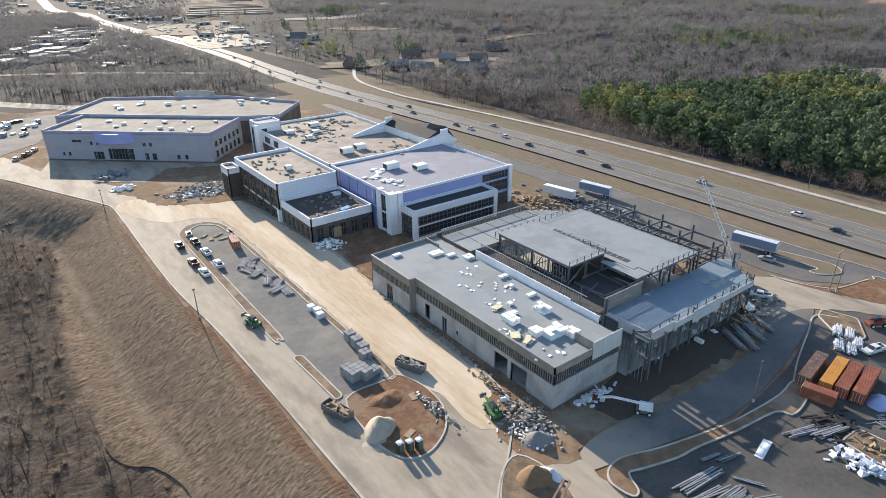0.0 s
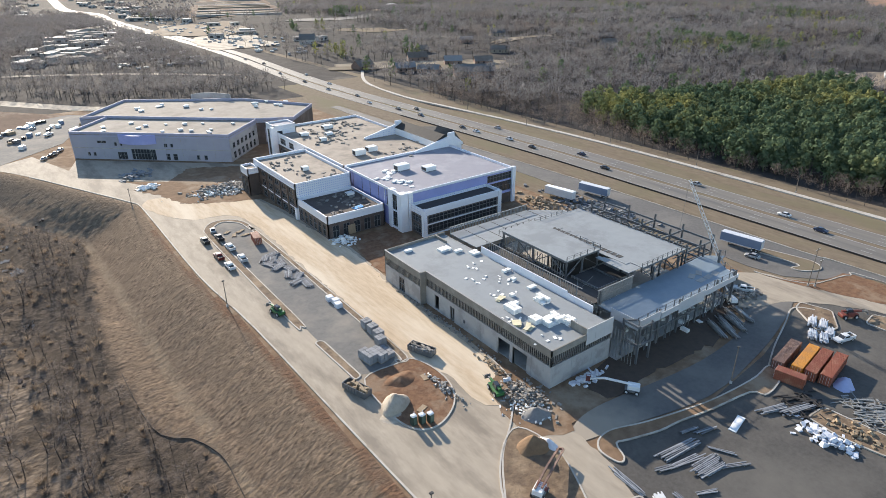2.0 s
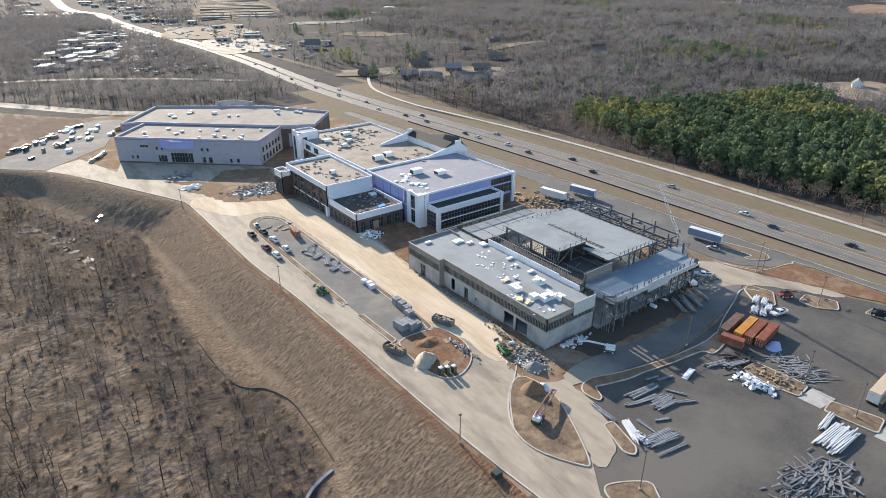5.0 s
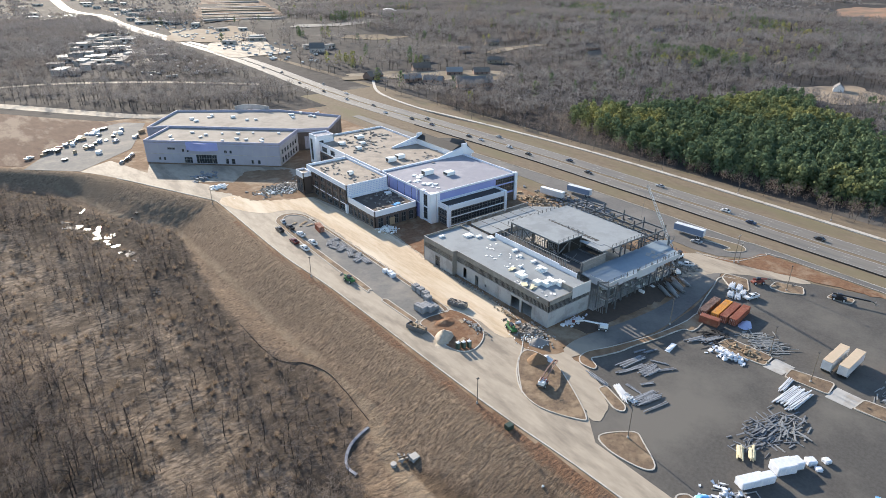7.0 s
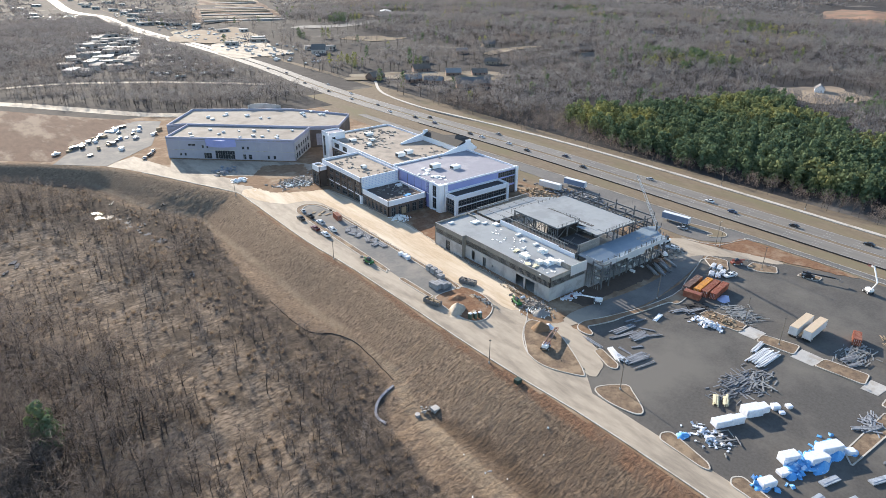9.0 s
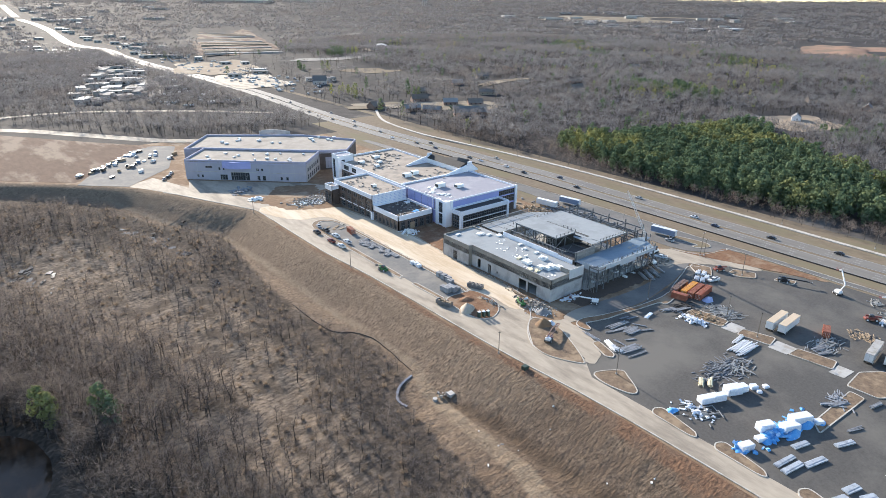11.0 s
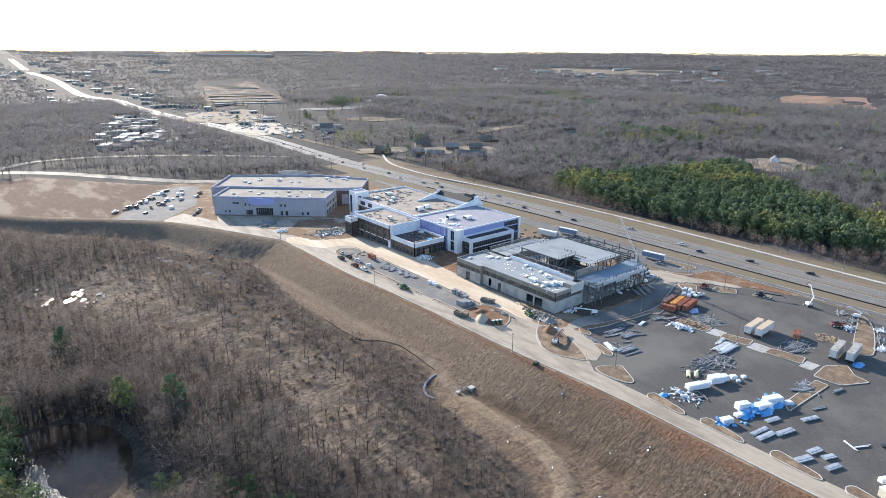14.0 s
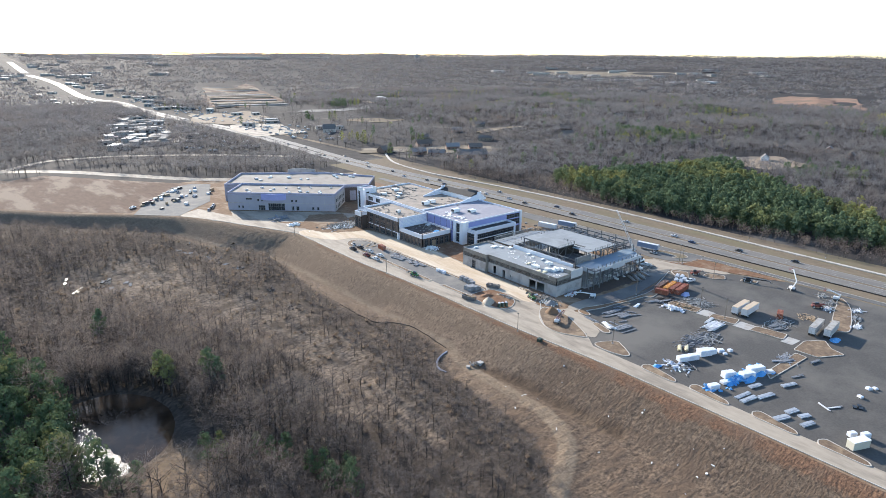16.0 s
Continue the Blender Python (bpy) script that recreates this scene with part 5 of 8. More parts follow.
BX = (28.5, 34.7, 41)
deck("upper_deck", [(28.2, 22.6), (41.4, 22.6), (41.4, 48.6), (28.2, 48.6)], 14.1, DECK, "grey boarded upper roof")
deck("main_deck", [(41.8, 14.2), (43.6, 14.2), (43.6, 10.2), (63, 10.2), (63, 50), (41.8, 50)], 12.6, DECK, "grey boarded main roof")
deck("main_deck", [(38.4, 10.6), (43.4, 10.6), (43.4, 14), (40.2, 22), (38.8, 22)], 12.5, DECK)
# Dark slab on the deck imitates the shade inside the openings.
deck("slit", [(43.5, 17.6), (45.1, 17.6), (45.1, 43.4), (43.5, 43.4)], 12.66, DARK, "dark strip painted as the shade in a row of deck openings")
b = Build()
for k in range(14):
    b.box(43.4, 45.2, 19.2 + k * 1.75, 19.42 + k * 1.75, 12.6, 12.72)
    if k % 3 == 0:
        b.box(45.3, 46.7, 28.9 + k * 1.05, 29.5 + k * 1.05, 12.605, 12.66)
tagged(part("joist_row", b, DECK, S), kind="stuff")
# Shade down in the open well is put into this deck's colour.
deck("well_deck", [(30.4, 13.4), (43, 13.4), (43, 22.6), (30.4, 22.6)], 9.0, DARK, "lower deck inside the frame, coloured dark for the well's shade")
deck("rear_deck", [(20.6, 51), (53, 51), (63, 51), (63, 56), (53.2, 64), (20.6, 64)], 10.0, DECK, "grey boarded rear deck with open joints")
b = Build()
for k in range(1, 7):
    b.box(20.6 + k * 5.4 - .12, 20.6 + k * 5.4 + .12, 51.2, 63.6, 9.98, 10.03)
part("deck_joints", b, DARK, S)
deck("canopy_deck", [(25, -3.2), (66, -3.6), (70.6, 4), (70.6, 9.4), (25, 9.0)], 8.5, DECK_BLUE, "blue-grey canopy roof deck")
deck("canopy_deck", [(66.4, 9.6), (71, 9.6), (76, 5.6), (71, 4.2)], 8.45, DECK_BLUE)
for k in range(5):
    part("loose_sheet", Build().obox(57 + (k % 3) * 3.2, 1.0 + (k // 3) * 2.8, 8.5, 8.54 + .01 * k, 2.8, 1.6, 8 * k), STUD, S)
# east side: bare frame
columns([(x, y) for x in (63, 69.5, 76) for y in (10, 20, 30, 40, 50)], 13.6)
beams("beam", [((63, y, 11.6), (76, y, 11.6)) for y in (10, 20, 30, 40, 50)] + [((x, 10, 11.6), (x, 50, 11.6)) for x in (69.5, 76)] + [((x, 10, 8.2), (x, 50, 8.2)) for x in (66, 69.5, 72.6, 76)] + [((63, y, 8.2), (76, y, 8.2)) for y in (10, 20, 30, 40, 50)])
joist_me = mesh_of("joist", Build().beam((-6.3, 0, 0), (6.3, 0, 0), .14, .3), STEEL)
for k in range(26):
    piece("joist", joist_me, S, 69.5, 11 + k * 1.5, 8.0)
# columns below the decks
columns([(x, y) for x in BX for y in (23, 35.5, 48)], 13.9)
columns([(x, y) for x in (52, 62.4) for y in (10.6, 23, 36, 49.4)], 12.4)
columns([(x, y) for x in (20.8, 31, 42, 52) for y in (63.6,)], 9.8)
columns([(25.4, -3), (33.5, -3), (41.6, -3), (49.8, -3), (58, -3), (65.8, -3.2)], 9.9)
columns([(25.4, 8.6), (38.8, 10.8), (47, 9), (58, 9), (70.2, 9), (70.2, 4.2)], 12.4)
columns([(22.6, -5.6), (22.6, -1), (27, -5.6)], 10.4)
columns([(29.4, -3), (37.5, -3), (45.7, -3), (53.9, -3), (61.9, -3.1), (33.5, 3), (41.6, 3), (49.8, 3), (58, 3), (65.8, 3)], 8.0, .3)
beams("beam", [((25.4, -3, 4.4), (65.8, -3.1, 4.4)), ((33.5, 3, 4.4), (65.8, 3, 4.4)), ((25.2, 3, 8.0), (70, 3, 8.0))], .22, .36)
for p, q in (((25.4, -3, .3), (29.4, -3, 4.2)), ((41.6, -3, 4.4), (45.7, -3, 8)), ((58, -3, .3), (61.9, -3, 4.2)), ((33.5, 3, 4.4), (37.5, 3, 8)), ((49.8, 3, .3), (53.9, 3, 4.2))):
    part("brace", Build().beam(p, q, .16, .16), STEEL, S)
beams("beam", [((x, 22.8, 13.6), (x, 48.4, 13.6)) for x in BX] + [((28.4, y, 13.6), (41.2, y, 13.6)) for y in (23, 35.5, 48)] + [((43.8, y, 12.1), (62.8, y, 12.1)) for y in (10.6, 23, 36, 49.6)]
      + [((x, 10.4, 12.1), (x, 49.8, 12.1)) for x in (52, 62.6)] + [((25.2, -3, 8.1), (66, -3.3, 8.1)), ((25.2, 8.7, 8.1), (70, 8.7, 8.1))] + [((x, -3, 8.0), (x, 8.8, 8.0)) for x in (25.4, 33.5, 41.6, 49.8, 58, 65.8)]
      + [((22.6, -5.6, z), (27, -5.6, z)) for z in (5, 9.8)] + [((22.6, -5.6, z), (22.6, -1, z)) for z in (5, 9.8)] + [((22.6, -1, 9.8), (25.4, -3, 9.8)), ((30.4, 13.4, 9.2), (43, 13.4, 9.2)), ((30.4, 13.4, 9.2), (30.4, 22.6, 9.2)),
         ((38.6, 10.8, 9.2), (38.6, 22, 9.2))])
for (p, q) in (((28.5, 23, 9.4), (28.5, 29, 13.4)), ((28.5, 35.5, 9.4), (28.5, 29, 13.4)), ((28.5, 35.5, 9.4), (28.5, 42, 13.4)), ((28.5, 48, 9.4), (28.5, 42, 13.4)), ((28.6, 23, 9.4), (34.7, 23, 13.4)), ((41, 23, 9.4), (34.7, 23, 13.4)),
               ((62.8, 10.6, 4), (62.8, 23, 11.8)), ((62.8, 36, 4), (62.8, 23, 11.8)), ((43.8, 10.4, 12), (47.8, 10.4, 8.6)), ((52, 10.4, 12), (47.8, 10.4, 8.6)), ((52, 10.4, 12), (57.2, 10.4, 8.6)), ((62.4, 10.4, 12), (57.2, 10.4, 8.6))):
    part("brace", Build().beam(p, q, .2, .2), STEEL, S)
# stud walls of the upper block and the well
b = Build()
for k in range(40):
    y = 9.6 + k * .98
    z1 = 12.6 if y > 23 else 9.6
    b.box(28.7 if y > 23 else 30.2, 28.85 if y > 23 else 30.35, y - .07, y + .07, 5.2, z1)
for k in range(13):
    b.box(30.4 + k * .98, 30.55 + k * .98, 13.2, 13.35, 6.4, 9.6)
for k in range(36):
    b.box(44 + k * .52, 44.1 + k * .52, 50.3, 50.45, 9.9, 11.6)
for k in range(52):
    b.box(20.8 + k * .62, 20.95 + k * .62, 64, 64.15, 8.2, 11.9)
tagged(part("stud_wall", b, STUD, S, "bare metal stud walls"), kind="stuff")
part("wall_track", Build().box(20.6, 53.2, 63.9, 64.2, 11.8, 12).box(28.6, 28.9, 23, 48.6, 9.3, 9.5), STUD, S)
for k in range(5):
    part("white_wall", Build().box(20.3, 20.6, 6.6 + k * 8.4, 14.94 + k * 8.4, 8.2, 11.3 - .5 * (k == 0)), WRAP, S, "long white-wrapped wall beside the low roof")
part("white_base", Build().box(20.3, 20.6, 6.6, 48.6, 0, 8.2), PANEL_C, S)
# Added dark sheet fills the gap with the shade seen between studs.
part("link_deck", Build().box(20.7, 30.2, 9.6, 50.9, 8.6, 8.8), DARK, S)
# Two added walls, not known parts, keep low sun from passing under the decks.
part("core_wall", Build().box(44, 62, 34.6, 34.9, .2, 12.1), DARK, S, "added dark wall blocking the low sun")
part("core_wall", Build().box(31, 43, 30.6, 30.9, .2, 13.4), DARK, S, "added dark wall blocking the low sun")
b = Build()
for k in range(52):
    y = 8 + k * .8
    b.box(22.4, 22.52, y - .05, y + .05, 8.8, 12.4 if k > 6 else 10.4)
b.box(22.36, 22.56, 12, 50, 12.4, 12.56)
tagged(part("stud_screen", b, STUD, S), kind="stuff")
for y0 in (14, 20, 26, 32, 38, 44):
    part("brace", Build().beam((22.6, y0, 8.8), (26, y0 + 2.6, 12.2), .16, .16), STEEL, S)
    part("brace", Build().beam((28.4, y0 + 3, 9), (28.4, y0, 13.2), .16, .16), STEEL, S)
posts((28.2, 22.7), (41.4, 22.7), 5, 14.1, 1.3)
posts((41.3, 22.7), (41.3, 30), 3, 14.1, 1.3)
posts((43.6, 10.3), (63, 10.3), 9, 12.6, 1.3)
posts((62.9, 10.3), (62.9, 50), 14, 12.6, 1.4)
posts((25, -3.2), (66, -3.5), 12, 8.5, 2.2, w=.2)
posts((66, -3.5), (70.6, 4), 3, 8.5, 1.6)
posts((70.6, 9.4), (76, 5.6), 3, 8.5, 1.6)
posts((29, 50.6), (62.8, 50.4), 14, 12.0, 1.6)
posts((53, 64), (63, 56), 6, 10, 1.5)
for k, x in enumerate((25.2, 29.2)):
    part("canopy_panel", Build().box(x, x + 3.9, -3.62, -3.44, 7.4, 9.8), mat("pale canopy panel", (.52, .53, .54), (.46, .47, .48), .4, .7) if k == 0 else bpy.data.materials["pale canopy panel"], S)
part("canopy_panel", Build().box(24.86, 25.02, -3.4, 4.6, 7.2, 9.8), bpy.data.materials["pale canopy panel"], S, "pale upstand panel along the canopy")
for k in range(9):
    x = 33.3 + k * 3.66
    part("canopy_panel", Build().box(x, x + 3.6, -3.66, -3.5, 6.4 if k in (2, 3, 4) else 7.5, 9.5 if k in (2, 3, 4) else 9.1), bpy.data.materials["pale canopy panel"], S)
b = Build()
for k in range(45):
    b.box(25.2 + k * .3, 25.36 + k * .3, 9.1, 9.24, 8.5, 12.2)
b.box(25.1, 38.8, 9.06, 9.28, 12.2, 12.36).box(25.1, 38.8, 9.06, 9.28, 10.3, 10.4)
tagged(part("stud_wall", b, STUD, S, "close row of metal studs behind the canopy"), kind="stuff")
for k in range(16):
    part("stud_post", Build().box(26 + k * 2.6, 26.12 + k * 2.6, -3.3, -3.18, .2, 8.3), STEEL, S)
for x, y in ((30, -1), (36, 0), (44, -1.4), (52, 0), (60, -1), (40, 5), (48, 6), (56, 5.4), (64, 5)):
    part("shore_post", Build().box(x - .08, x + .08, y - .08, y + .08, .2, 8.3), STUD, S)
part("slab", Build().box(20.2, 70, -2, 63, .02, .2), CONCRETE, S)
b = Build()
for k in range(11):
    b.box(20.9, 21.02, -5.4 + k * .85, -5.3 + k * .85, .2, 8.2)
for k in range(18):
    b.box(31 + k * .6, 31.12 + k * .6, 5.0, 5.15, .2, 7.6)
tagged(part("partition_studs", b, STUD, S), kind="stuff")
clutter("frame_debris", "pale scraps and packs on the slab under the frame", "debris", [(30, 1), (38, 4), (46, 0), (54, 3), (34, 16), (45, 18), (57, 16), (62, 2)], .2, FOAM, 21, (.5, 2.2), (.2, .9), 6, 3)

# ---- vehicles ----
def place(ob, spots):
    """Puts the first at the first spot (x, y, z, turn) and copies at the rest."""
    made = [ob]
    for x, y, z, a in spots[1:]:
        made.append(copy_thing(ob, pose(x, y, z, rz=a)))
    x, y, z, a = spots[0]
    ob.matrix_basis = pose(x, y, z, rz=a)
    return made


def wheel_set(t, xs, half, r=.38, w=.26):
    for x in xs:
        for s in (-1, 1):
            y = s * half
            wh = part("wheel", Build().tube((x, y - w / 2, r), (x, y + w / 2, r), r, n=12), RUBBER, t, "black tyre")
            part("rim", Build().tube((x, y + s * (w / 2 + .01), r), (x, y + s * (w / 2 + .03), r), r * .58, n=10), PIPE, wh)


def loft(sections):
    """A body from cross-sections (x, half width, z low, z high)."""
    b, vs = Build(), []
    for x, hw, z0, z1 in sections:
        c = min(.1, (z1 - z0) * .3)
        vs += [(x, -hw, z0), (x, hw, z0), (x, hw, z1 - c), (x, hw - c, z1), (x, -hw + c, z1), (x, -hw, z1 - c)]
    fs = [(0, 5, 4, 3, 2, 1), tuple(range(len(vs) - 6, len(vs)))]
    for k in range(len(sections) - 1):
        o = k * 6
        fs += [(o + i, o + (i + 1) % 6, o + 6 + (i + 1) % 6, o + 6 + i) for i in range(6)]
    return b.add(vs, fs)


def pickup(paint, label, group):
    t = thing("pickup_truck", 0, 0, 0, label, "pickup truck", group)
    part("body", loft([(-2.95, .93, .55, 1.12), (-2.9, .97, .5, 1.15), (-.9, .98, .45, 1.15), (1.2, .98, .45, 1.18), (2.6, .95, .5, 1.14), (2.95, .86, .55, .98)]), paint, t)
    part("bed", Build().box(-2.75, -1.0, -.78, .78, 1.16, 1.18), DARK, t, "dark open load bed")
    for s in (-1, 1):
        part("bed_side", Build().box(-2.9, -.95, s * .88 - .07, s * .88 + .07, 1.1, 1.42), paint, t)
    part("tailgate", Build().box(-2.95, -2.85, -.86, .86, .95, 1.42), paint, t)
    part("cab", loft([(-.95, .86, 1.1, 1.55), (-.75, .80, 1.1, 1.88), (.75, .78, 1.1, 1.88), (1.45, .86, 1.1, 1.2)]), paint, t)
    part("windscreen", Build().add([(.80, -.72, 1.84), (.80, .72, 1.84), (1.42, .80, 1.24), (1.42, -.80, 1.24)], [(0, 3, 2, 1)]), GLASS, t)
    for s in (-1, 1):
        part("side_window", Build().box(-.7, .7, s * .845 - .02, s * .845 + .02, 1.3, 1.72), GLASS, t)
        part("headlight", Build().box(2.86, 2.97, s * .68 - .16, s * .68 + .16, .78, .95), LAMP, t)
    wheel_set(t, (-1.85, 1.95), .90, .40)
    return t


def car(paint, label, group):
    t = thing("car", 0, 0, 0, label, "car", group)
    part("body", loft([(-2.3, .80, .45, .85), (-2.15, .90, .35, 1.0), (-1.0, .92, .32, 1.02), (1.0, .92, .32, .98), (2.0, .88, .35, .86), (2.3, .76, .42, .7)]), paint, t)
    part("cabin", loft([(-1.75, .74, .95, 1.05), (-1.0, .68, .95, 1.48), (.3, .68, .95, 1.50), (1.15, .76, .95, 1.0)]), GLASS, t, "dark glazed cabin")
    part("roof_panel", Build().bev(-1.0, .3, -.64, .64, 1.46, 1.54, .03), paint, t)
    for s in (-1, 1):
        part("headlight", Build().box(2.2, 2.31, s * .58 - .15, s * .58 + .15, .58, .72), LAMP, t)
    wheel_set(t, (-1.4, 1.4), .84, .33)
    return t


G_LOOP = "pickups parked in the loop"
place(pickup(CARS[0], "white pickup truck parked on pale asphalt", G_LOOP), [(-31.6, 116.3, .13, 92), (-36.4, 102.3, .1, 91), (-31.3, 105.4, .13, 88), (71.5, -30.2, .06, 165), (75.6, -1.6, .14, 118), (-62, 330, .1, 50), (-112, 318, .1, 40)])
place(pickup(CARS[1], "black pickup truck parked on pale asphalt", G_LOOP), [(-36.7, 126.6, .1, 90), (-32, 126.2, .13, 90), (-80, 326, .1, 60)])
place(pickup(CARS[3], "dark red pickup truck parked on pale asphalt", G_LOOP), [(-36.9, 111.3, .1, 92), (-95, 332, .1, 40)])
place(car(CARS[2], "silver car parked or driving on asphalt", "cars"), [(-31.6, 134.4, .13, 80), (98.7, 8.4, .12, 100), (141, 431, .16, 90), (124.6, 356, .16, -90), (146, 186, .16, 90), (147, 60, .16, 90), (-69.6, 276.4, .1, 60), (-64, 284, .1, 60), (-68, 353, .1, 50)])
place(car(CARS[1], "black car driving on the highway", "cars"), [(126, 451, .16, -90), (125, 399, .16, -90), (129.5, 320, .16, -90), (128.7, 264, .16, -90), (137.9, 257, .16, 90), (130.8, 199, .16, -90), (133, 144, .16, -90), (134.5, 98, .16, -90), (-66, 281, .1, 60), (143, -22, .16, 90), (148, -52, .16, 90)])
place(car(CARS[0], "white car on the highway", "cars"), [(136.5, 378, .16, 90), (123.8, 293, .16, -90), (131.4, 187, .16, -90), (134.6, 163, .16, -90), (141.5, 20, .16, 90), (-61, 290, .1, 60), (-86, 344, .1, 40), (-62, 370, .1, 40)])
place(car(CARS[4], "navy car on the highway", "cars"), [(143, 120, .16, 90), (130, 240, .16, -90), (138, 520, .16, 90), (134, 560, .16, -90), (137, 5, .16, -90)])


def trailer(side, roof, label, group, n=13.0):
    t = thing("semi_trailer", 0, 0, 0, label, "trailer", group)
    part("box_body", Build().box(-n / 2, n / 2, -1.28, 1.28, 1.15, 4.0), side, t)
    part("roof", Build().bev(-n / 2, n / 2, -1.3, 1.3, 4.0, 4.12, .04), roof, t)
    part("chassis", Build().box(-n / 2 + .3, n / 2 - .3, -.5, .5, .85, 1.15), RUBBER, t)
    for y in (-1.2, .03):
        part("rear_door", Build().box(-n / 2 - .05, -n / 2, y, y + 1.17, 1.25, 3.9), PIPE, t)
    for s in (-1, 1):
        part("landing_leg", Build().box(n / 2 - 3, n / 2 - 2.8, s * .8 - .08, s * .8 + .08, 0, 1.15), STEEL, t)
        part("side_rail", Build().box(-n / 2, n / 2, s * 1.3 - .03, s * 1.3 + .03, 1.1, 1.3), PIPE, t)
    wheel_set(t, (-n / 2 + 1.2, -n / 2 + 2.5), 1.0, .5, .5)
    return t


place(trailer(PIPE, TRAILER_TAN, "pale box trailer with a tan dusty roof", "trailers in the car park"), [(53, -65.2, .06, 2), (54, -69.2, .06, 2)])
place(trailer(mat("dusty grey trailer side", (.42, .41, .40), (.34, .33, .32), .5, .6), mat("dusty trailer roof", (.40, .385, .36), (.32, .305, .28), .4, .8, c3=(.26, .24, .21), scale3=.4), "dusty grey box trailer standing in the car park", "trailers in the car park"), [(57, -96, .06, 5), (59.5, -101, .06, 5)])
place(trailer(TRAILER_BLUE, PIPE, "blue grey box trailer beside the frontage road", "trailers by the frontage"), [(103.4, 15, .12, 98), (104, 78, .12, 100)])
place(trailer(WHITE, WHITE, "white box trailer behind the steel frame", "trailers by the frontage"), [(90.5, 84, .05, 100)])


def container(paint, label, n=12.19, h=2.6):
    t = thing("shipping_container", 0, 0, 0, label, "container", "containers in the car park")
    b = Build()
    k = int(n / .42)
    for i in range(k):
        x = -n / 2 + .12 + i * (n - .24) / k
        for s in (-1, 1):
            b.box(x, x + .22, s * 1.19 - .03, s * 1.19 + .03, .15, h - .12)
        b.box(x, x + .22, -1.12, 1.12, h - .06, h - .01)
    tagged(part("corrugation", b, paint, t), kind="stuff")
    part("shell", Build().box(-n / 2 + .05, n / 2 - .05, -1.17, 1.17, .1, h - .05), paint, t)
    for x in (-n / 2, n / 2 - .14):
        for s in (-1, 1):
            part("corner_post", Build().box(x, x + .14, s * 1.15 - .07, s * 1.15 + .07, 0, h), paint, t)
    for y in (-1.1, .02):
        part("door", Build().box(-n / 2 - .03, -n / 2 + .05, y, y + 1.08, .2, h - .15), paint, t)
    for y in (-.8, -.3, .3, .8):
        part("lock_bar", Build().tube((-n / 2 - .08, y, .25), (-n / 2 - .08, y, h - .2), .03, n=5), PIPE, t)
    return t


place(container(BROWN_STEEL, "brown shipping container standing on asphalt"), [(52.2, -25.6, .06, 8)])
place(container(ORANGE, "bright orange shipping container among red ones"), [(53.6, -29.2, .06, 8)])
place(container(RUST, "rust red shipping container standing on asphalt"), [(54.2, -31.9, .06, 8), (55.2, -34.7, .06, 8)])
place(container(RUST, "short rust red shipping container standing crosswise", 6.06), [(44.4, -30.4, .06, -78), (61, -79.6, .06, 20)])
solid("tarpaulin_cover", Build().heap(53, -38.2, .06, 3.4, 2.2, 1.5, 31, 12, 4), PALE_TARP, "pale lavender tarpaulin over goods beside containers", "tarpaulin", smooth=True)


def rolloff(label, load, seed):
    t = thing("skip", 0, 0, 0, label, "skip", "skips on the road")
    b = Build()
    for x0, x1, y0, y1 in ((-3.4, 3.4, -1.2, -1.08), (-3.4, 3.4, 1.08, 1.2), (-3.4, -3.28, -1.08, 1.08), (3.28, 3.4, -1.08, 1.08)):
        b.box(x0, x1, y0, y1, .2, 1.75)
    b.box(-3.3, 3.3, -1.1, 1.1, .2, .32)
    part("tub", b, CARS[5], t, "dark steel tub")
    for k in range(8):
        for s in (-1, 1):
            part("rib", Build().box(-3.2 + k * .9, -3.08 + k * .9, s * 1.25 - .06, s * 1.25 + .06, .25, 1.75), CARS[5], t)
    for y in (-.7, .5):
        part("runner", Build().box(-3.2, 3.2, y, y + .2, 0, .2), STEEL, t)
    r, l = random.Random(seed), Build()
    for k in range(26):
        l.obox(r.uniform(-2.6, 2.6), r.uniform(-.7, .7), .32 + r.uniform(.5, 1.1), 1.05 + r.uniform(.4, 1.0), r.uniform(.5, 2.2), r.uniform(.15, .6), r.uniform(-60, 60))
    l.box(-3.1, 3.1, -1.0, 1.0, .32, 1.1)
    tagged(part("load", l, load, t, "mixed scrap load"), kind="stuff")
    return t


place(rolloff("dark open skip heaped with lumber scrap", LUMBER, 1), [(-34.5, 24.6, .1, 106)])
place(rolloff("dark open skip with mixed scrap on the dirt track", RUBBLE, 2), [(-14.6, 28.4, .14, 112)])
place(container(RUST, "short rust red container with a pale roof edge beside the kerb", 6.06), [(-22.4, 116.6, .13, 82)])


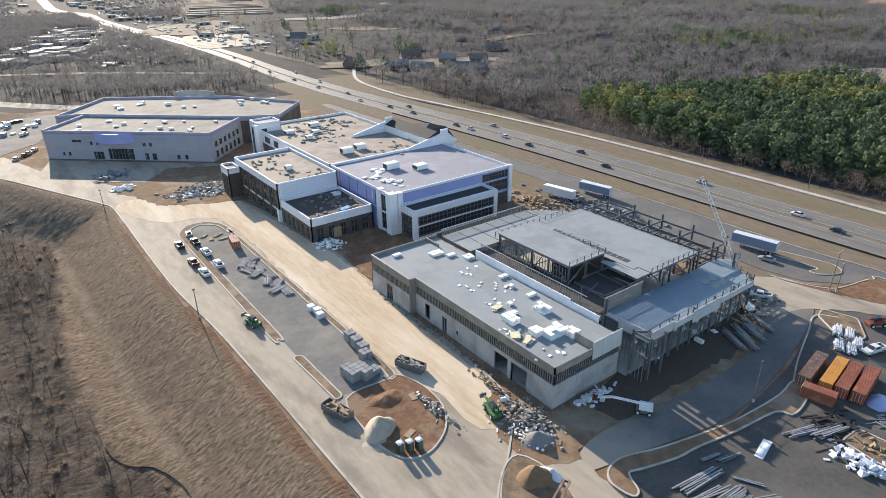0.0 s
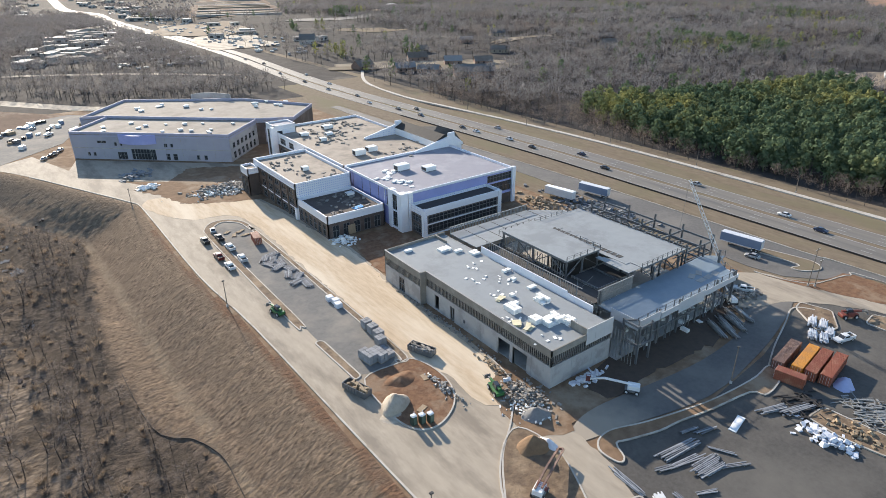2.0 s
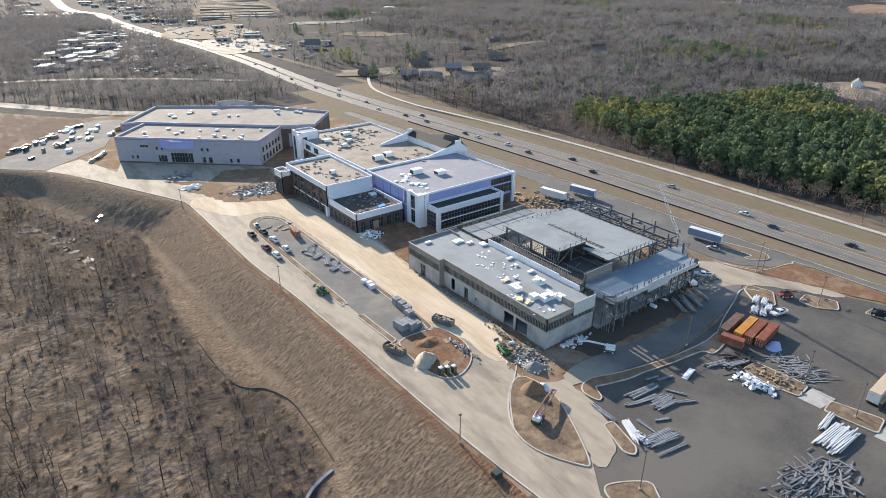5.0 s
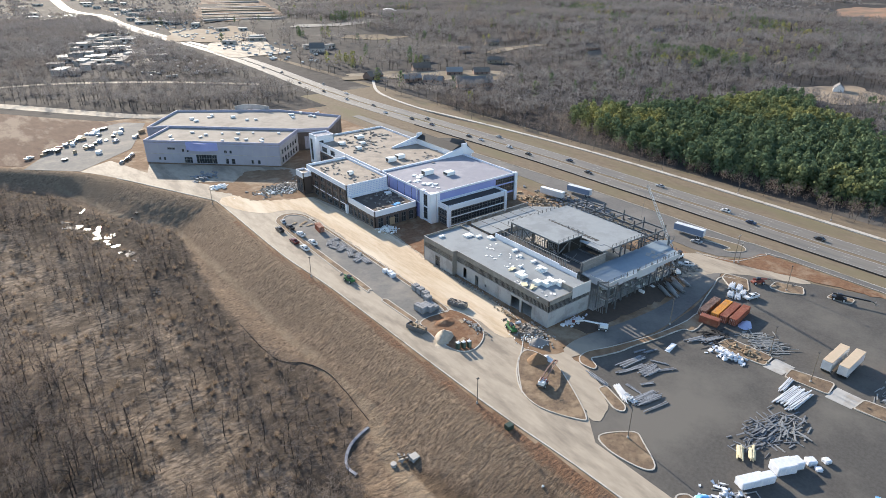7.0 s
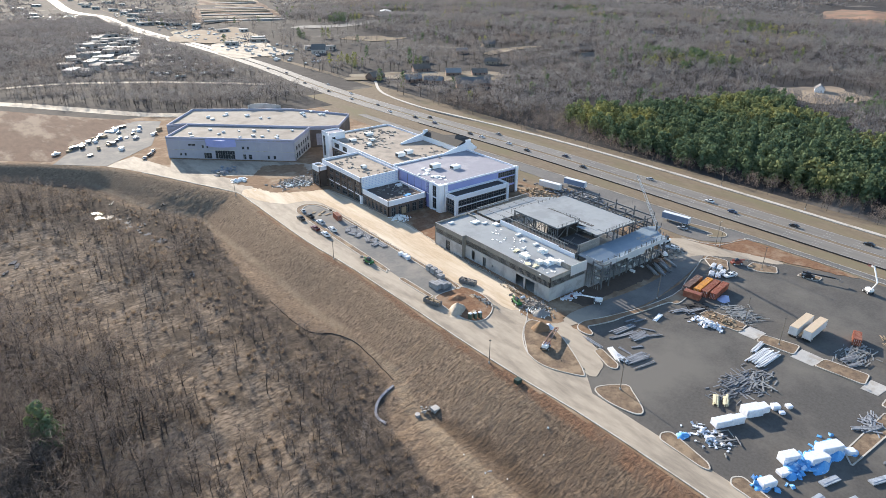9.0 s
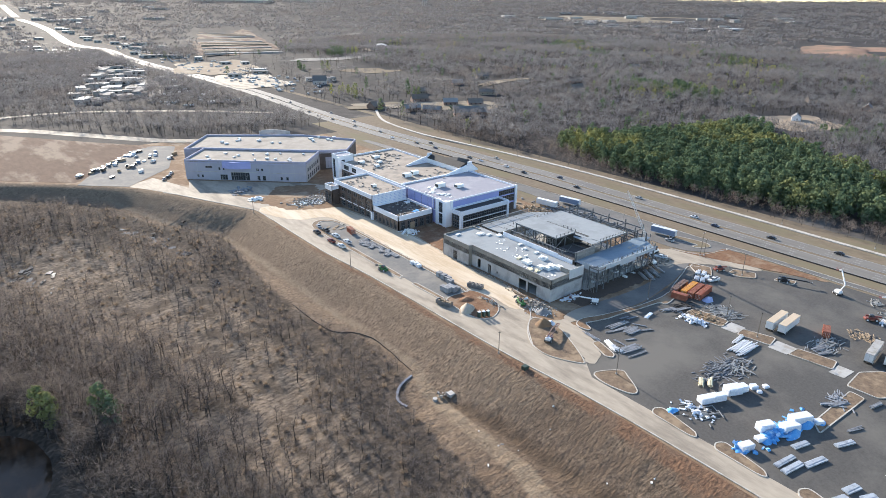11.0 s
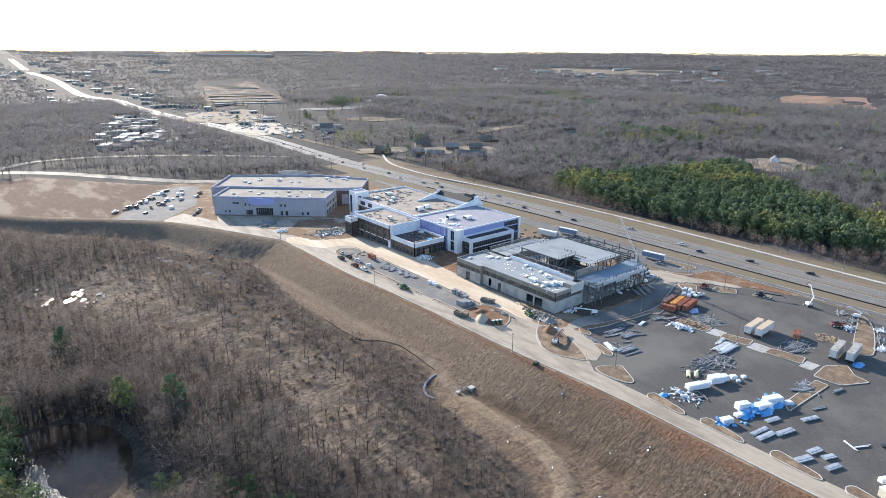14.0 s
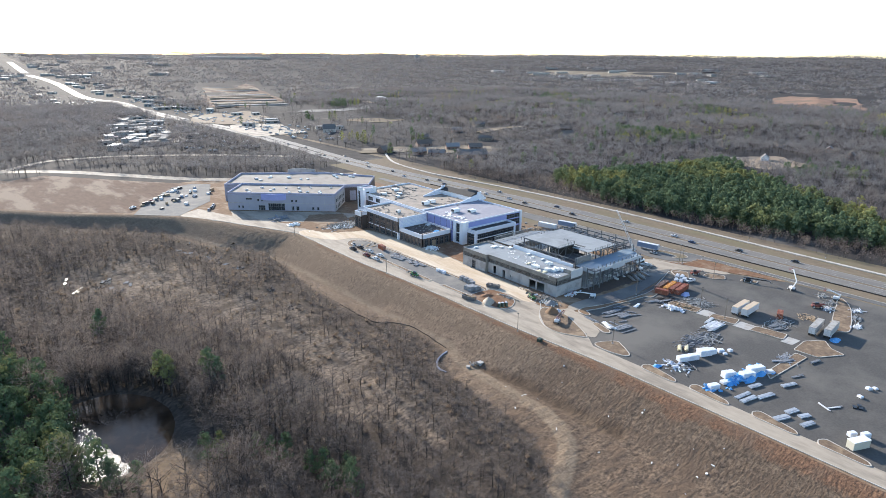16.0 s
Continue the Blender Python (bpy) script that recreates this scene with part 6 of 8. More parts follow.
def telehandler(paint, label, reach=5.0, lift=.25):
    t = thing("telehandler", 0, 0, 0, label, "telehandler", "lifting machines")
    part("chassis", Build().bev(-2.4, 2.2, -.95, .95, .6, 1.35), paint, t)
    part("cab", loft([(-1.1, .5, 1.3, 2.3), (-.9, .52, 1.3, 2.6), (.5, .52, 1.3, 2.6), (.9, .5, 1.3, 1.6)]), GLASS, t, "dark glazed cab")
    part("engine_cover", Build().bev(-.9, 1.4, -.95, -.35, 1.35, 1.85), paint, t)
    part("boom", Build().beam((-2.2, .1, 2.1), (reach, .1, 2.1 + reach * lift), .42, .5), paint, t)
    part("boom_tip", Build().beam((reach, .1, 2.1 + reach * lift), (reach + 1.6, .1, 1.7 + reach * lift), .3, .3), STEEL, t)
    part("carriage", Build().box(reach + 1.4, reach + 1.6, -.6, .8, 1.2 + reach * lift, 2.2 + reach * lift), STEEL, t)
    for y in (-.4, .6):
        part("fork", Build().box(reach + 1.6, reach + 2.9, y - .07, y + .07, 1.2 + reach * lift, 1.28 + reach * lift), STEEL, t)
    wheel_set(t, (-1.6, 1.5), .95, .62, .45)
    return t


place(telehandler(GREEN, "green telehandler with lowered boom", 2.6, -.1), [(-35.4, 67, .1, 100), (-10.2, 6.2, .14, 75)])
place(telehandler(RED_PAINT, "red telehandler parked near stone bundles", 3.4, -.1), [(84, -26, .06, -30), (86, -86, .06, -50)])
place(telehandler(CARS[1], "black telehandler with boom stretched level", 9.0, .02), [(95, -49.5, .06, -70)])


def boom_lift(label, segs, group="lifting machines", armm=None):
    t = thing("boom_lift", 0, 0, 0, label, "boom lift", group)
    part("chassis", Build().bev(-1.5, 1.5, -1.1, 1.1, .45, 1.0), STEEL, t)
    part("turntable", Build().bev(-1.6, 1.0, -.9, .9, 1.0, 2.0), WHITE, t)
    for p, q in zip(segs[:-1], segs[1:]):
        part("arm", Build().beam(p, q, .36, .42), armm or WHITE, t)
    x, y, z = segs[-1]
    bk = Build()
    for zz in (z - .2, z + .3, z + .85):
        for p, q in (((x, y - .9), (x + .9, y - .9)), ((x, y + .9), (x + .9, y + .9)), ((x, y - .9), (x, y + .9)), ((x + .9, y - .9), (x + .9, y + .9))):
            bk.beam((*p, zz), (*q, zz), .06, .06)
    bk.box(x, x + .9, y - .9, y + .9, z - .25, z - .2)
    part("basket", bk, RED_PAINT, t)
    wheel_set(t, (-1.1, 1.1), 1.05, .5, .4)
    return t


place(boom_lift("grey boom lift folded low on an island", [(-1.2, .5, 2.0), (5, .5, 2.3), (11, .5, 1.4), (10.8, -.5, 1.7), (-.5, -.5, 2.0)], armm=BROWN_STEEL), [(-22.8, -20.2, .3, 24)])
place(boom_lift("white boom lift lying low by the steel frame", [(-1.0, 0, 1.9), (6, 0, 2.2), (9, 0, 1.4)]), [(13.6, -11.6, .12, 124)])
place(boom_lift("white boom lift with its arm raised", [(-1.0, 0, 1.9), (-2.6, 0, 5.5), (.8, 0, 10.5), (2.0, 0, 10.2)]), [(100.8, -68.7, .06, 60)])
place(boom_lift("white boom lift with half-raised arm beside trailers", [(-1.0, 0, 1.9), (-2, 0, 3), (3, 0, 4.5), (4.4, 0, 4.0)]), [(103, -88, .06, 100)])
place(boom_lift("white boom lift standing by the frame", [(-1.0, 0, 1.9), (5, 0, 3.2), (8, 0, 2.4)]), [(-1.5, 8.5, .1, 150), (66.6, -3.4, .1, 60)][1:])

# crane with a lattice boom
t = thing("mobile_crane", 76.5, 4.4, 0, "mobile crane with a pale lattice boom over the frame", "crane")
part("carrier", Build().bev(73.5, 81.5, 3.1, 5.7, .8, 1.8), WHITE, t)
part("superstructure", Build().bev(74, 78.5, 3.3, 5.5, 1.8, 3.5), CARS[2], t)
part("crane_cab", Build().bev(78.6, 80.2, 3.3, 4.7, 1.8, 3.4), GLASS, t)
a_, b_ = Vector((75.6, 4.2, 3.2)), Vector((67.6, 15.4, 30.5))
lat = Build()
ax = (b_ - a_).normalized()
s1 = ax.orthogonal().normalized()
s2 = ax.cross(s1)
offs = [s1 * .55 + s2 * .55, s1 * -.55 + s2 * .55, s1 * -.55 - s2 * .55, s1 * .55 - s2 * .55]
for o in offs:
    lat.beam(a_ + o, b_ + o * .5, .12, .12)
N = 22
for k in range(N):
    p0, p1 = a_.lerp(b_, k / N), a_.lerp(b_, (k + 1) / N)
    f0, f1 = 1 - .5 * k / N, 1 - .5 * (k + 1) / N
    for i in range(4):
        lat.beam(p0 + offs[i] * f0, p1 + offs[(i + 1) % 4] * f1, .07, .07)
part("lattice_boom", lat, PIPE, t)
part("hoist_line", Build().tube(b_, (b_.x - .4, b_.y + .5, 14), .03, n=4), STEEL, t)
for x in (74.6, 76, 79, 80.4):
    for y in (3.2, 5.6):
        part("wheel", Build().tube((x, y - .2, .55), (x, y + .2, .55), .55, n=10), RUBBER, t)

# ---- building materials on the site ----
def pallet_blocks(x, y, z, a, nx_, ny_, nz_, group="block pallets in the loop"):
    t = thing("block_pallet", x, y, z, "pallet of stacked grey concrete blocks", "block pallet", group)
    me = bpy.data.meshes.get("cube_of_blocks") or mesh_of("cube_of_blocks", Build().bev(-.54, .54, -.54, .54, 0, 1.05, .03), BLOCK)
    c, s = math.cos(radians(a)), math.sin(radians(a))
    for i in range(nx_):
        for j in range(ny_):
            for k in range(nz_):
                u, w = (i - (nx_ - 1) / 2) * 1.16, (j - (ny_ - 1) / 2) * 1.16
                piece("cube", me, t, x + u * c - w * s, y + u * s + w * c, z + .12 + k * 1.1, a)
    b = Build()
    b.obox(x, y, z, z + .12, nx_ * 1.16, ny_ * 1.16, a)
    part("pallet", b, LUMBER, t)
    return t


for i, (x, y) in enumerate(((-26.6, 33.6), (-24.2, 32.6), (-21.9, 33.2))):
    pallet_blocks(x, y, .13, 8, 2, 4, 2 if i < 2 else 1)
for x, y in ((-19.6, 46.4), (-19.5, 43.4), (-19.7, 40.2), (-20.8, 37.4)):
    pallet_blocks(x, y, .13, 2, 2, 2, 2)
for x, y in ((-20.8, 65), (-20.2, 62.6), (-20.6, 60.2)):
    b = Build().bev(x - .9, x + .9, y - .9, y + .9, .13, 1.5, .08)
    solid("wrapped_pallet", b, WHITE_TARP, "white wrapped pallet on grey asphalt", "pallet", "wrapped pallets in the loop")


def stack(x, y, z, a, length, width, rows, layers, material, label, name="steel_stack", category="steel", group="stacked stock", h=.22, seed=0):
    """Long members laid side by side in layers on two timbers, slightly askew."""
    r = random.Random(seed * 7 + int(x * 3) + int(y))
    t = thing(name, x, y, z, label, category, group)
    ca, sa = math.cos(radians(a)), math.sin(radians(a))
    for u in (-.3, .3):
        part("bearer", Build().obox(x + u * length * ca, y + u * length * sa, z, z + .14, .14, width, a), LUMBER, t)
    for k in range(layers):
        for j in range(rows - k):
            w = (j - (rows - k - 1) / 2) * width / rows
            l2 = length * r.uniform(.7, 1.04)
            u = r.uniform(-.1, .1) * length
            part("member", Build().obox(x - w * sa + u * ca, y + w * ca + u * sa, z + .14 + k * h, z + .14 + (k + r.uniform(.7, .9)) * h, l2, width / rows * r.uniform(.5, .85), a + r.uniform(-3, 3)), material, t)
    return t


ST = "bundle of grey steel members lying on asphalt"
for i, (x, y, a, l, w) in enumerate(((6.3, -28.4, 7, 10, 2.4), (5.0, -31.0, 12, 9, 1.3), (7.0, -34.2, 6, 7, 3.6), (10.8, -36.8, 28, 7, 1.0), (-3.6, -36.7, -87, 6, 1.0), (-4.2, -41.4, 10, 9, 3.8), (-5, -45.2, 10, 9.4, .8),
                                     (15.4, -28.4, 12, 6, 1.2), (-8.0, -27.4, -85, 7, 1.4), (32.4, -33.2, 20, 7, 1.8), (36.4, -36.2, 14, 8, 2.2), (13, -26.4, 14, 5, .8), (0, -29.6, 20, 4, 1.2), (1.4, -37.6, 24, 4.4, .8), (12.8, -33.6, 60, 5, .6), (48.4, -82.4, 14, 7, 2.4), (46.4, -84.8, 24, 6, 1.6), (19, -99.6, 22, 7, 1.6),
                                     (16.6, -97.6, 40, 5, 1.4), (27, -106.8, 12, 6, 1.4), (10, -107.2, 20, 6, 1.2))):
    stack(x, y, .07, -a, l, w, max(int(w / .32), 3), 2 if w > 1.3 else 1, STEEL_STOCK, ST, seed=i)
for x, y, a in ((-5.2, -121.4, 60), (-3.2, -123.6, -30)):
    stack(x, y, .07, a, 6, .7, 2, 1, PIPE, "pale steel plank lying on asphalt", group="loose planks")
stack(-7.9, -36.1, .07, 64, 7.6, 2.4, 8, 3, PIPE, "white bundle of long studs beside the small island", "stud_bundle", "steel studs", "pipe bundles", .22)
stack(27.6, -65.6, .07, -2, 11.8, 5.4, 13, 2, PIPE, "bundle of long white pipes on timber bearers", "pipe_stack", "pipes", "pipe bundles", .34)
stack(31.8, -61.6, .07, 4, 8, 1.6, 5, 2, PIPE, "bundle of long white pipes on timber bearers", "pipe_stack", "pipes", "pipe bundles", .3)
for i, (x, y) in enumerate(((-22.6, 103), (-23.6, 99.4), (-22.2, 96), (-24.2, 93.2), (-22.0, 90), (-23.8, 86.8), (-22.0, 83.8), (-23.6, 80.6), (-21.8, 77.6), (-25.4, 101.6), (-25.8, 96.4))):
    stack(x, y, .13, (12, 64, 84, 30, 100, 70, 48, 20, 88, 60, 110)[i], 5.2, 2.6, 9, 2, STEEL_STOCK, "tangled bundle of grey metal studs in the loop parking", "stud_bundle", "steel studs", "stud bundles in the loop", .2, i)
for i, (x, y, a) in enumerate(((-24, 128.6, 30), (-26.8, 126.4, 70), (-23.4, 124.6, 10), (-28, 130.4, 40))):
    stack(x, y, .13, a, 3.4, 1.4, 4, 1, LUMBER, "short stack of timber formwork", "timber_stack", "timber", "formwork in the loop", .18, i)
for i, (x, y, a) in enumerate(((51, -8.8, 60), (53, -11, 62), (55.2, -8.6, 60), (57.6, -10, 64), (60, -8, 60), (63.2, -8.8, 64))):
    stack(x, y, .12, a, 8, 1.6, 7, 3, STUD, "bundle of metal studs on dark brown soil", "stud_bundle", "steel studs", "stud bundles by the frame", .22, i)
for i, (x, y, a) in enumerate(((74, -21.6, 22), (74.6, -24, 20), (67.6, -24.6, 24), (68.2, -27, 26), (72, -26.8, 20))):
    stack(x, y, .07, a, 5, 2.2, 6, 3, PIPE, "striped bundle of pale sheet metal beside containers", "sheet_bundle", "sheet metal", "bundles by the containers", .3, i)
for x, y, a, l in ((22.2, -31, 12, 5.6),):
    solid("white_panel", Build().obox(x, y, .06, .24, l, 1.5, a).obox(x + .1, y - .7, .24, .3, l * .95, .2, a), WHITE, "white flat panel lying on asphalt", "panel")
for i, (x, y, a) in enumerate(((-3.4, -67.6, 30), (-1.6, -69.6, 28))):
    stack(x, y, .07, a, 5, 1.8, 4, 3, YELLOW_FOAM, "bundle of pale yellow boards", "board_bundle", "boards", "yellow board bundles", .3, i)


def pack(x, y, a, l, w, h, label, tarp=None, seed=0, group="wrapped packs in the car park"):
    """A plastic-wrapped load with rounded, slightly sagging edges, on bearers."""
    a, h, l, w = -a, h * .84, l * .9, w * .94
    r = random.Random(seed)
    t = thing("wrapped_pack", x, y, .06, label, "wrapped load", group)
    ca, sa = math.cos(radians(a)), math.sin(radians(a))
    b = Build().bev(-l / 2, l / 2, -w / 2, w / 2, .12, h, .22)
    b.v = [(x + u * ca - v * sa, y + u * sa + v * ca, .06 + zz) for u, v, zz in ((u + r.uniform(-.04, .04), v + r.uniform(-.04, .04), zz) for u, v, zz in b.v)]
    part("wrapping", b, WHITE_TARP, t)
    for u in np.linspace(-l / 2 + .6, l / 2 - .6, max(int(l / 1.3), 2)):
        for w2 in (-1, 1):
            part("strap", Build().obox(x + u * ca - w2 * (w / 2 + .03) * sa, y + u * sa + w2 * (w / 2 + .03) * ca, .2, h - .2, .06, .05, a), FOAM, t)
    if tarp:
        part("tarpaulin", Build().heap(x + tarp[0] * .8, y + tarp[1] * .7, .02, tarp[2] * 1.05, tarp[3] * 1.15, tarp[4] * 1.2, seed + 5, 26, 6), BLUE_TARP, t, "crumpled blue tarpaulin", True)
    return t


WL = "white plastic-wrapped load standing on asphalt"
for i, (x, y, a, l, w, h) in enumerate(((-10.6, -74, 22, 7.4, 3.0, 2.3), (-7.6, -75.6, 22, 5, 2.4, 2.6), (-.6, -76.4, 24, 6.0, 3.6, 2.9), (3.0, -77.6, 24, 3.4, 3.0, 2.4), (6.8, -79.4, 30, 2.6, 2.2, 1.6), (10.2, -81.6, 20, 2.0, 1.8, 1.2), (6.0, -81.6, 40, 1.8, 1.6, 1.0))):
    pack(x, y, a, l, w, h, WL, seed=i)
BL = "white wrapped load under crumpled blue tarpaulins"
for i, (x, y, a, l, w, h, tp) in enumerate(((-22.6, -91.6, 20, 4.6, 2.6, 2.2, (-1.6, .6, 2.8, 1.8, .8)), (-15.8, -92.4, 20, 3.4, 2.4, 1.4, (1.2, -1.2, 2.6, 1.6, 1.2)), (-10.4, -91, 24, 5.4, 3.0, 2.8, (-1.2, -2.6, 4.2, 1.8, 1.2)), (-5, -95.4, 24, 6.0, 3.2, 2.6, (-.5, -2.4, 4.6, 1.5, 1.3)),
                                           (.6, -95.8, 24, 7.4, 3.2, 3.2, (1.5, -2.4, 4.6, 1.6, 1.5)), (4.6, -99.4, 30, 3.0, 2.2, 1.4, (.6, -.4, 2.2, 1.6, 1.0)))):
    pack(x, y, a, l, w, h, BL, tp, seed=20 + i, group="blue-tarped loads in the car park")
solid("blue_sheet", Build().heap(-23.6, -69.8, .06, 2.4, 1.6, .9, 44, 12, 4), BLUE_TARP, "crumpled blue tarpaulin on the car park", "tarpaulin", smooth=True)
solid("blue_sheet", Build().heap(54.4, -104.6, .06, 3.2, 2.2, 1.2, 45, 12, 4), BLUE_TARP, "crumpled blue tarpaulin beside a trailer", "tarpaulin", smooth=True)
BUNDLES = [(-13.6, -105.8, -16, 7.5, 1.8), (-20.4, -103, -11, 7.6, 1.8), (-9.6, -100.4, -16, 5.6, 1.7), (.5, -107.8, -21, 6.4, 1.6), (-23.3, -115.1, -20, 5.8, 2.2), (-16.6, -115.6, -16, 5, 2), (-20.6, -122, -18, 5.4, 1.8), (-16.4, -119.4, -24, 4.2, 1.8), (-19.5, -100.6, -10, 7.6, 1.5)]
for x, y in ((2.6, -128), (4.6, -128.8), (3.4, -129.6)):
    solid("dark_pallet", Build().obox(x, y, .06, .5, 1.8, 1.2, 24), CARS[1], "low dark pallet of roofing rolls", "pallet", "dark pallets")
t = thing("site_office", -20.4, -135.6, .06, "cream site office container with a white roof", "site office")
part("walls", Build().obox(-21.4, -136.4, .1, 2.7, 6.4, 2.5, -24), mat("cream cladding", (.58, .54, .44), (.52, .48, .39), .6, .7), t)
part("roof", Build().obox(-21.4, -136.4, 2.7, 2.85, 6.6, 2.7, -24), WHITE, t)
for i, (x, y, l, h) in enumerate(((-14.2, -136.2, 3.2, 2.2), (-16.4, -133.2, 3.0, 1.8), (11.4, -127, 1.6, 1.0), (19.8, -127, 2.0, 1.1), (22, -128.4, 1.6, .8))):
    pack(x, y, 24, l, 1.9, h, WL, seed=50 + i)


def rubble(name, label, category, x, y, rx, ry, z, n, size, material, seed, h=1.2, kind="stuff"):
    """A loose heap of lumps and slabs."""
    r, b = random.Random(seed), Build()
    for _ in range(n):
        u, v = r.gauss(0, .42), r.gauss(0, .42)
        lift = max(0, h * (1 - (u * u + v * v) * 1.6)) * r.random()
        if r.random() < .6:
            b.chunk(x + u * rx, y + v * ry, z + lift + .1, r.uniform(*size), r)
        else:
            b.obox(x + u * rx, y + v * ry, z + lift, z + lift + r.uniform(.08, .3), r.uniform(size[0], size[1] * 2.4), r.uniform(size[0], size[1]), r.uniform(0, 180))
    return solid(name, b, material, label, category, kind=kind)


def strewn(name, label, category, x, y, rx, ry, z, n, material, seed, turn=20, long=(1.2, 4.5), kind="stuff"):
    """Long members lying in loose, roughly parallel layers."""
    r, b = random.Random(seed), Build()
    for _ in range(n):
        u, v = r.gauss(0, .42), r.gauss(0, .42)
        lift = r.choice((0, 0, .16, .32))
        b.obox(x + u * rx, y + v * ry, z + lift, z + lift + r.uniform(.08, .22), r.uniform(*long), r.uniform(.1, .42), turn + r.choice((0, 0, 0, 90)) + r.gauss(0, 14))
    return solid(name, b, material, label, category, kind=kind)


rubble("rubble_heap", "heap of broken pale concrete and boards by the corner", "rubble", -6, 1, 5, 8, .1, 330, (.16, .6), RUBBLE, 61, 1.3)
rubble("scrap_heap", "scattered scrap timber and plastic beside rubble", "scrap", -8.5, -2, 5.6, 7, .1, 80, (.12, .42), FOAM, 62, 1.0)
solid("gravel_mound", Build().heap(-8.6, -4.6, .1, 3.2, 2.8, 2.2, 63), GRAVEL, "grey gravel pile beside rubble", "gravel pile", smooth=True)
solid("soil_hill", Build().heap(-15.6, -11.0, .2, 3.1, 2.8, 2.9, 64, 20, 7, .85), mat("brown soil pile", (.27, .170, .098), (.19, .118, .068), 1, .95, bump=.2), "tan soil pile on the teardrop island", "soil pile", smooth=True)
solid("plastic_sheet", Build().heap(-12.6, -12.2, .2, 1.2, 2.6, 1.5, 65, 14, 5), WHITE_TARP, "crumpled white plastic over a soil pile", "plastic sheet", smooth=True)
solid("sand_mound", Build().heap(-30.4, 15.6, .2, 3.4, 3.2, 3.0, 66, 22, 8, .72), SAND, "large pale sand pile with shaded flank", "sand pile", smooth=True)
solid("sand_spill", Build().heap(-31.8, 13.2, .12, 3.6, 3.0, .25, 67, 22, 4), SAND, "thin spill of pale sand", "sand", smooth=True)
solid("soil_mound", Build().heap(-24.6, 22.4, .2, 4.6, 2.6, 1.1, 68), RED_SOIL, "low heap of red soil on the island", "soil pile", smooth=True)
solid("soil_mound", Build().heap(12, 77, .1, 6, 5, 1.2, 69), RED_SOIL, "low heap of red soil between buildings", "soil pile", smooth=True)
rubble("white_scrap", "crumpled white sheeting at the wall's foot", "scrap", 9.6, -2.6, 5.5, 1.6, .1, 90, (.25, .7), WHITE_TARP, 70, .6)
rubble("pipe_scrap", "short white pipes spilling off the small island", "pipes", -8.2, -38.6, 1.8, 3.5, .1, 36, (.2, .5), PIPE, 71, 1.0)
rubble("white_bags", "row of white bags and bundles beside an island", "bags", 32.4, -44.4, 2.6, 7, .1, 90, (.3, .8), WHITE_TARP, 72, .9)
rubble("tarp_heap", "crumpled blue tarpaulins tucked between wrapped loads", "tarpaulin", -6, -94.4, 12, 3.4, .07, 80, (.35, 1.1), BLUE_TARP, 190, 1.1)
rubble("tarp_heap", "crumpled blue tarpaulin beside a wrapped load", "tarpaulin", -23, -90.4, 3, 2.4, .07, 26, (.3, .9), BLUE_TARP, 191, 1.0)
for x, y, a, l, w in BUNDLES:
    t = thing("panel_bundle", x, y, .07, "banded bundle of pale grey metal panels on asphalt", "panel bundle", "panel bundles in the car park")
    ca, sa = math.cos(radians(a)), math.sin(radians(a))
    part("panel_block", Build().obox(x, y, .2, .62, l, w, a), PALE_STEEL, t)
    part("top_sheet", Build().obox(x + .15, y + .1, .62, .7, l * .95, w * .55, a + 1.5), PALE_STEEL, t)
    for u in (-.3, .3):
        part("bearer", Build().obox(x + u * l * ca, y + u * l * sa, .07, .2, .16, w, a), LUMBER, t)
strewn("bundle_heap", "grey bundles and offcuts heaped on asphalt", "scrap", 48, -47, 6, 7, .1, 120, STUD, 73, -40)
strewn("dark_stock", "dark steel stock lying beside the soil island", "scrap", 38, -36.5, 7, 4, .1, 80, BLACK_ROOF, 74, -30)
rubble("lumber_heap", "brown timber offcuts on the soil island", "timber", 38.6, -45.6, 3.4, 6, .25, 60, (.2, .6), LUMBER, 75, .6)
strewn("steel_scrap", "scattered dark steel members on asphalt", "scrap", 9, -67.4, 13, 6, .07, 130, STEEL_STOCK, 76, -12)
strewn("steel_scrap", "pale steel offcuts lying among dark members", "scrap", 14, -70, 9, 5, .07, 60, STUD, 77, 10)
rubble("bag_heap", "heaped white bags and blue sheeting", "bags", -18.6, -74, 4.6, 6, .07, 56, (.25, .7), WHITE_TARP, 78, .8)
strewn("stud_scrap", "loose metal studs among white bags", "scrap", -18, -75.4, 5, 6, .07, 70, STUD, 178, -40, (.8, 3.4))
strewn("wire_heap", "grey tangled stock beside the soil strip", "scrap", 22, -98.5, 7, 4, .07, 70, STEEL_STOCK, 179, 20, (.8, 3.4))
rubble("plank_heap", "pale planks and scrap by the kerb", "timber", -4.6, 13.4, 1.4, 8, .12, 36, (.12, .5), LUMBER, 79, .5)
rubble("edge_rubble", "small rubble along the building's foot", "rubble", -2.4, 38, 1.1, 26, .1, 150, (.12, .4), RUBBLE, 80, .3)
rubble("yard_rubble", "white scrap heap before the far buildings", "rubble", -12, 178, 15, 9, .16, 460, (.25, .95), RUBBLE, 81, 1.5)
rubble("yard_rubble", "pale boards and plastic on the churned soil", "rubble", -14, 176, 14, 8, .2, 170, (.25, .8), FOAM, 97, 1.0)
rubble("yard_rubble", "white scrap heap beside the middle building", "rubble", 2, 98.6, 5, 5, .15, 80, (.3, .9), FOAM, 82, 1.2)
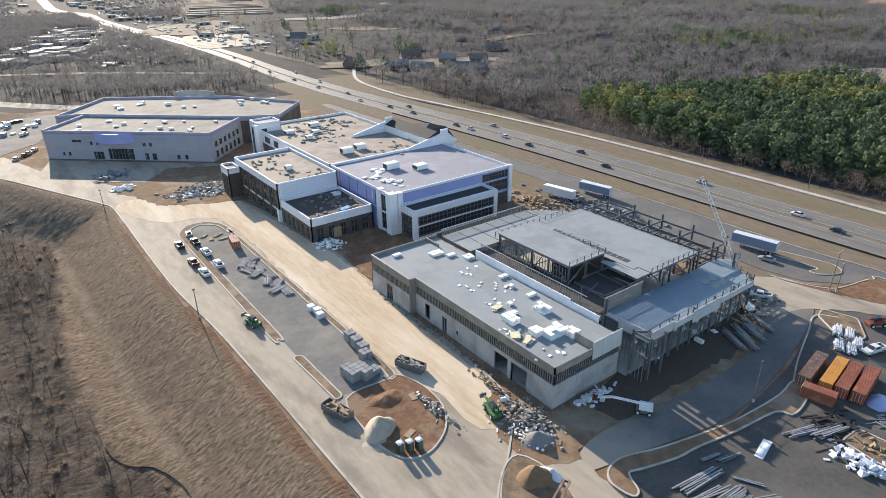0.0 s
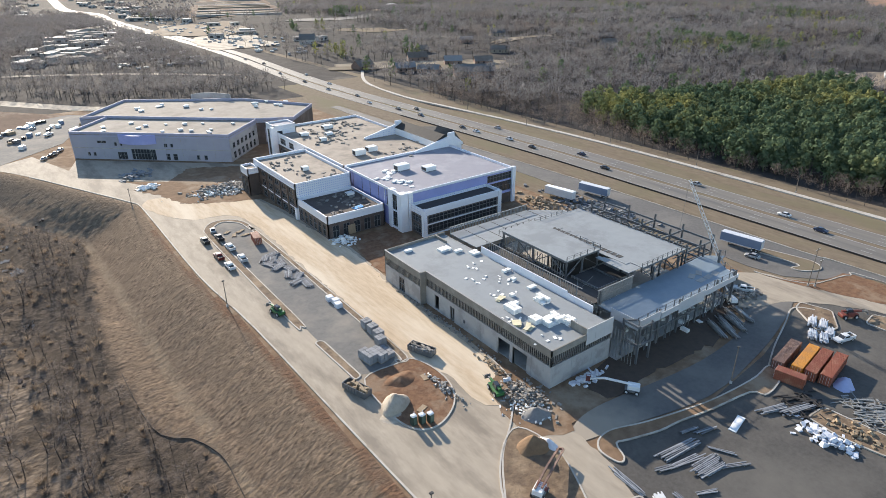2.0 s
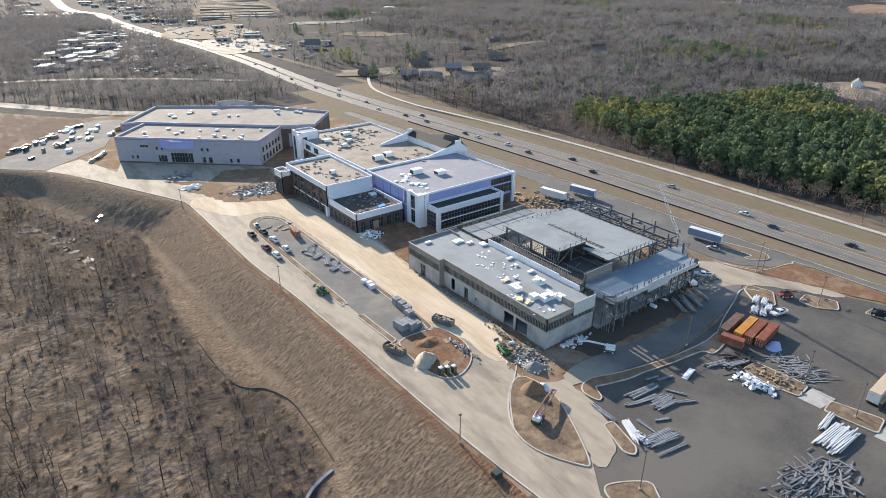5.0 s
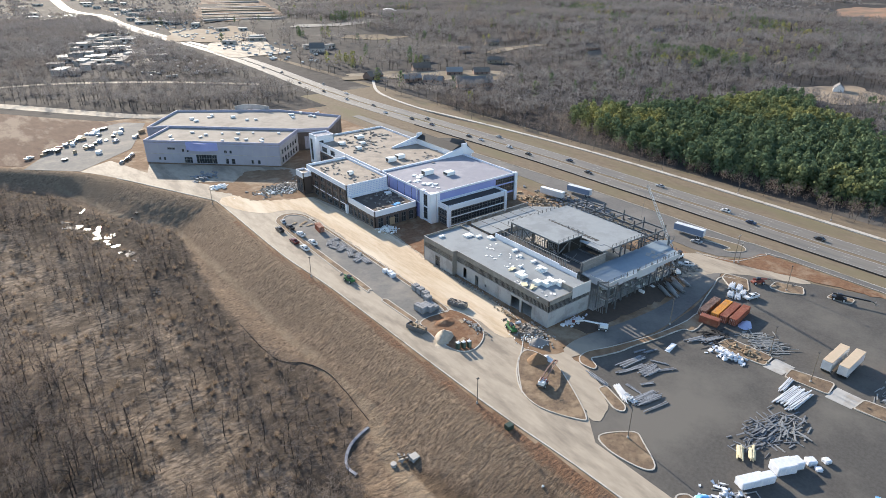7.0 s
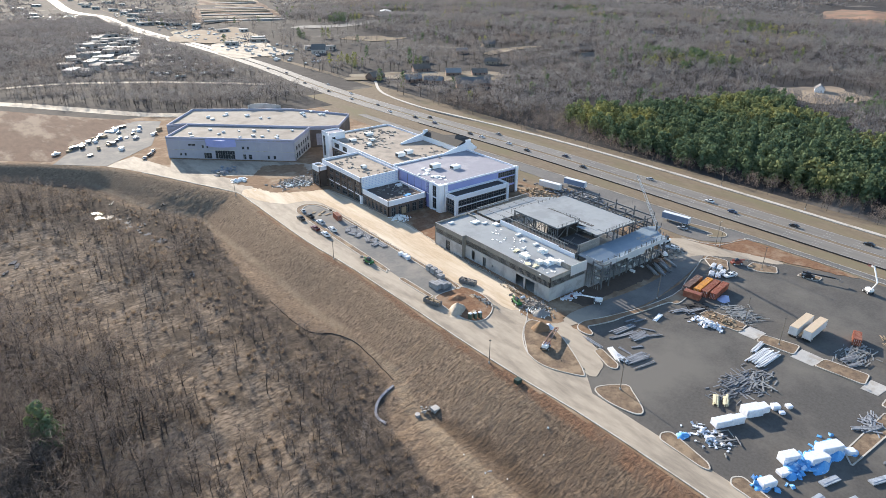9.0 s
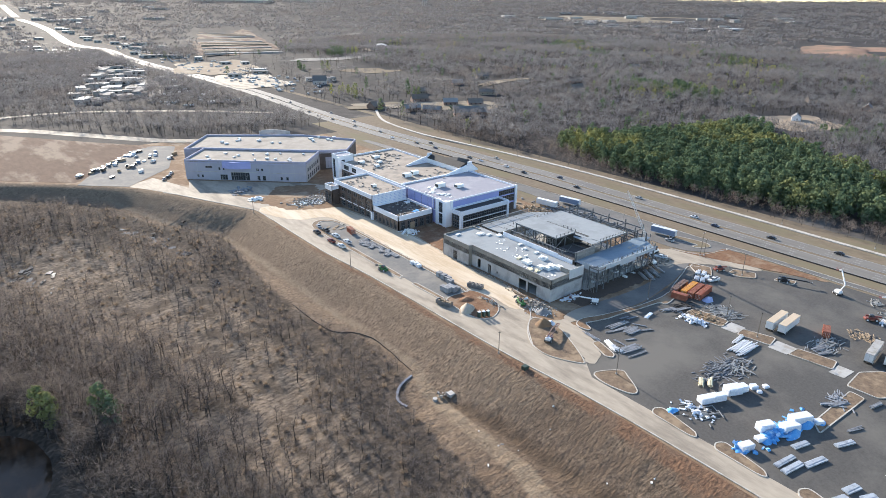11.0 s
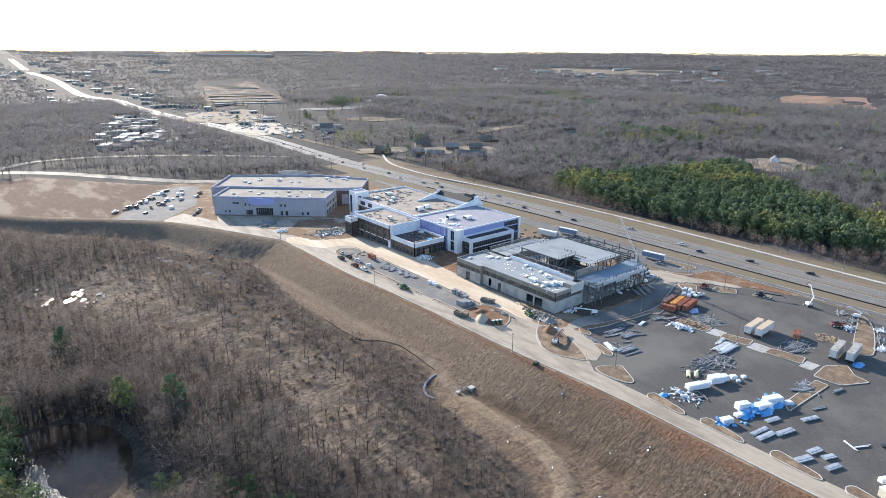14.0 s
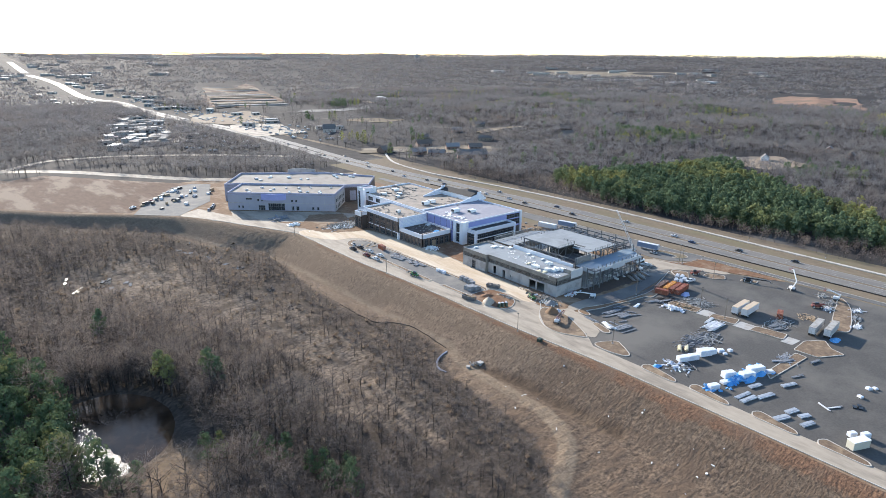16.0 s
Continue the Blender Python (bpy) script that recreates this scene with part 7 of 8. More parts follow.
rubble("yard_scrap", "scrap and machinery behind the steel frame", "scrap", 92, 66, 9, 26, .1, 260, (.4, 1.3), STEEL_STOCK, 83, 1.2)
rubble("yard_scrap", "timber and scrap behind the middle building", "scrap", 80, 84, 6, 12, .1, 140, (.4, 1.2), LUMBER, 84, 1.2)
rubble("yard_scrap", "pale scrap on the soil east of the frame", "scrap", 74, -2, 7, 6, .14, 120, (.3, .9), RUBBLE, 85, .7)
island([(106, -85.4), (101, -89.6), (84, -93.8), (66, -99.4), (66, -104.2), (72, -104.6), (96, -97), (107, -90)], "long soil strip between rows of stored goods", MULCH, 3)
for k, (x, y, a) in enumerate(((98, -88, 18), (88, -90, 18), (104, -82.6, 30), (96, -99.6, 18), (86, -102.4, 18), (76, -105.6, 18))):
    strewn("far_stock", "pale pipes and posts stacked beside the soil strip", "stock", x, y, 4, 2.2, .07, 34, PIPE if k % 2 else STUD, 86 + k, a, (1.0, 4.5))
strewn("far_stock", "pallets and posts beside the grey trailers", "stock", 70, -89, 5, 5, .07, 70, LUMBER, 187, 40, (.8, 2.6))
strewn("far_stock", "grey stock before the red container", "stock", 52, -83, 8, 5, .07, 110, STUD, 188, 10, (1.0, 4.0))
rubble("forecourt_goods", "pallets and goods on the shaded forecourt", "pallets", -40, 221, 9, 7, .15, 60, (.5, 1.4), STEEL_STOCK, 88, 1.2)
rubble("forecourt_goods", "white sheets lying at the forecourt's edge", "sheets", -39, 200, 5, 3, .15, 40, (.6, 1.6), FOAM, 89, .4)
TOILET = mat("dark green plastic", (.035, .060, .045), (.028, .048, .036), 1, .5)
for x, y in ((-30.4, 8.3), (-28.8, 7.6), (-27.2, 6.9)):
    t = thing("portable_toilet", x, y, .28, "dark green portable toilet with a white domed roof", "portable toilet", "portable toilets on the island")
    part("body", Build().bev(x - .58, x + .58, y - .58, y + .58, .28, 2.35, .05), TOILET, t)
    part("roof", Build().bev(x - .62, x + .62, y - .62, y + .62, 2.35, 2.62, .2), WHITE, t, "white domed roof")
    part("door", Build().box(x - .38, x + .38, y - .62, y - .585, .42, 2.2), mat("pale green door", (.10, .15, .12), None, 1, .5) if x < -30 else bpy.data.materials["pale green door"], t)
    part("vent_pipe", Build().tube((x + .4, y + .4, 2.4), (x + .4, y + .4, 2.95), .06, n=6), WHITE, t)
for x, y, l, a in ((-26.4, 11.2, 2.4, 20), (-19.8, 19.8, 2.2, 80)):
    solid("plywood_sheet", Build().obox(x, y, .28, .36, l, 1.25, a), LUMBER, "plywood sheet lying on red soil", "plywood", "plywood sheets")
rubble("island_scrap", "pipes and timber along the island's kerb", "scrap", -18.4, 14, 1.5, 7, .3, 80, (.12, .42), STUD, 91, .5)
rubble("porta_goods", "white crates at the wall's foot", "crates", -5.6, 7.6, .6, .6, .1, 5, (.5, .8), WHITE, 92, .4)

# goods and vehicles in the far parking
r_ = random.Random(33)
for k in range(40):
    u, w_ = r_.random(), r_.choice((0, 0, 0, .45, .9))
    x, y = -106 + 44 * u + 26 * w_ + r_.uniform(-3, 3), 316 + 56 * u - 26 * w_ + r_.uniform(-3, 3)
    solid("crate", Build().obox(x, y, .08, r_.uniform(.8, 2.2), r_.uniform(1.6, 4.4), r_.uniform(1.2, 2.4), r_.uniform(20, 70)), r_.choice((WHITE, CARS[5], CARS[1], TRAILER_BLUE, LUMBER)), "stack of building goods on pale parking", "goods", "goods in the far parking")

# ---- poles ----
def pole(x, y, h, label, z=0.0, arm=0.0, lean=0.0, head=True):
    t = thing("lamp_pole", x, y, z, label, "pole", "poles")
    part("shaft", Build().tube((x, y, z - .3), (x + lean, y, z + h), .14, .09, 8), POLE, t)
    part("base", Build().tube((x, y, z - .3), (x, y, z + .7), .3, .3, 10), CONCRETE, t)
    if head:
        part("lamp_head", Build().bev(x + lean - .35, x + lean + .35, y - .25, y + .25, z + h, z + h + .22, .05), DARK, t)
    if arm:
        part("cross_arm", Build().box(x + lean - arm, x + lean + arm, y - .08, y + .08, z + h - .8, z + h - .6), POLE, t)
        for s in (-1, -.4, .4, 1):
            part("insulator", Build().tube((x + lean + s * arm * .9, y, z + h - .6), (x + lean + s * arm * .9, y, z + h - .35), .06, n=6), WHITE, t)
    return t


for x, y, h in ((-42.2, -14.8, 8.2), (-45, 79, 8.0), (-49.4, 177.4, 8.0), (-20.8, -47.8, 10.5), (33.6, -22.9, 9.6), (42.2, -51.6, 10.4), (39, -65, 10), (87, -35, 10)):
    pole(x, y, h, "slim dark lamp pole with a small square head", z=zat(x, y))
pole(93.6, -11.2, 12, "leaning timber utility pole with a cross arm", arm=1.1, lean=.5, head=False)
pole(94.6, -12.6, 9, "timber utility pole beside the frontage road", arm=.9, lean=.2, head=False)
for y in (-60, -15, 30, 75, 125, 180, 235):
    pole(170.5 if y < 130 else 163, y, 7, "dark street lamp along the footpath", z=zat(170.5, y))

# small things on the embankment
solid("manhole_riser", Build().tube((-67, -11, zat(-67, -11) - .4), (-67, -11, zat(-67, -11) + .8), .8, n=16), CONCRETE, "round pale concrete riser on the slope", "manhole")
rubble("stone_apron", "pale stones by the culvert", "stones", -63, -11, 3, 2, zat(-63, -11), 30, (.2, .5), RUBBLE, 93, .4)
solid("culvert_head", Build().box(-62.6, -60.4, -13.6, -11.4, zat(-61.5, -12.5) - .5, zat(-61.5, -12.5) + .7), CONCRETE, "concrete culvert head on the slope", "culvert")
for pts in ([(-65, 5), (-69, 3.8), (-73, 1.6), (-76, -2), (-76.8, -5), (-76.2, -8)],):
    ln = curve_pts(pts, steps=4)
    b, zz = Build(), [zat(*q) for q in ln]
    l, r = offset_line(ln, .4), offset_line(ln, -.4)
    n = len(ln)
    b.add([(*q, z - .5) for q, z in zip(r, zz)] + [(*q, z + .35) for q, z in zip(r, zz)] + [(*q, z + .35) for q, z in zip(l, zz)] + [(*q, z - .5) for q, z in zip(l, zz)],
          [(k * n + i, k * n + i + 1, (k + 1) * n + i + 1, (k + 1) * n + i) for k in range(3) for i in range(n - 1)])
    solid("drain_lining", b, DRAIN, "grey blue drain lining at the slope's toe", "drain")
t = thing("green_box", -41.8, -27, zat(-41.8, -27), "dark green utility box beside the kerb", "utility box")
part("cabinet", Build().bev(-42.8, -40.9, -27.9, -26.2, zat(-41.8, -27) - .4, zat(-41.8, -27) + 1.2), TOILET, t)
r_ = random.Random(94)
b = Build()
for k in range(20):
    x, y = r_.uniform(-74, -46), r_.uniform(-110, -30)
    z = zat(x, y)
    if r_.random() < .5:
        b.chunk(x, y, z, r_.uniform(.15, .45), r_)
    else:
        b.obox(x, y, z - .1, z + .15, r_.uniform(.3, 1.4), r_.uniform(.1, .4), r_.uniform(0, 180))
solid("slope_litter", b, FOAM, "pale litter and stones on the lower slope", "litter", kind="stuff")

# ---- distance: town, houses, fields ----
def far_patch(name, x, y, lx, ly, a, material, label, lift=.5):
    """A field or car park with an uneven rim that lies on the ground."""
    b, ca, sa = Build(), math.cos(radians(a)), math.sin(radians(a))
    r, n, rings = random.Random(int(x * 3 + y)), 40, 7
    ph = [r.uniform(0, 6.28) for _ in range(3)]
    flat = [(x, y)]
    for k in range(1, rings + 1):
        for i in range(n):
            q = 6.283 * i / n
            m = 1 / (abs(math.cos(q)) ** 5 + abs(math.sin(q)) ** 5) ** .2 * (1 + .10 * math.sin(2 * q + ph[0]) + .07 * math.sin(5 * q + ph[1]) + .05 * math.sin(9 * q + ph[2]) + r.uniform(-.03, .03)) * k / rings
            u, v = lx / 2 * m * math.cos(q), ly / 2 * m * math.sin(q)
            flat.append((x + u * ca - v * sa, y + u * sa + v * ca))
    zs = height(np.array([p[0] for p in flat]), np.array([p[1] for p in flat])) + lift
    fs = [(0, 1 + i, 1 + (i + 1) % n) for i in range(n)]
    for k in range(rings - 1):
        o = 1 + k * n
        fs += [(o + i, o + n + i, o + n + (i + 1) % n, o + (i + 1) % n) for i in range(n)]
    b.add([(p[0], p[1], z) for p, z in zip(flat, zs)], fs)
    return solid(name, b, material, label, "field", kind="structure", smooth=True)


CLEARED = mat("tan cleared land", (.340, .272, .200), (.270, .212, .155), .03, .95, c3=(.40, .34, .26), scale3=.015, spec=.05, detail=9)
BANK = mat("cut red bank", (.33, .21, .15), (.25, .165, .12), .02, .95, c3=(.20, .16, .12), scale3=.02, spec=.05, detail=9)
ROUGH = mat("rough clearing", (.26, .215, .155), (.18, .145, .105), .06, .95, c3=(.33, .28, .21), scale3=.03, spec=.05, detail=9)
# open land: middle, length across and along, turn
OPEN_LAND = [(430, 1460, 165, 800, -17), (195, 925, 120, 200, -20), (385, 738, 110, 66, 25), (1450, 410, 470, 170, 22), (270, 385, 95, 60, -30), (455, 490, 120, 26, 15), (470, 105, 74, 66, -30),
             (430, 925, 190, 44, 12), (640, 1095, 90, 60, -30), (2180, 1560, 260, 620, 28), (205, 440, 60, 40, -30)]
for (ox, oy, lx, ly, a), m_, lb in zip(OPEN_LAND, (FIELD, CLEARED, VERGE, BANK, ROUGH, ROUGH, CLEARED, ASPHALT_WORN, CLEARED, ROUGH, ROUGH),
        ("stepped brown field on a far rise", "tan cleared land beside the highway", "straw field before the arched hall", "cut red bank among far woods", "rough clearing among houses beyond the highway",
         "rough clearing in far woods", "tan yard round a white house", "grey car park beside the far hall", "tan ground round the arched hall", "cleared ground of a far town", "rough clearing among houses beyond the highway")):
    far_patch("far_field", ox, oy, lx, ly, a, m_, lb, .8)
far_patch("far_field", 178, 735, 90, 150, -8, ROAD, "pale forecourts beside the far junction", .6)
far_patch("far_field", 40, 740, 46, 180, -16, ASPHALT_WORN, "grey car park among far shops", .6)
for k in range(13):
    u = -370 + k * 61
    ca, sa = math.cos(radians(-17)), math.sin(radians(-17))
    cxx, cyy = 430 - u * sa, 1460 + u * ca
    zz = zat(cxx, cyy)
    solid("terrace", Build().obox(cxx, cyy, zz - 1, zz + 2.2, 150, 16, -17), CLEARED if k % 3 else FAR_GREY, "low terraced row across the far brown field", "terrace", "terraces of the far field")
for k in range(9):
    u = -150 + 38 * k
    ca, sa = math.cos(radians(22)), math.sin(radians(22))
    cxx, cyy = 1450 + u * ca, 410 + u * sa
    zz = zat(cxx, cyy)
    solid("soil_bank", Build().heap(cxx, cyy, zz + .5, 30, 44, 5, 300 + k), BANK, "raw red soil bank on cleared ground", "soil pile", "soil banks of the cleared hill", smooth=True)


def far_block(x, y, lx, ly, h, a, roof, label, wallm=None, group="far buildings", cat="building"):
    z = zat(x, y)
    t = thing("far_building", x, y, z, label, cat, group)
    part("wall", Build().obox(x, y, z - 2, z + h, lx, ly, a), wallm or CONCRETE, t)
    part("roof", Build().obox(x, y, z + h, z + h + .5, lx + .6, ly + .6, a), roof, t)
    ca, sa = math.cos(radians(a)), math.sin(radians(a))
    for k in range(max(int(lx / 9), 2)):
        u = -lx / 2 + lx * (k + .5) / max(int(lx / 9), 2)
        part("window", Build().obox(x + u * ca + ly / 2 * sa, y + u * sa - ly / 2 * ca, z + 1, z + min(h - .8, 3.4), lx / max(int(lx / 9), 2) * .5, .3, a), GLASS, t)
    return t


for x, y, lx, ly, h, a in ((1260, 3560, 420, 150, 9, -35), (1700, 3500, 300, 90, 9, -35), (1980, 4080, 420, 90, 10, -35), (760, 3700, 200, 80, 9, -30), (2500, 3700, 120, 50, 10, -38)):
    far_block(x, y, lx, ly, h, a, FAR_WHITE, "huge flat white warehouse roof on the far plain")
r_ = random.Random(71)
for k in range(90):
    side = r_.choice((-1, 1))
    y = r_.uniform(640, 2500)
    x = 128 + side * r_.uniform(45, 150) - (20 if y > 1000 else 0)
    far_block(x, y, r_.uniform(9, 30), r_.uniform(8, 18), r_.uniform(3.5, 6), r_.uniform(-50, 20), FAR_WHITE if r_.random() < .5 else FAR_GREY, "low commercial building along the far highway")
for k in range(44):
    u, v = r_.uniform(-170, 190), r_.uniform(-38, 34)
    x, y = 18 + v * .96 + u * .27, 800 + u * .96 - v * .27
    far_block(x, y, r_.uniform(9, 24), r_.uniform(7, 13), r_.uniform(3.5, 7), r_.choice((-20, 70)) + r_.uniform(-14, 14), FAR_WHITE if r_.random() < .3 else FAR_GREY, "low apartment or shop block among far trees")
for k in range(34):
    a = r_.uniform(0, 1)
    x, y = 2150 + r_.uniform(-330, 420), 1900 - 900 * a + r_.uniform(-140, 140)
    far_block(x, y, r_.uniform(20, 80), r_.uniform(14, 40), r_.uniform(5, 10), r_.uniform(-60, -20), FAR_WHITE if r_.random() < .7 else FAR_GREY, "pale low building of a far town")
for k in range(60):
    y = r_.uniform(2300, 4300)
    x = r_.uniform(-700, 700) * (y / 3000)
    far_block(x, y, r_.uniform(20, 90), r_.uniform(14, 50), r_.uniform(5, 9), r_.uniform(-50, 0), FAR_WHITE, "pale low building of a far town")
# arched hall and church by the junction
z = zat(640, 1095)
t = thing("arched_hall", 640, 1095, z, "pale arched hall on a far rise", "hall", "far buildings")
b = Build()
prof = [(22 * math.cos(math.pi * k / 10), 13 * math.sin(math.pi * k / 10)) for k in range(11)]
ca, sa = math.cos(radians(-35)), math.sin(radians(-35))
vs = [(640 + u * ca - v * sa, 1095 + u * sa + v * ca, z - 1 + hh) for v in (-16, 16) for u, hh in prof]
b.add(vs, [tuple(range(11)), tuple(range(21, 10, -1))] + [(i, 11 + i, 12 + i, i + 1) for i in range(10)])
part("vault", b, FAR_WHITE, t)
part("door", Build().obox(640 + 16.2 * sa, 1095 - 16.2 * ca, z, z + 5, 9, .4, -35), GLASS, t)


def house(x, y, a, lx, ly, h, wallm, roofm, label, zr=None, cat="house"):
    z = zat(x, y)
    t = thing("house", x, y, z, label, cat, "far houses")
    ca, sa = math.cos(radians(a)), math.sin(radians(a))
    W = lambda u, v, zz: (x + u * ca - v * sa, y + u * sa + v * ca, z + zz)
    rise = zr or ly * .42
    b = Build().obox(x, y, z - 1, z + h, lx, ly, a)
    for s in (-1, 1):
        b.add([W(s * lx / 2, -ly / 2, h), W(s * lx / 2, ly / 2, h), W(s * lx / 2, 0, h + rise)], [(0, 1, 2)])
    part("wall", b, wallm, t)
    o = .5
    part("roof", Build().add([W(-lx / 2 - o, -ly / 2 - o, h - .3), W(lx / 2 + o, -ly / 2 - o, h - .3), W(lx / 2 + o, 0, h + rise + .15), W(-lx / 2 - o, 0, h + rise + .15), W(lx / 2 + o, ly / 2 + o, h - .3), W(-lx / 2 - o, ly / 2 + o, h - .3)],
                             [(0, 1, 2, 3), (3, 2, 4, 5)]), roofm, t)
    for u in (-.3, 0, .3):
        c = W(u * lx, -ly / 2 - .05, 0)
        part("window", Build().obox(c[0], c[1], z + 1.0, z + 2.5, 1.2, .12, a), GLASS, t)
    part("door", Build().obox(*W(.12 * lx, -ly / 2 - .06, 0)[:2], z, z + 2.1, 1.0, .12, a), BRICK, t)
    return t


house(484, 112, 24, 11, 8, 4, WHITE, FAR_GREY, "white two-storey house with a pale roof in a clearing")
house(238, 636, -35, 18, 9, 5, mat("pale church wall", (.50, .46, .42), (.44, .40, .37), .1, .85), FAR_GREY, "pale church with a steep grey roof", 6.5, "church")
house(250, 336, -28, 34, 12, 4, BRICK, FAR_GREY, "long brick house beyond the highway")
TAN_WALL = mat("tan house wall", (.36, .29, .22), (.30, .24, .18), .2, .9, rnd=.15)
BROWN_ROOF = mat("brown shingle roof", (.20, .165, .14), (.15, .125, .105), .3, .9, rnd=.2, spec=.1)
HOUSES = [(230, 380), (205, 400), (275, 400), (310, 372), (340, 430), (190, 430), (260, 450), (300, 470), (560, 210), (600, 90), (640, 160), (560, 40), (440, 360), (520, 420), (600, 380), (700, 300), (380, 520), (470, 560), (560, 620), (650, 540), (760, 480), (820, 380), (900, 520), (720, 640), (880, 700), (980, 620), (1040, 420), (620, 760), (760, 820), (900, 900), (1100, 800), (1180, 620)]
for k, (x, y) in enumerate(HOUSES):
    house(x + r_.uniform(-15, 15), y + r_.uniform(-15, 15), r_.uniform(-60, 30), r_.uniform(12, 20), r_.uniform(8, 11), r_.uniform(3, 5.5), r_.choice((BRICK, TAN_WALL, BRICK)), r_.choice((FAR_GREY, BROWN_ROOF)), "small house with a pitched roof among bare trees")
z = zat(2106, 2861)
t = thing("water_tower", 2106, 2861, z, "pale domed water tower above far woods", "water tower")
part("tank", Build().tube((2106, 2861, z + 26), (2106, 2861, z + 38), 14, 16, 16).tube((2106, 2861, z + 38), (2106, 2861, z + 45), 16, 5, 16), FAR_WHITE, t)
for k in range(6):
    a = math.pi * k / 3
    part("leg", Build().tube((2106 + 13 * math.cos(a), 2861 + 13 * math.sin(a), z - 3), (2106 + 13 * math.cos(a), 2861 + 13 * math.sin(a), z + 27), 1.0, n=6), FAR_WHITE, t)
b = Build()
for k in range(420):
    y = r_.uniform(560, 1500)
    x = 128 + r_.choice((-1, 1)) * r_.uniform(24, 110)
    z = zat(x, y) if k % 1 == 0 else 0
    b.obox(x, y, z + .5, z + 2.1, 4.6, 2, r_.uniform(-40, 50))
solid("far_cars", b, CARS[2], "parked cars glinting beside the far highway", "cars", kind="stuff")

# ---- trees ----
def tree_bare(seed, h=14.0, twigs=120, limbs=9, w=.10, long=.12, spread=.30):
    """A bare tree: tapered trunk, rising limbs and a rounded haze of twigs. Triangles, height about h."""
    r = random.Random(seed)
    v, f = [], []

    def stick(p, q, r0, r1, n=3):
        b = Build().tube(p, q, r0, r1, n)
        o = len(v)
        v.extend(b.v)
        for g in b.f[2:]:
            f.append((o + g[0], o + g[1], o + g[2]))
            f.append((o + g[0], o + g[2], o + g[3]))
    mid = Vector((r.uniform(-.4, .4), r.uniform(-.4, .4), h * .4))
    top = Vector((r.uniform(-.9, .9), r.uniform(-.9, .9), h * .85))
    stick((0, 0, -.5), mid, h * .012, h * .008, 4)
    stick(mid, top, h * .008, h * .002, 3)
    ends = [(mid, top)]
    for k in range(limbs):
        t = r.uniform(.3, .75)
        p = mid * (t / .4) if t < .4 else mid.lerp(top, (t - .4) / .6)
        a, ln = r.uniform(0, 6.28), h * r.uniform(.22, .36)
        q = p + Vector((math.cos(a), math.sin(a), r.uniform(.35, 1.2))).normalized() * ln
        stick(p, q, h * .005, h * .0016)
        ends.append((p, q))
    wood = len(f)
    lean = Vector((r.uniform(-.08, .08), r.uniform(-.08, .08), 0)) * h
    lobes = [(r.uniform(0, 6.28), r.uniform(.7, 1.25)) for _ in range(5)]
    for k in range(twigs):
        if k % 3 == 0:
            p, q = r.choice(ends)
            c = p.lerp(q, r.uniform(.35, 1.0))
        else:
            a, m = r.choice(lobes)
            a += r.gauss(0, .6)
            u = r.uniform(-1, 1)
            rad = math.sqrt(max(1 - u * u, 0)) * spread * h * m * r.random() ** .4
            c = Vector((math.cos(a) * rad, math.sin(a) * rad, h * (.62 + .30 * u))) + lean
        d = Vector((c.x * .25 + r.gauss(0, 1), c.y * .25 + r.gauss(0, 1), r.uniform(.1, 1.5))).normalized() * h * long * r.uniform(.5, 1.3)
        e = d.orthogonal().normalized() * w * r.uniform(.5, 1.2)
        o = len(v)
        v.extend([tuple(c - e), tuple(c + e), tuple(c + d)])
        f.append((o, o + 1, o + 2))
    return np.array(v, np.float32), np.array(f, np.int32), wood


def tree_far(seed, h=13.0, twigs=120, w=.15, wide=.34, limbs=4):
    """A far bare tree: trunk, a few limbs and fine upright twigs over a rounded, lobed crown. Triangles."""
    r = random.Random(seed)
    b = Build().tube((0, 0, -.5), (r.uniform(-.4, .4), 0, h * .6), h * .016, h * .007, 3)
    for k in range(limbs):
        a = k * 1.57 + r.uniform(-.5, .5)
        b.tube((0, 0, h * r.uniform(.25, .45)), (math.cos(a) * h * .2, math.sin(a) * h * .2, h * r.uniform(.6, .8)), h * .006, h * .003, 3)
    v, f = list(b.v), []
    for g in b.f:
        if len(g) == 4:
            f += [(g[0], g[1], g[2]), (g[0], g[2], g[3])]
    wood = len(f)
    lobes = [(r.uniform(0, 6.28), r.uniform(.25, .75), r.uniform(.5, .72), r.uniform(.45, .7)) for _ in range(6)] + [(0, 0, .74, .62)]
    for k in range(twigs):
        a, out, up, q = lobes[k % 7]
        d = Vector((r.gauss(0, 1), r.gauss(0, 1), r.gauss(.35, .8))).normalized()
        c = Vector((math.cos(a) * out * wide * h, math.sin(a) * out * wide * h, up * h)) + Vector((d.x, d.y, d.z * .8)) * q * wide * h * r.uniform(.45, 1.0)
        g = (d * .8 + Vector((r.gauss(0, .35), r.gauss(0, .35), .9))).normalized() * h * r.uniform(.06, .15)
        e = g.orthogonal().normalized()
        e.rotate(Matrix.Rotation(r.uniform(0, 6.28), 3, g.normalized()))
        e *= w * r.uniform(.6, 1.3)
        o = len(v)
        v.extend([tuple(c - e), tuple(c + e), tuple(c + g)])
        f.append((o, o + 1, o + 2))
    return np.array(v, np.float32), np.array(f, np.int32), wood


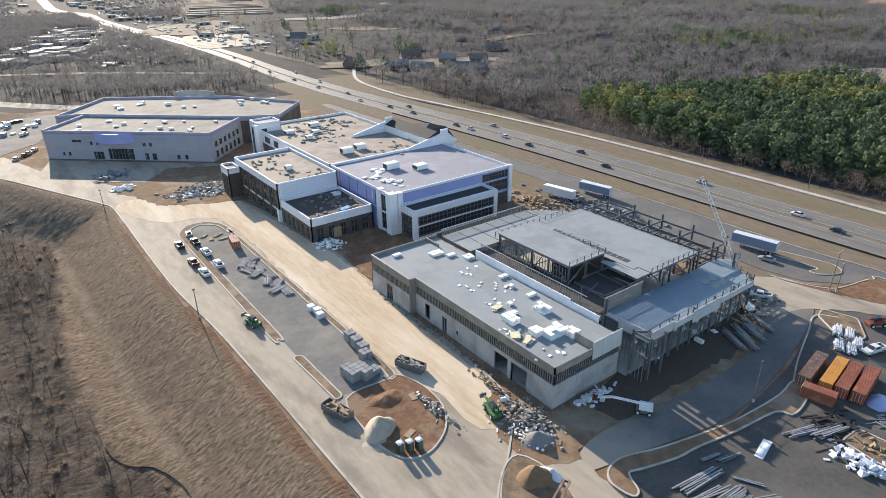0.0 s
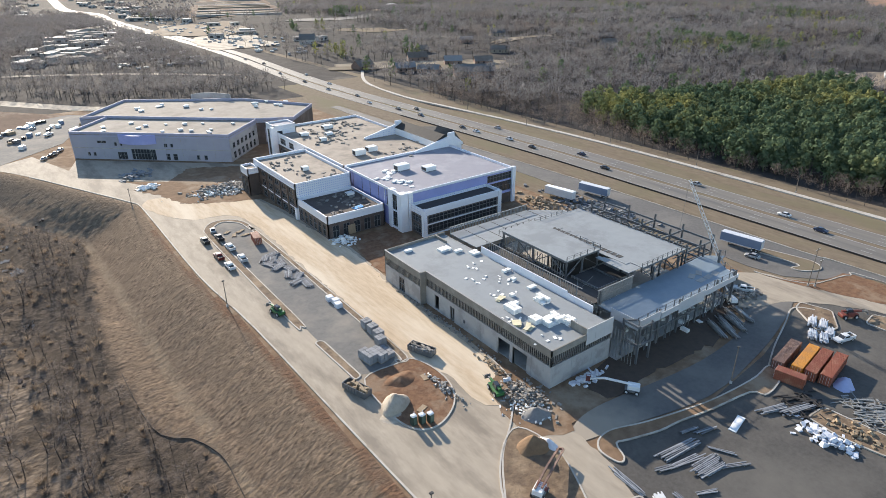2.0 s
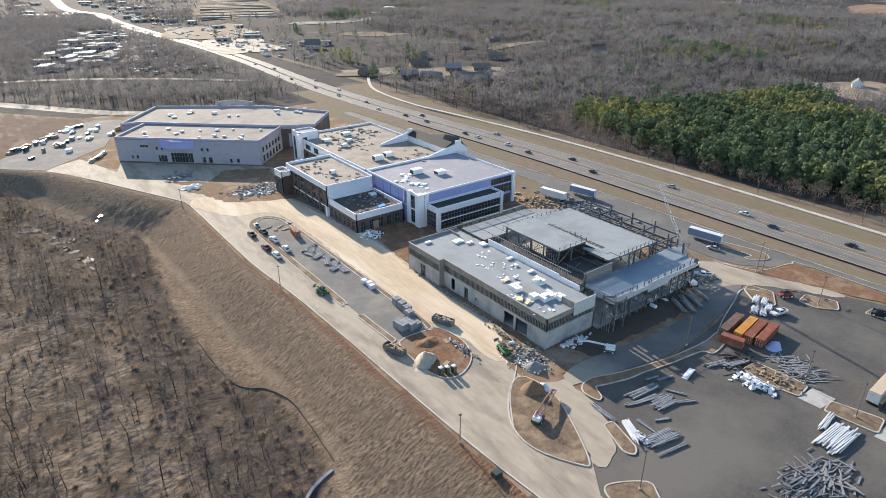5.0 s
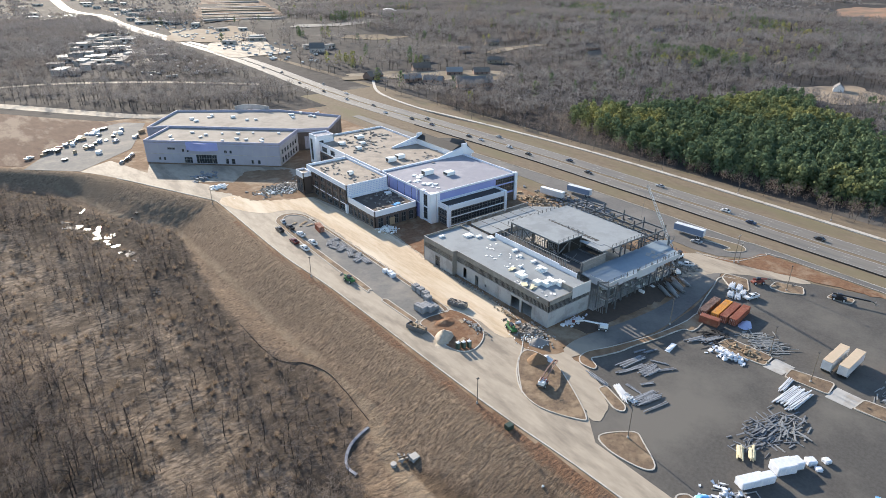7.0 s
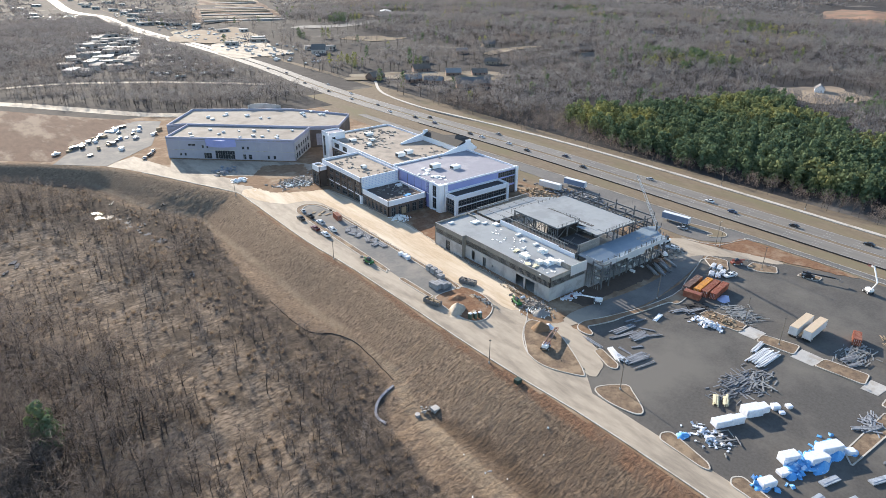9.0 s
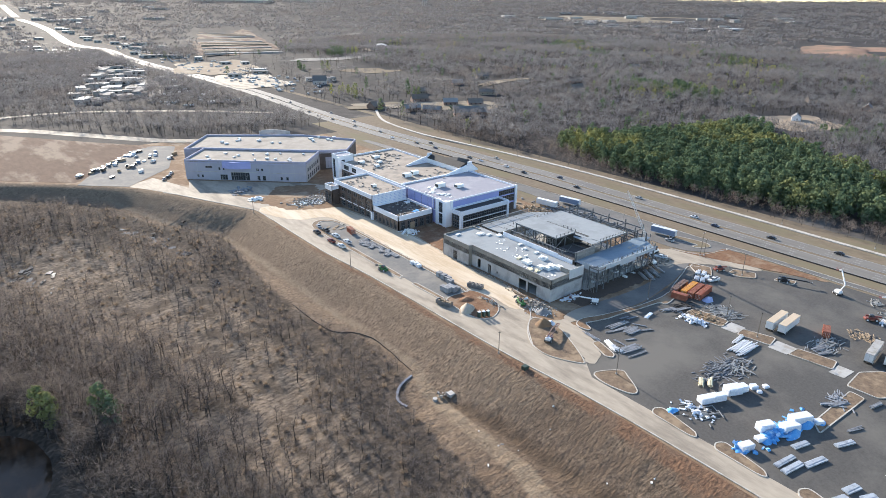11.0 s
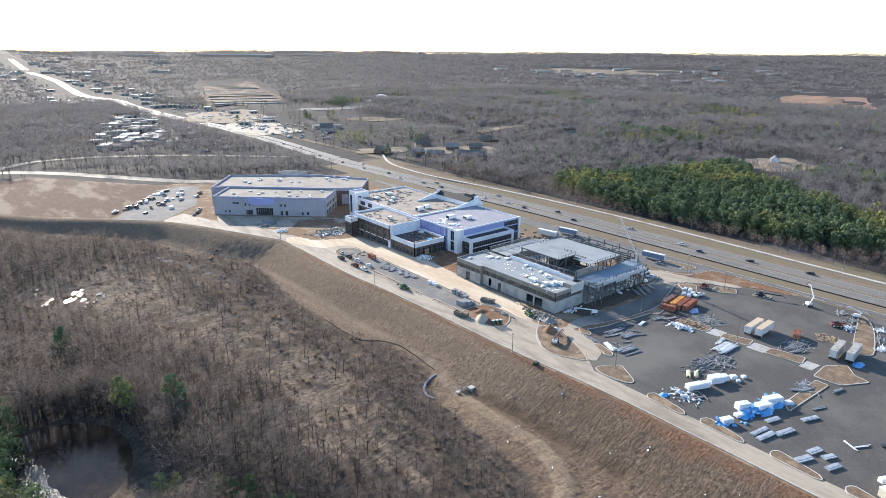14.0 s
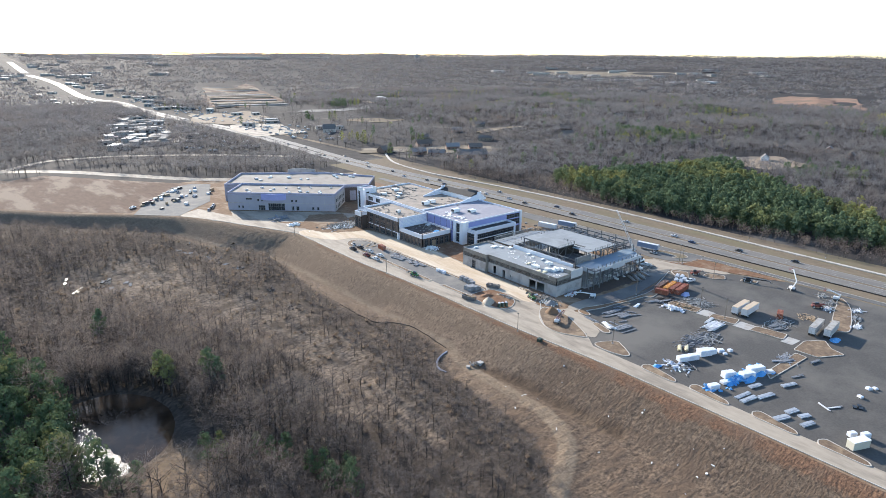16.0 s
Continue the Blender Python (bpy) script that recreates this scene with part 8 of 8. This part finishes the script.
def canopy(seed, n=46, rad=27.0, h=13.0, w=2.6, crowns=0):
    """A patch of far crowns: scraps of twig tufts at all slants, gathered in crowns."""
    r = random.Random(seed)
    v, f = [], []
    heads = []
    for k in range(crowns or n):
        a, d = r.uniform(0, 6.28), rad * math.sqrt(r.random())
        heads.append((math.cos(a) * d, math.sin(a) * d, h * r.uniform(.55, .8)))
    q = 3.2 if crowns else w
    for k in range(n):
        x, y, z = heads[k % len(heads)]
        d = Vector((r.gauss(0, 1), r.gauss(0, 1), r.gauss(.1, .9))).normalized() * q * r.uniform(.4, 1.1)
        c = Vector((x, y, z)) + d
        e = Vector((r.gauss(0, 1), r.gauss(0, 1), r.gauss(0, .6))).normalized() * w * r.uniform(.6, 1.2)
        g = (d * .4 + Vector((r.gauss(0, .6), r.gauss(0, .6), 1.2))).normalized() * w * r.uniform(1.0, 2.0)
        o = len(v)
        v.extend([tuple(c - e), tuple(c + e), tuple(c + g)])
        f.append((o, o + 1, o + 2))
    return np.array(v, np.float32), np.array(f, np.int32)


def tree_pine(seed, h=15.0, clumps=110, low=.25, fat=.19):
    """An evergreen: trunk and many small drooping clumps of needles in an uneven cone. Triangles."""
    r = random.Random(seed)
    v, f = [], []
    b = Build().tube((0, 0, -.5), (0, 0, h * .9), .2, .05, 4)
    v.extend(b.v)
    for g in b.f[2:]:
        f += [(g[0], g[1], g[2]), (g[0], g[2], g[3])]
    lobes = [(r.uniform(0, 6.28), r.uniform(.75, 1.3)) for _ in range(6)]
    for k in range(clumps):
        t = low + (1 - low) * (1 - math.sqrt(r.random()) * .98)
        rad = h * fat * ((1 - t) / (1 - low)) ** .7 + .25
        a, m = r.choice(lobes)
        a += r.gauss(0, .55)
        d = rad * m * r.uniform(.45, 1.0)
        c = Vector((math.cos(a) * d, math.sin(a) * d, h * t - d * .12))
        s = h * r.uniform(.028, .055)
        out = Vector((math.cos(a), math.sin(a), r.uniform(-.4, .7))).normalized()
        side = out.cross(Vector((0, 0, 1))).normalized()
        up = Vector((r.uniform(-.3, .3), r.uniform(-.3, .3), 1)) * s
        o = len(v)
        v.extend([tuple(c - side * s), tuple(c + side * s), tuple(c + out * s * 1.5), tuple(c + up), tuple(c + out * s * .5 - up * .4)])
        f += [(o, o + 2, o + 3), (o + 1, o + 3, o + 2), (o, o + 4, o + 2)]
    return np.array(v, np.float32), np.array(f, np.int32)


def tree_round(seed, h=14.0, clumps=140, low=.22, fat=.2, fine=.034):
    """An evergreen with a rounded, lumpy crown: a trunk and small tufts of needles gathered in boughs. Triangles."""
    r = random.Random(seed)
    v, f = [], []
    b = Build().tube((0, 0, -.5), (0, 0, h * .9), .2, .05, 4)
    v.extend(b.v)
    for g in b.f[2:]:
        f += [(g[0], g[1], g[2]), (g[0], g[2], g[3])]
    boughs = []
    for k in range(13):
        t = low + (1 - low) * (k + r.random()) / 13
        a = k * 2.4 + r.uniform(-.5, .5)
        rad = h * fat * math.sin(math.pi * min(.22 + .78 * (t - low) / (1 - low), .97)) ** .8 * r.uniform(.6, 1.05)
        boughs.append((math.cos(a) * rad * .75, math.sin(a) * rad * .75, h * t * .96, h * fat * r.uniform(.30, .5)))
    for k in range(clumps):
        x, y, z, q = boughs[k % 13]
        d = Vector((r.gauss(0, 1), r.gauss(0, 1), r.gauss(0, .7))).normalized() * q * r.uniform(.55, 1.0)
        c = Vector((x, y, z)) + d
        out = (d + Vector((x, y, 0)) * .5 + Vector((0, 0, q * .3))).normalized()
        side = out.orthogonal().normalized()
        side.rotate(Matrix.Rotation(r.uniform(0, 6.28), 3, out))
        sz = h * fine * r.uniform(.6, 1.3)
        up = out.cross(side) * sz
        o = len(v)
        v.extend([tuple(c - side * sz), tuple(c + side * sz), tuple(c + up * 1.3 + out * sz * .35), tuple(c - up * 1.1 - out * sz * .1)])
        f += [(o, o + 1, o + 2), (o, o + 3, o + 1)]
    return np.array(v, np.float32), np.array(f, np.int32)


def shrub(seed, h=2.4, n=28):
    r = random.Random(seed)
    v, f = [], []
    for k in range(n):
        a = r.uniform(0, 6.28)
        p = Vector((r.gauss(0, .3), r.gauss(0, .3), 0))
        d = Vector((math.cos(a) * r.uniform(.3, 1), math.sin(a) * r.uniform(.3, 1), r.uniform(.6, 1.4))) * h * .6
        e = d.orthogonal().normalized() * .06
        o = len(v)
        v.extend([tuple(p - e), tuple(p + e), tuple(p + d)])
        f.append((o, o + 1, o + 2))
    return np.array(v, np.float32), np.array(f, np.int32)


def scatter(name, kinds, xy, scales, material, label, category, rs, sink=0.0, bark=None):
    """One mesh of many plants, turned and scaled at random, standing on the ground."""
    z = height(xy[:, 0], xy[:, 1]) - sink
    pick = rs.randint(0, len(kinds), len(xy))
    vs, fs, o = [], [], 0
    marks = []
    for k, (v, f, *wood) in enumerate(kinds):
        s = np.where(pick == k)[0]
        if not len(s):
            continue
        a = rs.uniform(0, 6.28, len(s))
        c, q = np.cos(a)[:, None], np.sin(a)[:, None]
        sc = scales[s][:, None]
        wide = sc * rs.uniform(.85, 1.2, (len(s), 1))
        X = (v[None, :, 0] * c - v[None, :, 1] * q) * wide + xy[s, 0][:, None]
        Y = (v[None, :, 0] * q + v[None, :, 1] * c) * wide + xy[s, 1][:, None]
        Z = v[None, :, 2] * sc + z[s][:, None]
        vs.append(np.stack([X, Y, Z], -1).reshape(-1, 3))
        fs.append((f[None] + (np.arange(len(s)) * len(v))[:, None, None] + o).reshape(-1, 3))
        o += len(s) * len(v)
        marks.append(np.tile(np.arange(len(f)) < (wood[0] if wood and bark else 0), len(s)))
    me = mesh_arrays(name, np.concatenate(vs), np.concatenate(fs))
    me.materials.append(material)
    if bark:
        me.materials.append(bark)
        me.polygons.foreach_set("material_index", np.concatenate(marks).astype(np.int32))
    return tagged(new(name, me), label, category, kind="stuff")


rs = np.random.RandomState(4)


def jitter(x0, x1, y0, y1, step):
    X, Y = np.meshgrid(np.arange(x0, x1, step), np.arange(y0, y1, step))
    p = np.stack([X.ravel(), Y.ravel()], -1)
    return p + rs.uniform(-.5, .5, p.shape) * step


SMALL_GREEN = [(-197, -1), (-192, -4), (-171, -3), (-167.5, -5.5), (-155, -15), (-151.6, -19), (-149, -30), (-146.4, -34), (-147.6, -41), (-144, -46), (-141, -38), (-158, -11)]
# valley woods below the embankment
p = jitter(-290, -60, -190, 400, 4.3)
s = edge_distance(p[:, 0], p[:, 1])
first = wood_edge(p[:, 1]) + 1.5 + 2.5 * waves(p[:, 0], p[:, 1], 30, 14)
dens = .84 + .5 * waves(p[:, 0], p[:, 1], 70, 21) + .15 * smooth(20, -30, p[:, 1])
reed_p = line_distance(p[:, 0], p[:, 1], REEDS)
dens = dens - .66 * np.exp(-(reed_p / 22) ** 2) * smooth(-45, 15, p[:, 1])
dens = dens - .35 * np.exp(-((line_distance(p[:, 0], p[:, 1], CREEK) - 4) / 6) ** 2) * (p[:, 1] > 60)
pond_p = np.hypot((p[:, 0] + 190) / 1.0, (p[:, 1] - 28) / 1.4)
dens = np.where((pond_p < 75) & (p[:, 1] > 20), 1.0, dens)
sandy = np.hypot(p[:, 0] + 178, p[:, 1] + 6) < 13
keep = (s > first) & (rs.rand(len(p)) < dens) & (pond_p > 24) & ~sandy & ~((p[:, 0] < -199) & (p[:, 1] < 118) & (p[:, 1] > -45) & (rs.rand(len(p)) < .85))
for x, y, l, w, a in POOLS:
    keep &= np.hypot(p[:, 0] - x, p[:, 1] - y + 4) > l * .5 + 4
for x, y in SMALL_GREEN:
    keep &= np.hypot(p[:, 0] - x + 1.5, p[:, 1] - y + 2.5) > 5
p, pond_p, edge_p, reed_p = p[keep], pond_p[keep], (s - first)[keep], reed_p[keep]
bare = [tree_bare(k, 12.5, 120, 7, .066, .15, .31) for k in range(8)]
size = rs.uniform(.5, 1.1, len(p)) * np.interp(pond_p, [25, 60, 90], [1.45, 1.3, 1.0]) * np.interp(edge_p, [0, 10, 30], [.55, .8, 1.0]) * np.interp(reed_p, [0, 30], [.75, 1.0])
near = (p[:, 1] < 75) & (p[:, 0] < -105)
fine_bare = [tree_bare(20 + k, 13.5, 230, 12, .030, .15, .33) for k in range(6)]
scatter("bare_woods", bare, p[~near], size[~near], TWIG, "grey brown leafless trees filling the valley", "woods", rs, bark=TRUNK)
scatter("near_woods", fine_bare, p[near], size[near], TWIG, "fine grey leafless trees between pond and clearing", "woods", rs, bark=TRUNK)
q = jitter(-205, -150, 24, 84, 3.0)
bank = np.hypot((q[:, 0] + 190) / 1.0, (q[:, 1] - 28) / 1.4)
q = q[(bank > 24) & (bank < 36) & (q[:, 0] - .55 * q[:, 1] > -228)]
scatter("bank_thicket", fine_bare, q, rs.uniform(.8, 1.3, len(q)), TWIG, "dense dark leafless thicket on the pond's bank", "thicket", rs, bark=TRUNK)
p = jitter(-300, -60, -200, 300, 3.0)
s = edge_distance(p[:, 0], p[:, 1])
keep = (s > wood_edge(p[:, 1]) - .5) & (rs.rand(len(p)) < .40 + .5 * waves(p[:, 0], p[:, 1], 38, 22)) & (np.hypot(p[:, 0] + 190, (p[:, 1] - 28) / 1.4) > 22)
p = p[keep]
scatter("scrub", [shrub(k) for k in range(5)], p, rs.uniform(.4, 1.3, len(p)), SCRUB, "dry leafless scrub along the slope's foot", "scrub", rs)

# evergreens by the pond and scattered in the valley, each a tree of its own
kinds = [tree_round(50 + k, 11, 900, .04, .30, .021) for k in range(4)] + [tree_round(60 + k, 15, 700, .42, .20, .020) for k in range(3)]
ever_me = []
for k, (v, f) in enumerate(kinds):
    me = mesh_arrays("crown", v[8:], f[16:] - 8 if f[16:].min() >= 8 else f[16:])
    me.materials.append(CEDAR if k < 4 else NEEDLE)
    tk = mesh_of("trunk", Build().tube((0, 0, -.5), (0, 0, (11 if k < 4 else 15) * .9), .22, .05, 6), BARK)
    ever_me.append((me, tk))


def evergreen(x, y, k, sc, label):
    t = new("evergreen_tree")
    t.empty_display_size = .5
    t.location = (x, y, zat(x, y))
    t.scale = (sc, sc, sc)
    t.rotation_euler.z = rs.uniform(0, 6.28)
    for nm, me in zip(("crown", "trunk"), ever_me[k]):
        o = new(nm, me)
        o.parent = t
    return tagged(t, label, "tree", "evergreens in the valley")


POND_TREES = [(-214, 100), (-209, 92), (-216, 84), (-207, 80), (-203, 72), (-212, 70), (-205, 62), (-199, 60), (-210, 56), (-203, 52), (-207, 44), (-214, 48), (-200, 44), (-204, 34), (-210, 34), (-203, 24), (-208, 20), (-201, 14), (-206, 8), (-198, 6), (-218, 62), (-220, 76), (-222, 92), (-216, 22), (-213, 10), (-196, 0), (-220, 108), (-211, 110)]
for x, y in POND_TREES:
    evergreen(x - 2, y, rs.randint(0, 4), rs.uniform(1.1, 1.5), "dense green cedar beside the pond")
for k in range(95):
    x, y = -206 - 40 * rs.rand(), -40 + 165 * rs.rand()
    evergreen(x - .1 * max(y - 40, 0), y, rs.randint(0, 4), rs.uniform(1.1, 1.7), "dense green cedar in the thicket west of the pond")
for x, y in SMALL_GREEN:
    evergreen(x, y, rs.randint(0, 4), rs.uniform(.75, 1.15), "small yellow-green cedar among leafless trees")
for x, y in ((-170, 46), (-168, 43), (-178, 107), (-180, 103), (-154, 31), (-156, 36)):
    evergreen(x, y, rs.randint(4, 7), rs.uniform(1.05, 1.3), "tall open pine standing above leafless trees")

# pine plantation beyond the highway
p = jitter(176, 440, -190, 230, 5.0)
PINE_Y = [-190, -65, -26, 14, 68, 110, 122, 134, 148, 165, 180, 200]
PINE_FAR = [218, 252, 280, 305, 356, 398, 408, 360, 312, 272, 232, 205]


def pine_far(Y):
    return np.interp(Y, PINE_Y, PINE_FAR)


near_edge = np.interp(p[:, 1], [-330, -60, 0, 60, 110, 170, 230], [212, 203, 190, 184, 188, 206, 230])
keep = (p[:, 0] > near_edge + 3 * waves(p[:, 0], p[:, 1], 25, 32)) & (p[:, 0] < pine_far(p[:, 1]) + 8 * waves(p[:, 0], p[:, 1], 40, 31)) & (p[:, 1] < 198) & (rs.rand(len(p)) < .95)
pp = p[keep]
scatter("pine_woods", [tree_round(80 + k, 14, 170, .2, .25, .040) for k in range(8)], pp, rs.uniform(.7, 1.2, len(pp)), NEEDLE, "dense green pine plantation with yellowish crowns", "pine woods", rs)
# leafless fringe between footpath and pines
p = jitter(173, 232, -320, 300, 4.2)
e2 = np.interp(p[:, 1], [-330, -60, 0, 60, 110, 170, 300], [214, 203, 187, 184, 190, 212, 232])
lo = np.interp(p[:, 1], [-330, -60, 0, 60, 110, 300], [174, 176, 176, 178, 174, 170])
keep = (p[:, 0] < e2 + 4) & (p[:, 0] > lo) & (rs.rand(len(p)) < .8)
pf = p[keep]
scatter("fringe_woods", [tree_bare(100 + k, 9, 110, 6, .06, .16, .36) for k in range(4)], pf, rs.uniform(.5, 1.05, len(pf)), TWIG, "leafless grey thicket between footpath and pines", "thicket", rs, bark=TRUNK)

# leafless woods over the middle distance
far_bare = [tree_far(140 + k, 14, 84, .17, .36) for k in range(8)]
mid_bare = [tree_far(150 + k, 15, 34, .42, .42, 2) for k in range(6)]
cl = [canopy(160 + k, 44, 27, 12, 2.3, 8) for k in range(4)]
p = jitter(160, 1250, -190, 1300, 8.0)
r2 = np.hypot(p[:, 0], p[:, 1])
pine_area = (p[:, 1] < 202) & (p[:, 0] < pine_far(p[:, 1]) + 2)
clear = np.abs(p[:, 0] - 130) < 42
for hx, hy in HOUSES + [(250, 336)]:
    clear |= np.hypot(p[:, 0] - hx, p[:, 1] - hy) < 17
for ox, oy, lx, ly, a in OPEN_LAND:
    ca, sa = math.cos(radians(a)), math.sin(radians(a))
    u, v = (p[:, 0] - ox) * ca + (p[:, 1] - oy) * sa, (p[:, 1] - oy) * ca - (p[:, 0] - ox) * sa
    clear |= (np.abs(u) < lx / 2 + 4) & (np.abs(v) < ly / 2 + 9)
town = smooth(470, 400, p[:, 0]) * smooth(520, 600, p[:, 1]) * smooth(1150, 1050, p[:, 1])
lived = smooth(520, 440, p[:, 0]) * smooth(310, 350, p[:, 1]) * smooth(600, 540, p[:, 1])
keep = ~pine_area & ~clear & (rs.rand(len(p)) < (.90 + .35 * waves(p[:, 0], p[:, 1], 180, 41)) * (1 - .86 * town - .5 * lived)) & ((p[:, 0] > 178) | (p[:, 1] > 330))
pm, r2 = p[keep], r2[keep]
green = (waves(pm[:, 0], pm[:, 1], 210, 44) + .5 * waves(pm[:, 0], pm[:, 1], 70, 45) > .42) & (rs.rand(len(pm)) < .55) | (rs.rand(len(pm)) < .02)
nearer = (r2 < 760) & ~green
scatter("hill_woods", far_bare, pm[nearer], rs.uniform(.75, 1.25, nearer.sum()), HAZE_TWIG, "grey leafless woods over low hills", "woods", rs, bark=TRUNK)
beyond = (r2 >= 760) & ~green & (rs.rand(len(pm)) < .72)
scatter("ridge_woods", mid_bare, pm[beyond], rs.uniform(.8, 1.3, beyond.sum()), HAZE_TWIG, "grey leafless woods on farther hills", "woods", rs, bark=TRUNK)
scatter("hill_pines", [tree_round(180 + k, 14, 90, .15, .26, .05) for k in range(3)], pm[green], rs.uniform(.75, 1.15, green.sum()), NEEDLE, "dark evergreens standing in groups in the hill woods", "woods", rs)
# woods behind the far building and the field
p = jitter(-330, 100, 345, 1300, 7.6)
road_d = line_distance(p[:, 0], p[:, 1], FAR_ROAD[::2] + [(-170, 560), (-111, 600), (20, 540), (96, 470)][::-1])
fieldy = (p[:, 1] < 545 + .2 * p[:, 0]) & (p[:, 0] > -270) & (p[:, 1] < 392 - 1.15 * (p[:, 0] + 30))
shops = np.abs((p[:, 0] - 18) * .96 - (p[:, 1] - 800) * .27) < 36
keep = (road_d > 11) & ~fieldy & (np.abs(p[:, 0] - 128) > 30) & (edge_distance(p[:, 0], p[:, 1]) < -8) & (rs.rand(len(p)) < .95 + .3 * waves(p[:, 0], p[:, 1], 150, 42)) & ~((p[:, 0] > -60) & (p[:, 1] < 372)) & ~(shops & (p[:, 1] > 630) & (p[:, 1] < 990) & (rs.rand(len(p)) < .85))
pb = p[keep]
close = pb[:, 1] < 720
scatter("town_woods", mid_bare, pb[~close], rs.uniform(.75, 1.2, (~close).sum()), HAZE_TWIG, "grey leafless trees between far town blocks", "woods", rs, bark=TRUNK)
scatter("back_woods", far_bare, pb[close], rs.uniform(.7, 1.15, close.sum()), HAZE_TWIG, "grey leafless woods behind the side road", "woods", rs, bark=TRUNK)
# farther clumps
p = jitter(-1800, 4200, 1300, 4300, 44)
q = jitter(1250, 4300, -200, 1300, 42)
p = np.concatenate([p, q])
keep = (np.hypot(p[:, 0], p[:, 1]) < 4700) & (np.abs(p[:, 0] - 120) > 60) & (rs.rand(len(p)) < .80 + .4 * waves(p[:, 0], p[:, 1], 600, 43))
for ox, oy, lx, ly, a in OPEN_LAND:
    ca, sa = math.cos(radians(a)), math.sin(radians(a))
    u, v = (p[:, 0] - ox) * ca + (p[:, 1] - oy) * sa, (p[:, 1] - oy) * ca - (p[:, 0] - ox) * sa
    keep &= (np.abs(u) > lx / 2 + 22) | (np.abs(v) > ly / 2 + 30)
pc = p[keep]
scatter("far_woods", cl, pc, rs.uniform(.8, 1.25, len(pc)), HAZE_TWIG, "far grey woods reaching the horizon", "woods", rs)
